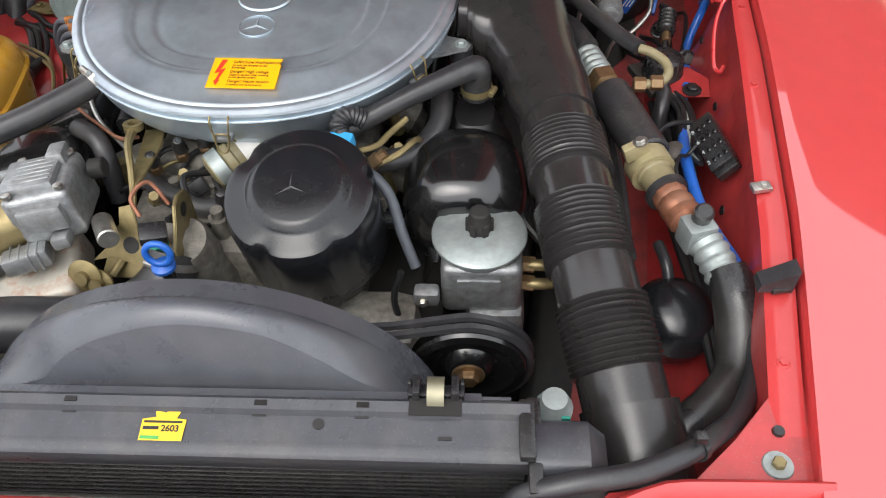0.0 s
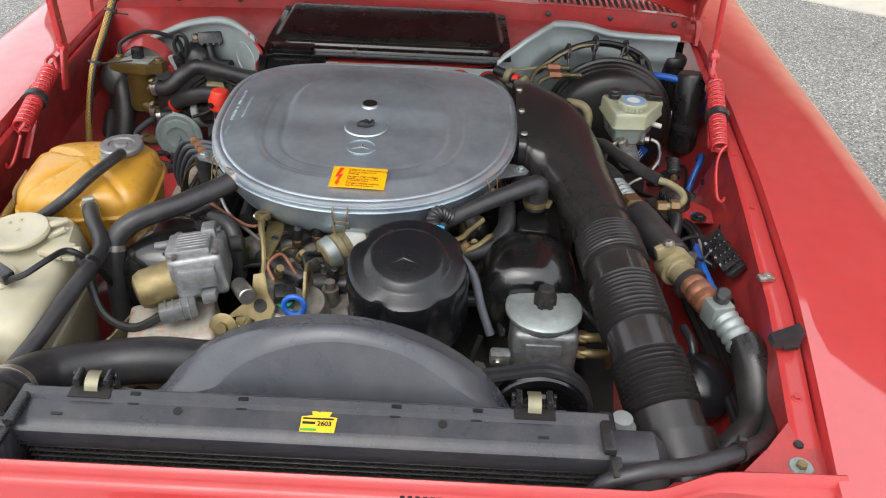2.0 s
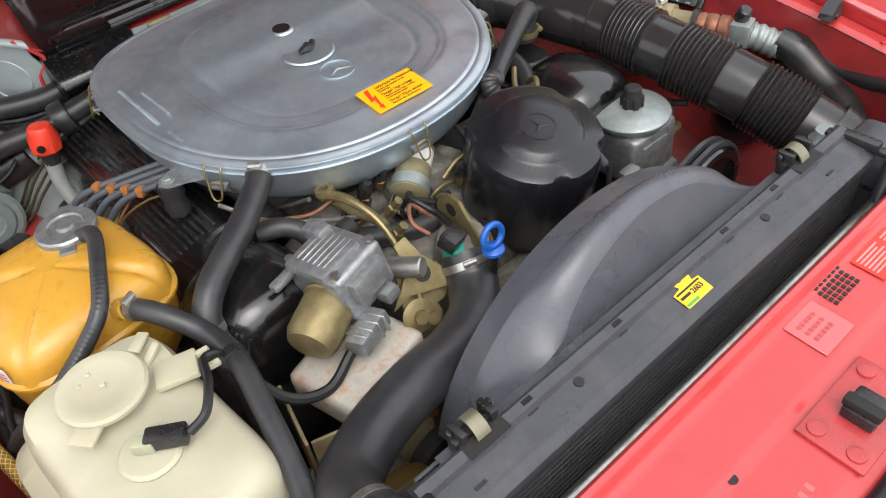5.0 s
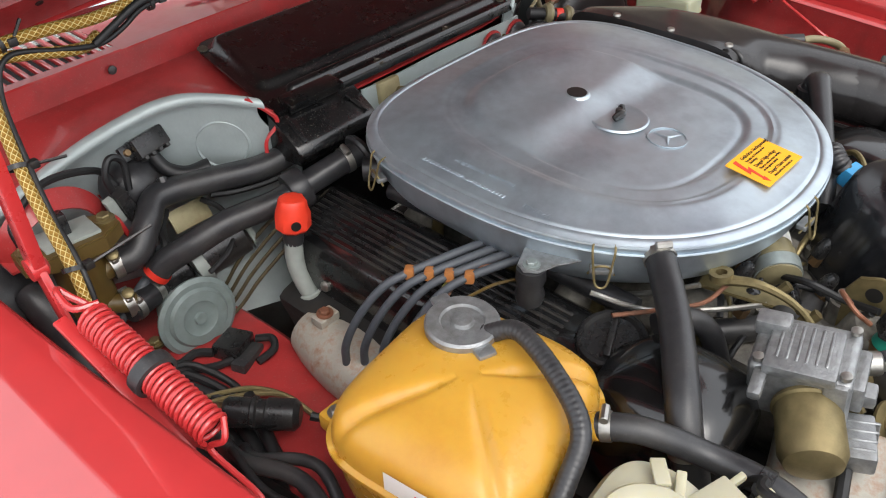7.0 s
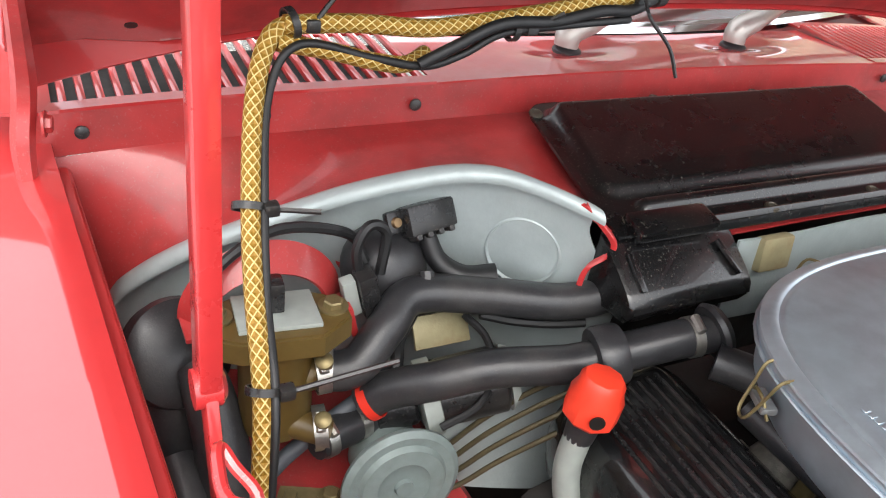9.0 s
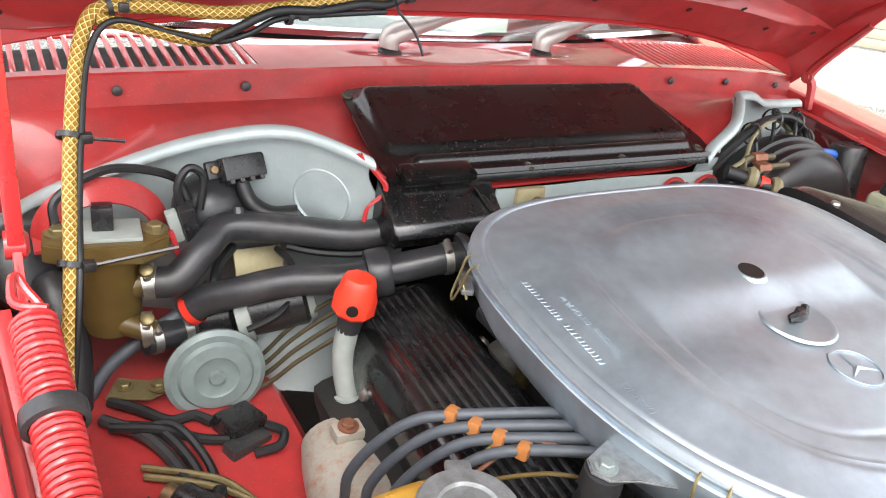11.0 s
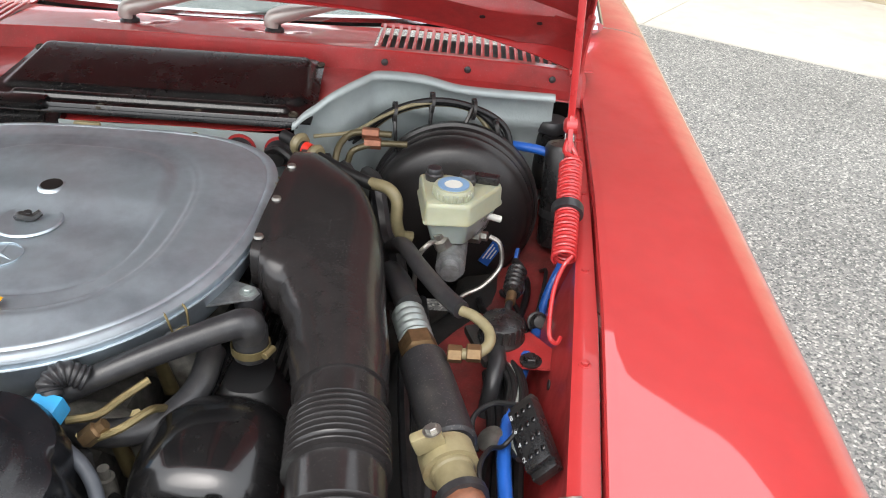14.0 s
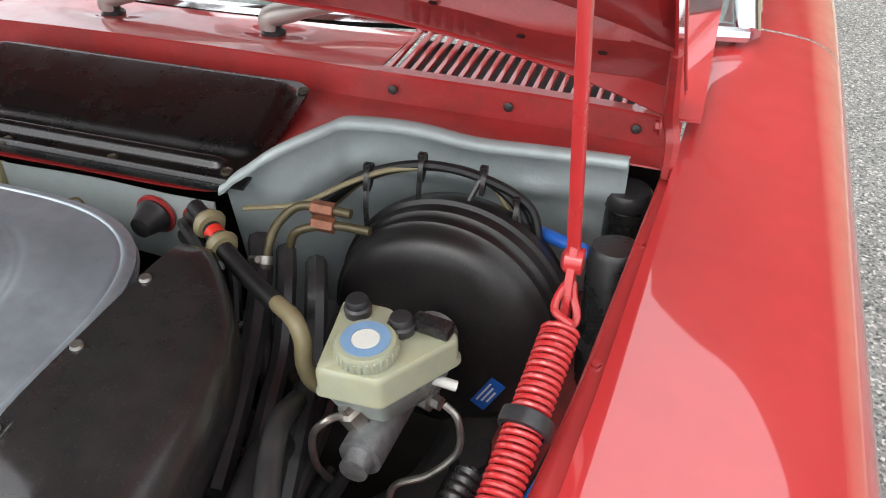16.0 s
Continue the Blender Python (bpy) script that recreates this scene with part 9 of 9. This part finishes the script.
part("plate", plate([(-0.03, -0.014), (0.012, -0.016), (0.028, -0.006), (0.028, 0.008), (-0.02, 0.014)], 0.003, pose(-0.516, 1.372, 0.708, 8, 4, -12), 0.001), GOLD, lb)
bolt((-0.497, 1.366, 0.712), (0, 0, 1), 0.007, lb, GOLD)
bolt((-0.528, 1.376, 0.711), (0, 0, 1), 0.006, lb, GOLD)

# ---- clutter in the engine's vee ----
random.seed(21)
for k in range(12):
    x, y = -0.15 + 0.3 * random.random(), 0.77 + 0.09 * random.random()
    a = random.uniform(0, 6.28)
    p = Vector((x, y, 0.79 + 0.03 * random.random()))
    d = Vector((math.cos(a), math.sin(a) * 0.6, 0.1)) * 0.035
    wire([p - d, p - d * 0.3 + Vector((0, 0, 0.012)), p + d * 0.4 + Vector((0, 0, 0.008)), p + d - Vector((0, 0, 0.012))], random.choice((0.0025, 0.0035, 0.005)), random.choice((WIRE, WIRE, RUBBER, GOLD)), "short cable among the engine castings", "vee cables")
for x, y, z in ((-0.115, 0.815, 0.83), (-0.085, 0.835, 0.835), (-0.02, 0.765, 0.815), (0.035, 0.79, 0.82), (-0.055, 0.842, 0.84)):
    pl = thing("injector_plug", (x, y, z), "small black cable plug on a brass fitting", "plug", "injector plugs")
    part("nut", turned([(0, 0), (0.008, 0), (0.008, 0.012), (0.006, 0.014), (0, 0.014)], facing((x, y, z - 0.012), (0.1, -0.3, 1)), 6), BRASS, pl)
    part("boot", turned([(0, 0), (0.0085, 0), (0.0095, 0.006), (0.008, 0.02), (0.005, 0.026), (0, 0.027)], facing((x, y, z), (0.2, -0.4, 1)), 14), BLACK, pl)
part_plate = thing("linkage_plate", (-0.115, 0.70, 0.78), "yellow zinc linkage plate with a round hole", "bracket")
M = facing((-0.115, 0.70, 0.812), (-0.15, -0.8, 0.6))
part("web", plate([(-0.045, -0.028), (-0.02, -0.02), (0.04, -0.03), (0.035, -0.012), (0.012, 0.018), (0.002, 0.045), (-0.014, 0.04), (-0.012, 0.008)], 0.004, M, 0.001), GOLD, part_plate)
part("hole", turned([(0, 0), (0.01, 0), (0.01, 0.0006), (0, 0.0006)], M @ pose(0.004, -0.002, 0.0042), 20), INK_HOLE, part_plate)
part("foot_bolt", turned([(0, 0), (0.019, 0), (0.02, 0.003), (0.014, 0.005), (0.008, 0.006), (0.008, 0.012), (0, 0.012)], facing((-0.154, 0.655, 0.806), (-0.1, -0.9, 0.4)), 18), GOLD, part_plate)

# ---- fittings low on the driver's side ----
sb = thing("sender_bracket", (0.575, 1.03, 0.77), "red painted bracket plate under the sender", "bracket")
part("plate", plate([(-0.03, -0.02), (0.03, -0.03), (0.035, 0.01), (0.01, 0.045), (-0.025, 0.03)], 0.003, pose(0.578, 1.035, 0.785, 0, -8, 0), 0.001), RED_IN, sb)
bolt((0.585, 1.02, 0.79), (0, 0, 1), 0.009, sb, BLACK)
cb = thing("cable_boot", (0.58, 1.16, 0.78), "black ribbed cable boot with a brown end", "cable boot")
part("boot", sweep([(0.575, 1.195, 0.806), (0.57, 1.17, 0.803), (0.566, 1.145, 0.80)], 0.011, 16, 8, ribs=[(0.004, 0.045, 0.009, 0.003)]), BLACK, cb)
part("end", sweep([(0.566, 1.147, 0.80), (0.563, 1.128, 0.797)], 0.007, 12, 3), BRASS, cb)
part("cable", sweep([(0.563, 1.13, 0.797), (0.56, 1.115, 0.795), (0.565, 1.10, 0.785)], 0.005, 10, 4), WIRE, cb)
dc = thing("earth_disc", (0.53, 0.875, 0.78), "small bright metal disc on the inner fender", "disc")
part("disc", turned([(0, 0), (0.015, 0), (0.015, 0.003), (0.006, 0.004), (0, 0.006)], facing((0.535, 0.878, 0.80), (-0.5, -0.1, 0.8)), 20), STEEL, dc)
for k in range(5):
    wire([(0.565 - 0.006 * k, 1.05, 0.775), (0.575 - 0.004 * k, 0.98, 0.79 + 0.004 * (k % 2)), (0.572 - 0.005 * k, 0.92, 0.80), (0.565 - 0.004 * k, 0.88, 0.81 - 0.004 * k), (0.562, 0.84, 0.815)], 0.0042, WIRE if k != 2 else GREY_PL, "black wire bundle to the terminal block", "terminal wires")
wire([(0.575, 1.24, 0.79), (0.58, 1.21, 0.80), (0.576, 1.195, 0.806)], 0.006, WIRE, "black cable behind the cable boot")
for k in range(3):
    wire([(0.36 + 0.016 * k, 1.36, 0.80 - 0.02 * k), (0.375 + 0.012 * k, 1.3, 0.80 - 0.015 * k), (0.39 + 0.012 * k, 1.22, 0.79 - 0.01 * k), (0.40 + 0.012 * k, 1.14, 0.77)], 0.011 - 0.001 * k, RUBBER, "dark hose beside the brake booster", "booster hoses")

# ---- behind the heater hoses ----
solo("hose_support", block((0.055, 0.03, 0.004), pose(-0.372, 1.445, 0.80, 55, 0, 0), 0.001), TAN, "tan metal plate behind the heater hoses", "plate")
wire([(-0.355, 1.436, 0.82), (-0.345, 1.41, 0.812), (-0.352, 1.378, 0.80), (-0.375, 1.36, 0.785), (-0.408, 1.358, 0.772)], 0.0035, WIRE, "black wire looped round the water pump", "pump wires")
wire([(-0.348, 1.422, 0.83), (-0.32, 1.41, 0.826), (-0.29, 1.395, 0.828), (-0.262, 1.384, 0.832)], 0.005, WIRE, "black wire under the heater hose", "pump wires")
wire([(-0.43, 1.44, 0.845), (-0.415, 1.43, 0.85), (-0.40, 1.435, 0.865), (-0.398, 1.44, 0.872)], 0.006, RUBBER, "short black vacuum hose at the relay", "pump wires")
wire([(-0.40, 1.45, 0.82), (-0.42, 1.43, 0.81), (-0.43, 1.41, 0.80), (-0.44, 1.40, 0.785)], 0.006, WIRE, "black taped wires behind the heater hose", "pump wires")
for p, d in (((-0.497, 1.41, 0.813), (1, -0.1, 0.1)), ((-0.50, 1.395, 0.765), (1, -0.2, 0.1))):
    cl = thing("hose_clip", p, "bright worm-drive hose clip with a brass screw", "hose clip", "hose clips")
    clamp(p, d, 0.0175, cl, STEEL, "band", 0.011, (-0.1, -0.6, 1))
    part("screw", turned([(0, 0), (0.007, 0), (0.007, 0.004), (0.004, 0.006), (0, 0.006)], facing(Vector(p) + Vector((-0.002, -0.012, 0.02)), (-0.3, -0.4, 0.9)), 14), GOLD, cl)

# round pressed holes and plugs in the inner fender beside the duct
for y, dz in ((0.66, 0.075), (0.78, 0.1), (0.95, 0.085), (1.12, 0.1), (1.26, 0.08)):
    x = along(XIN, y) - 0.046
    solo("fender_hole", turned([(0, 0), (0.006, 0), (0.006, 0.0015), (0, 0.0015)], facing((x, y, along(ZIN, y) - dz), (-1, 0, 0.1)), 16), INK_HOLE, "small round hole in the inner fender", "hole", "inner fender holes")

# dark hoses between the duct and the booster
for k, (x, r) in enumerate(((0.3, 0.013), (0.33, 0.011), (0.365, 0.012))):
    wire([(x - 0.02, 1.37, 0.87 - 0.01 * k), (x, 1.33, 0.85), (x + 0.02, 1.27, 0.82 - 0.01 * k), (x + 0.04, 1.2, 0.80), (x + 0.06, 1.12, 0.78)], r, RUBBER, "dusty black hose between duct and booster", "duct side hoses")
wire([(0.2, 1.35, 0.885), (0.225, 1.325, 0.90), (0.25, 1.31, 0.885), (0.27, 1.3, 0.84)], 0.007, WIRE, "black cable loop behind the air cleaner", "rear cables")
wire([(0.21, 1.36, 0.875), (0.24, 1.335, 0.885), (0.275, 1.32, 0.865), (0.29, 1.29, 0.82)], 0.006, WIRE, "black cable loop behind the air cleaner", "rear cables")
wire([(0.265, 1.37, 0.905), (0.32, 1.395, 0.906), (0.36, 1.425, 0.92), (0.4, 1.443, 0.934), (0.437, 1.455, 0.938)], 0.003, BEIGE, "thin beige cable across the firewall", "rear cables")
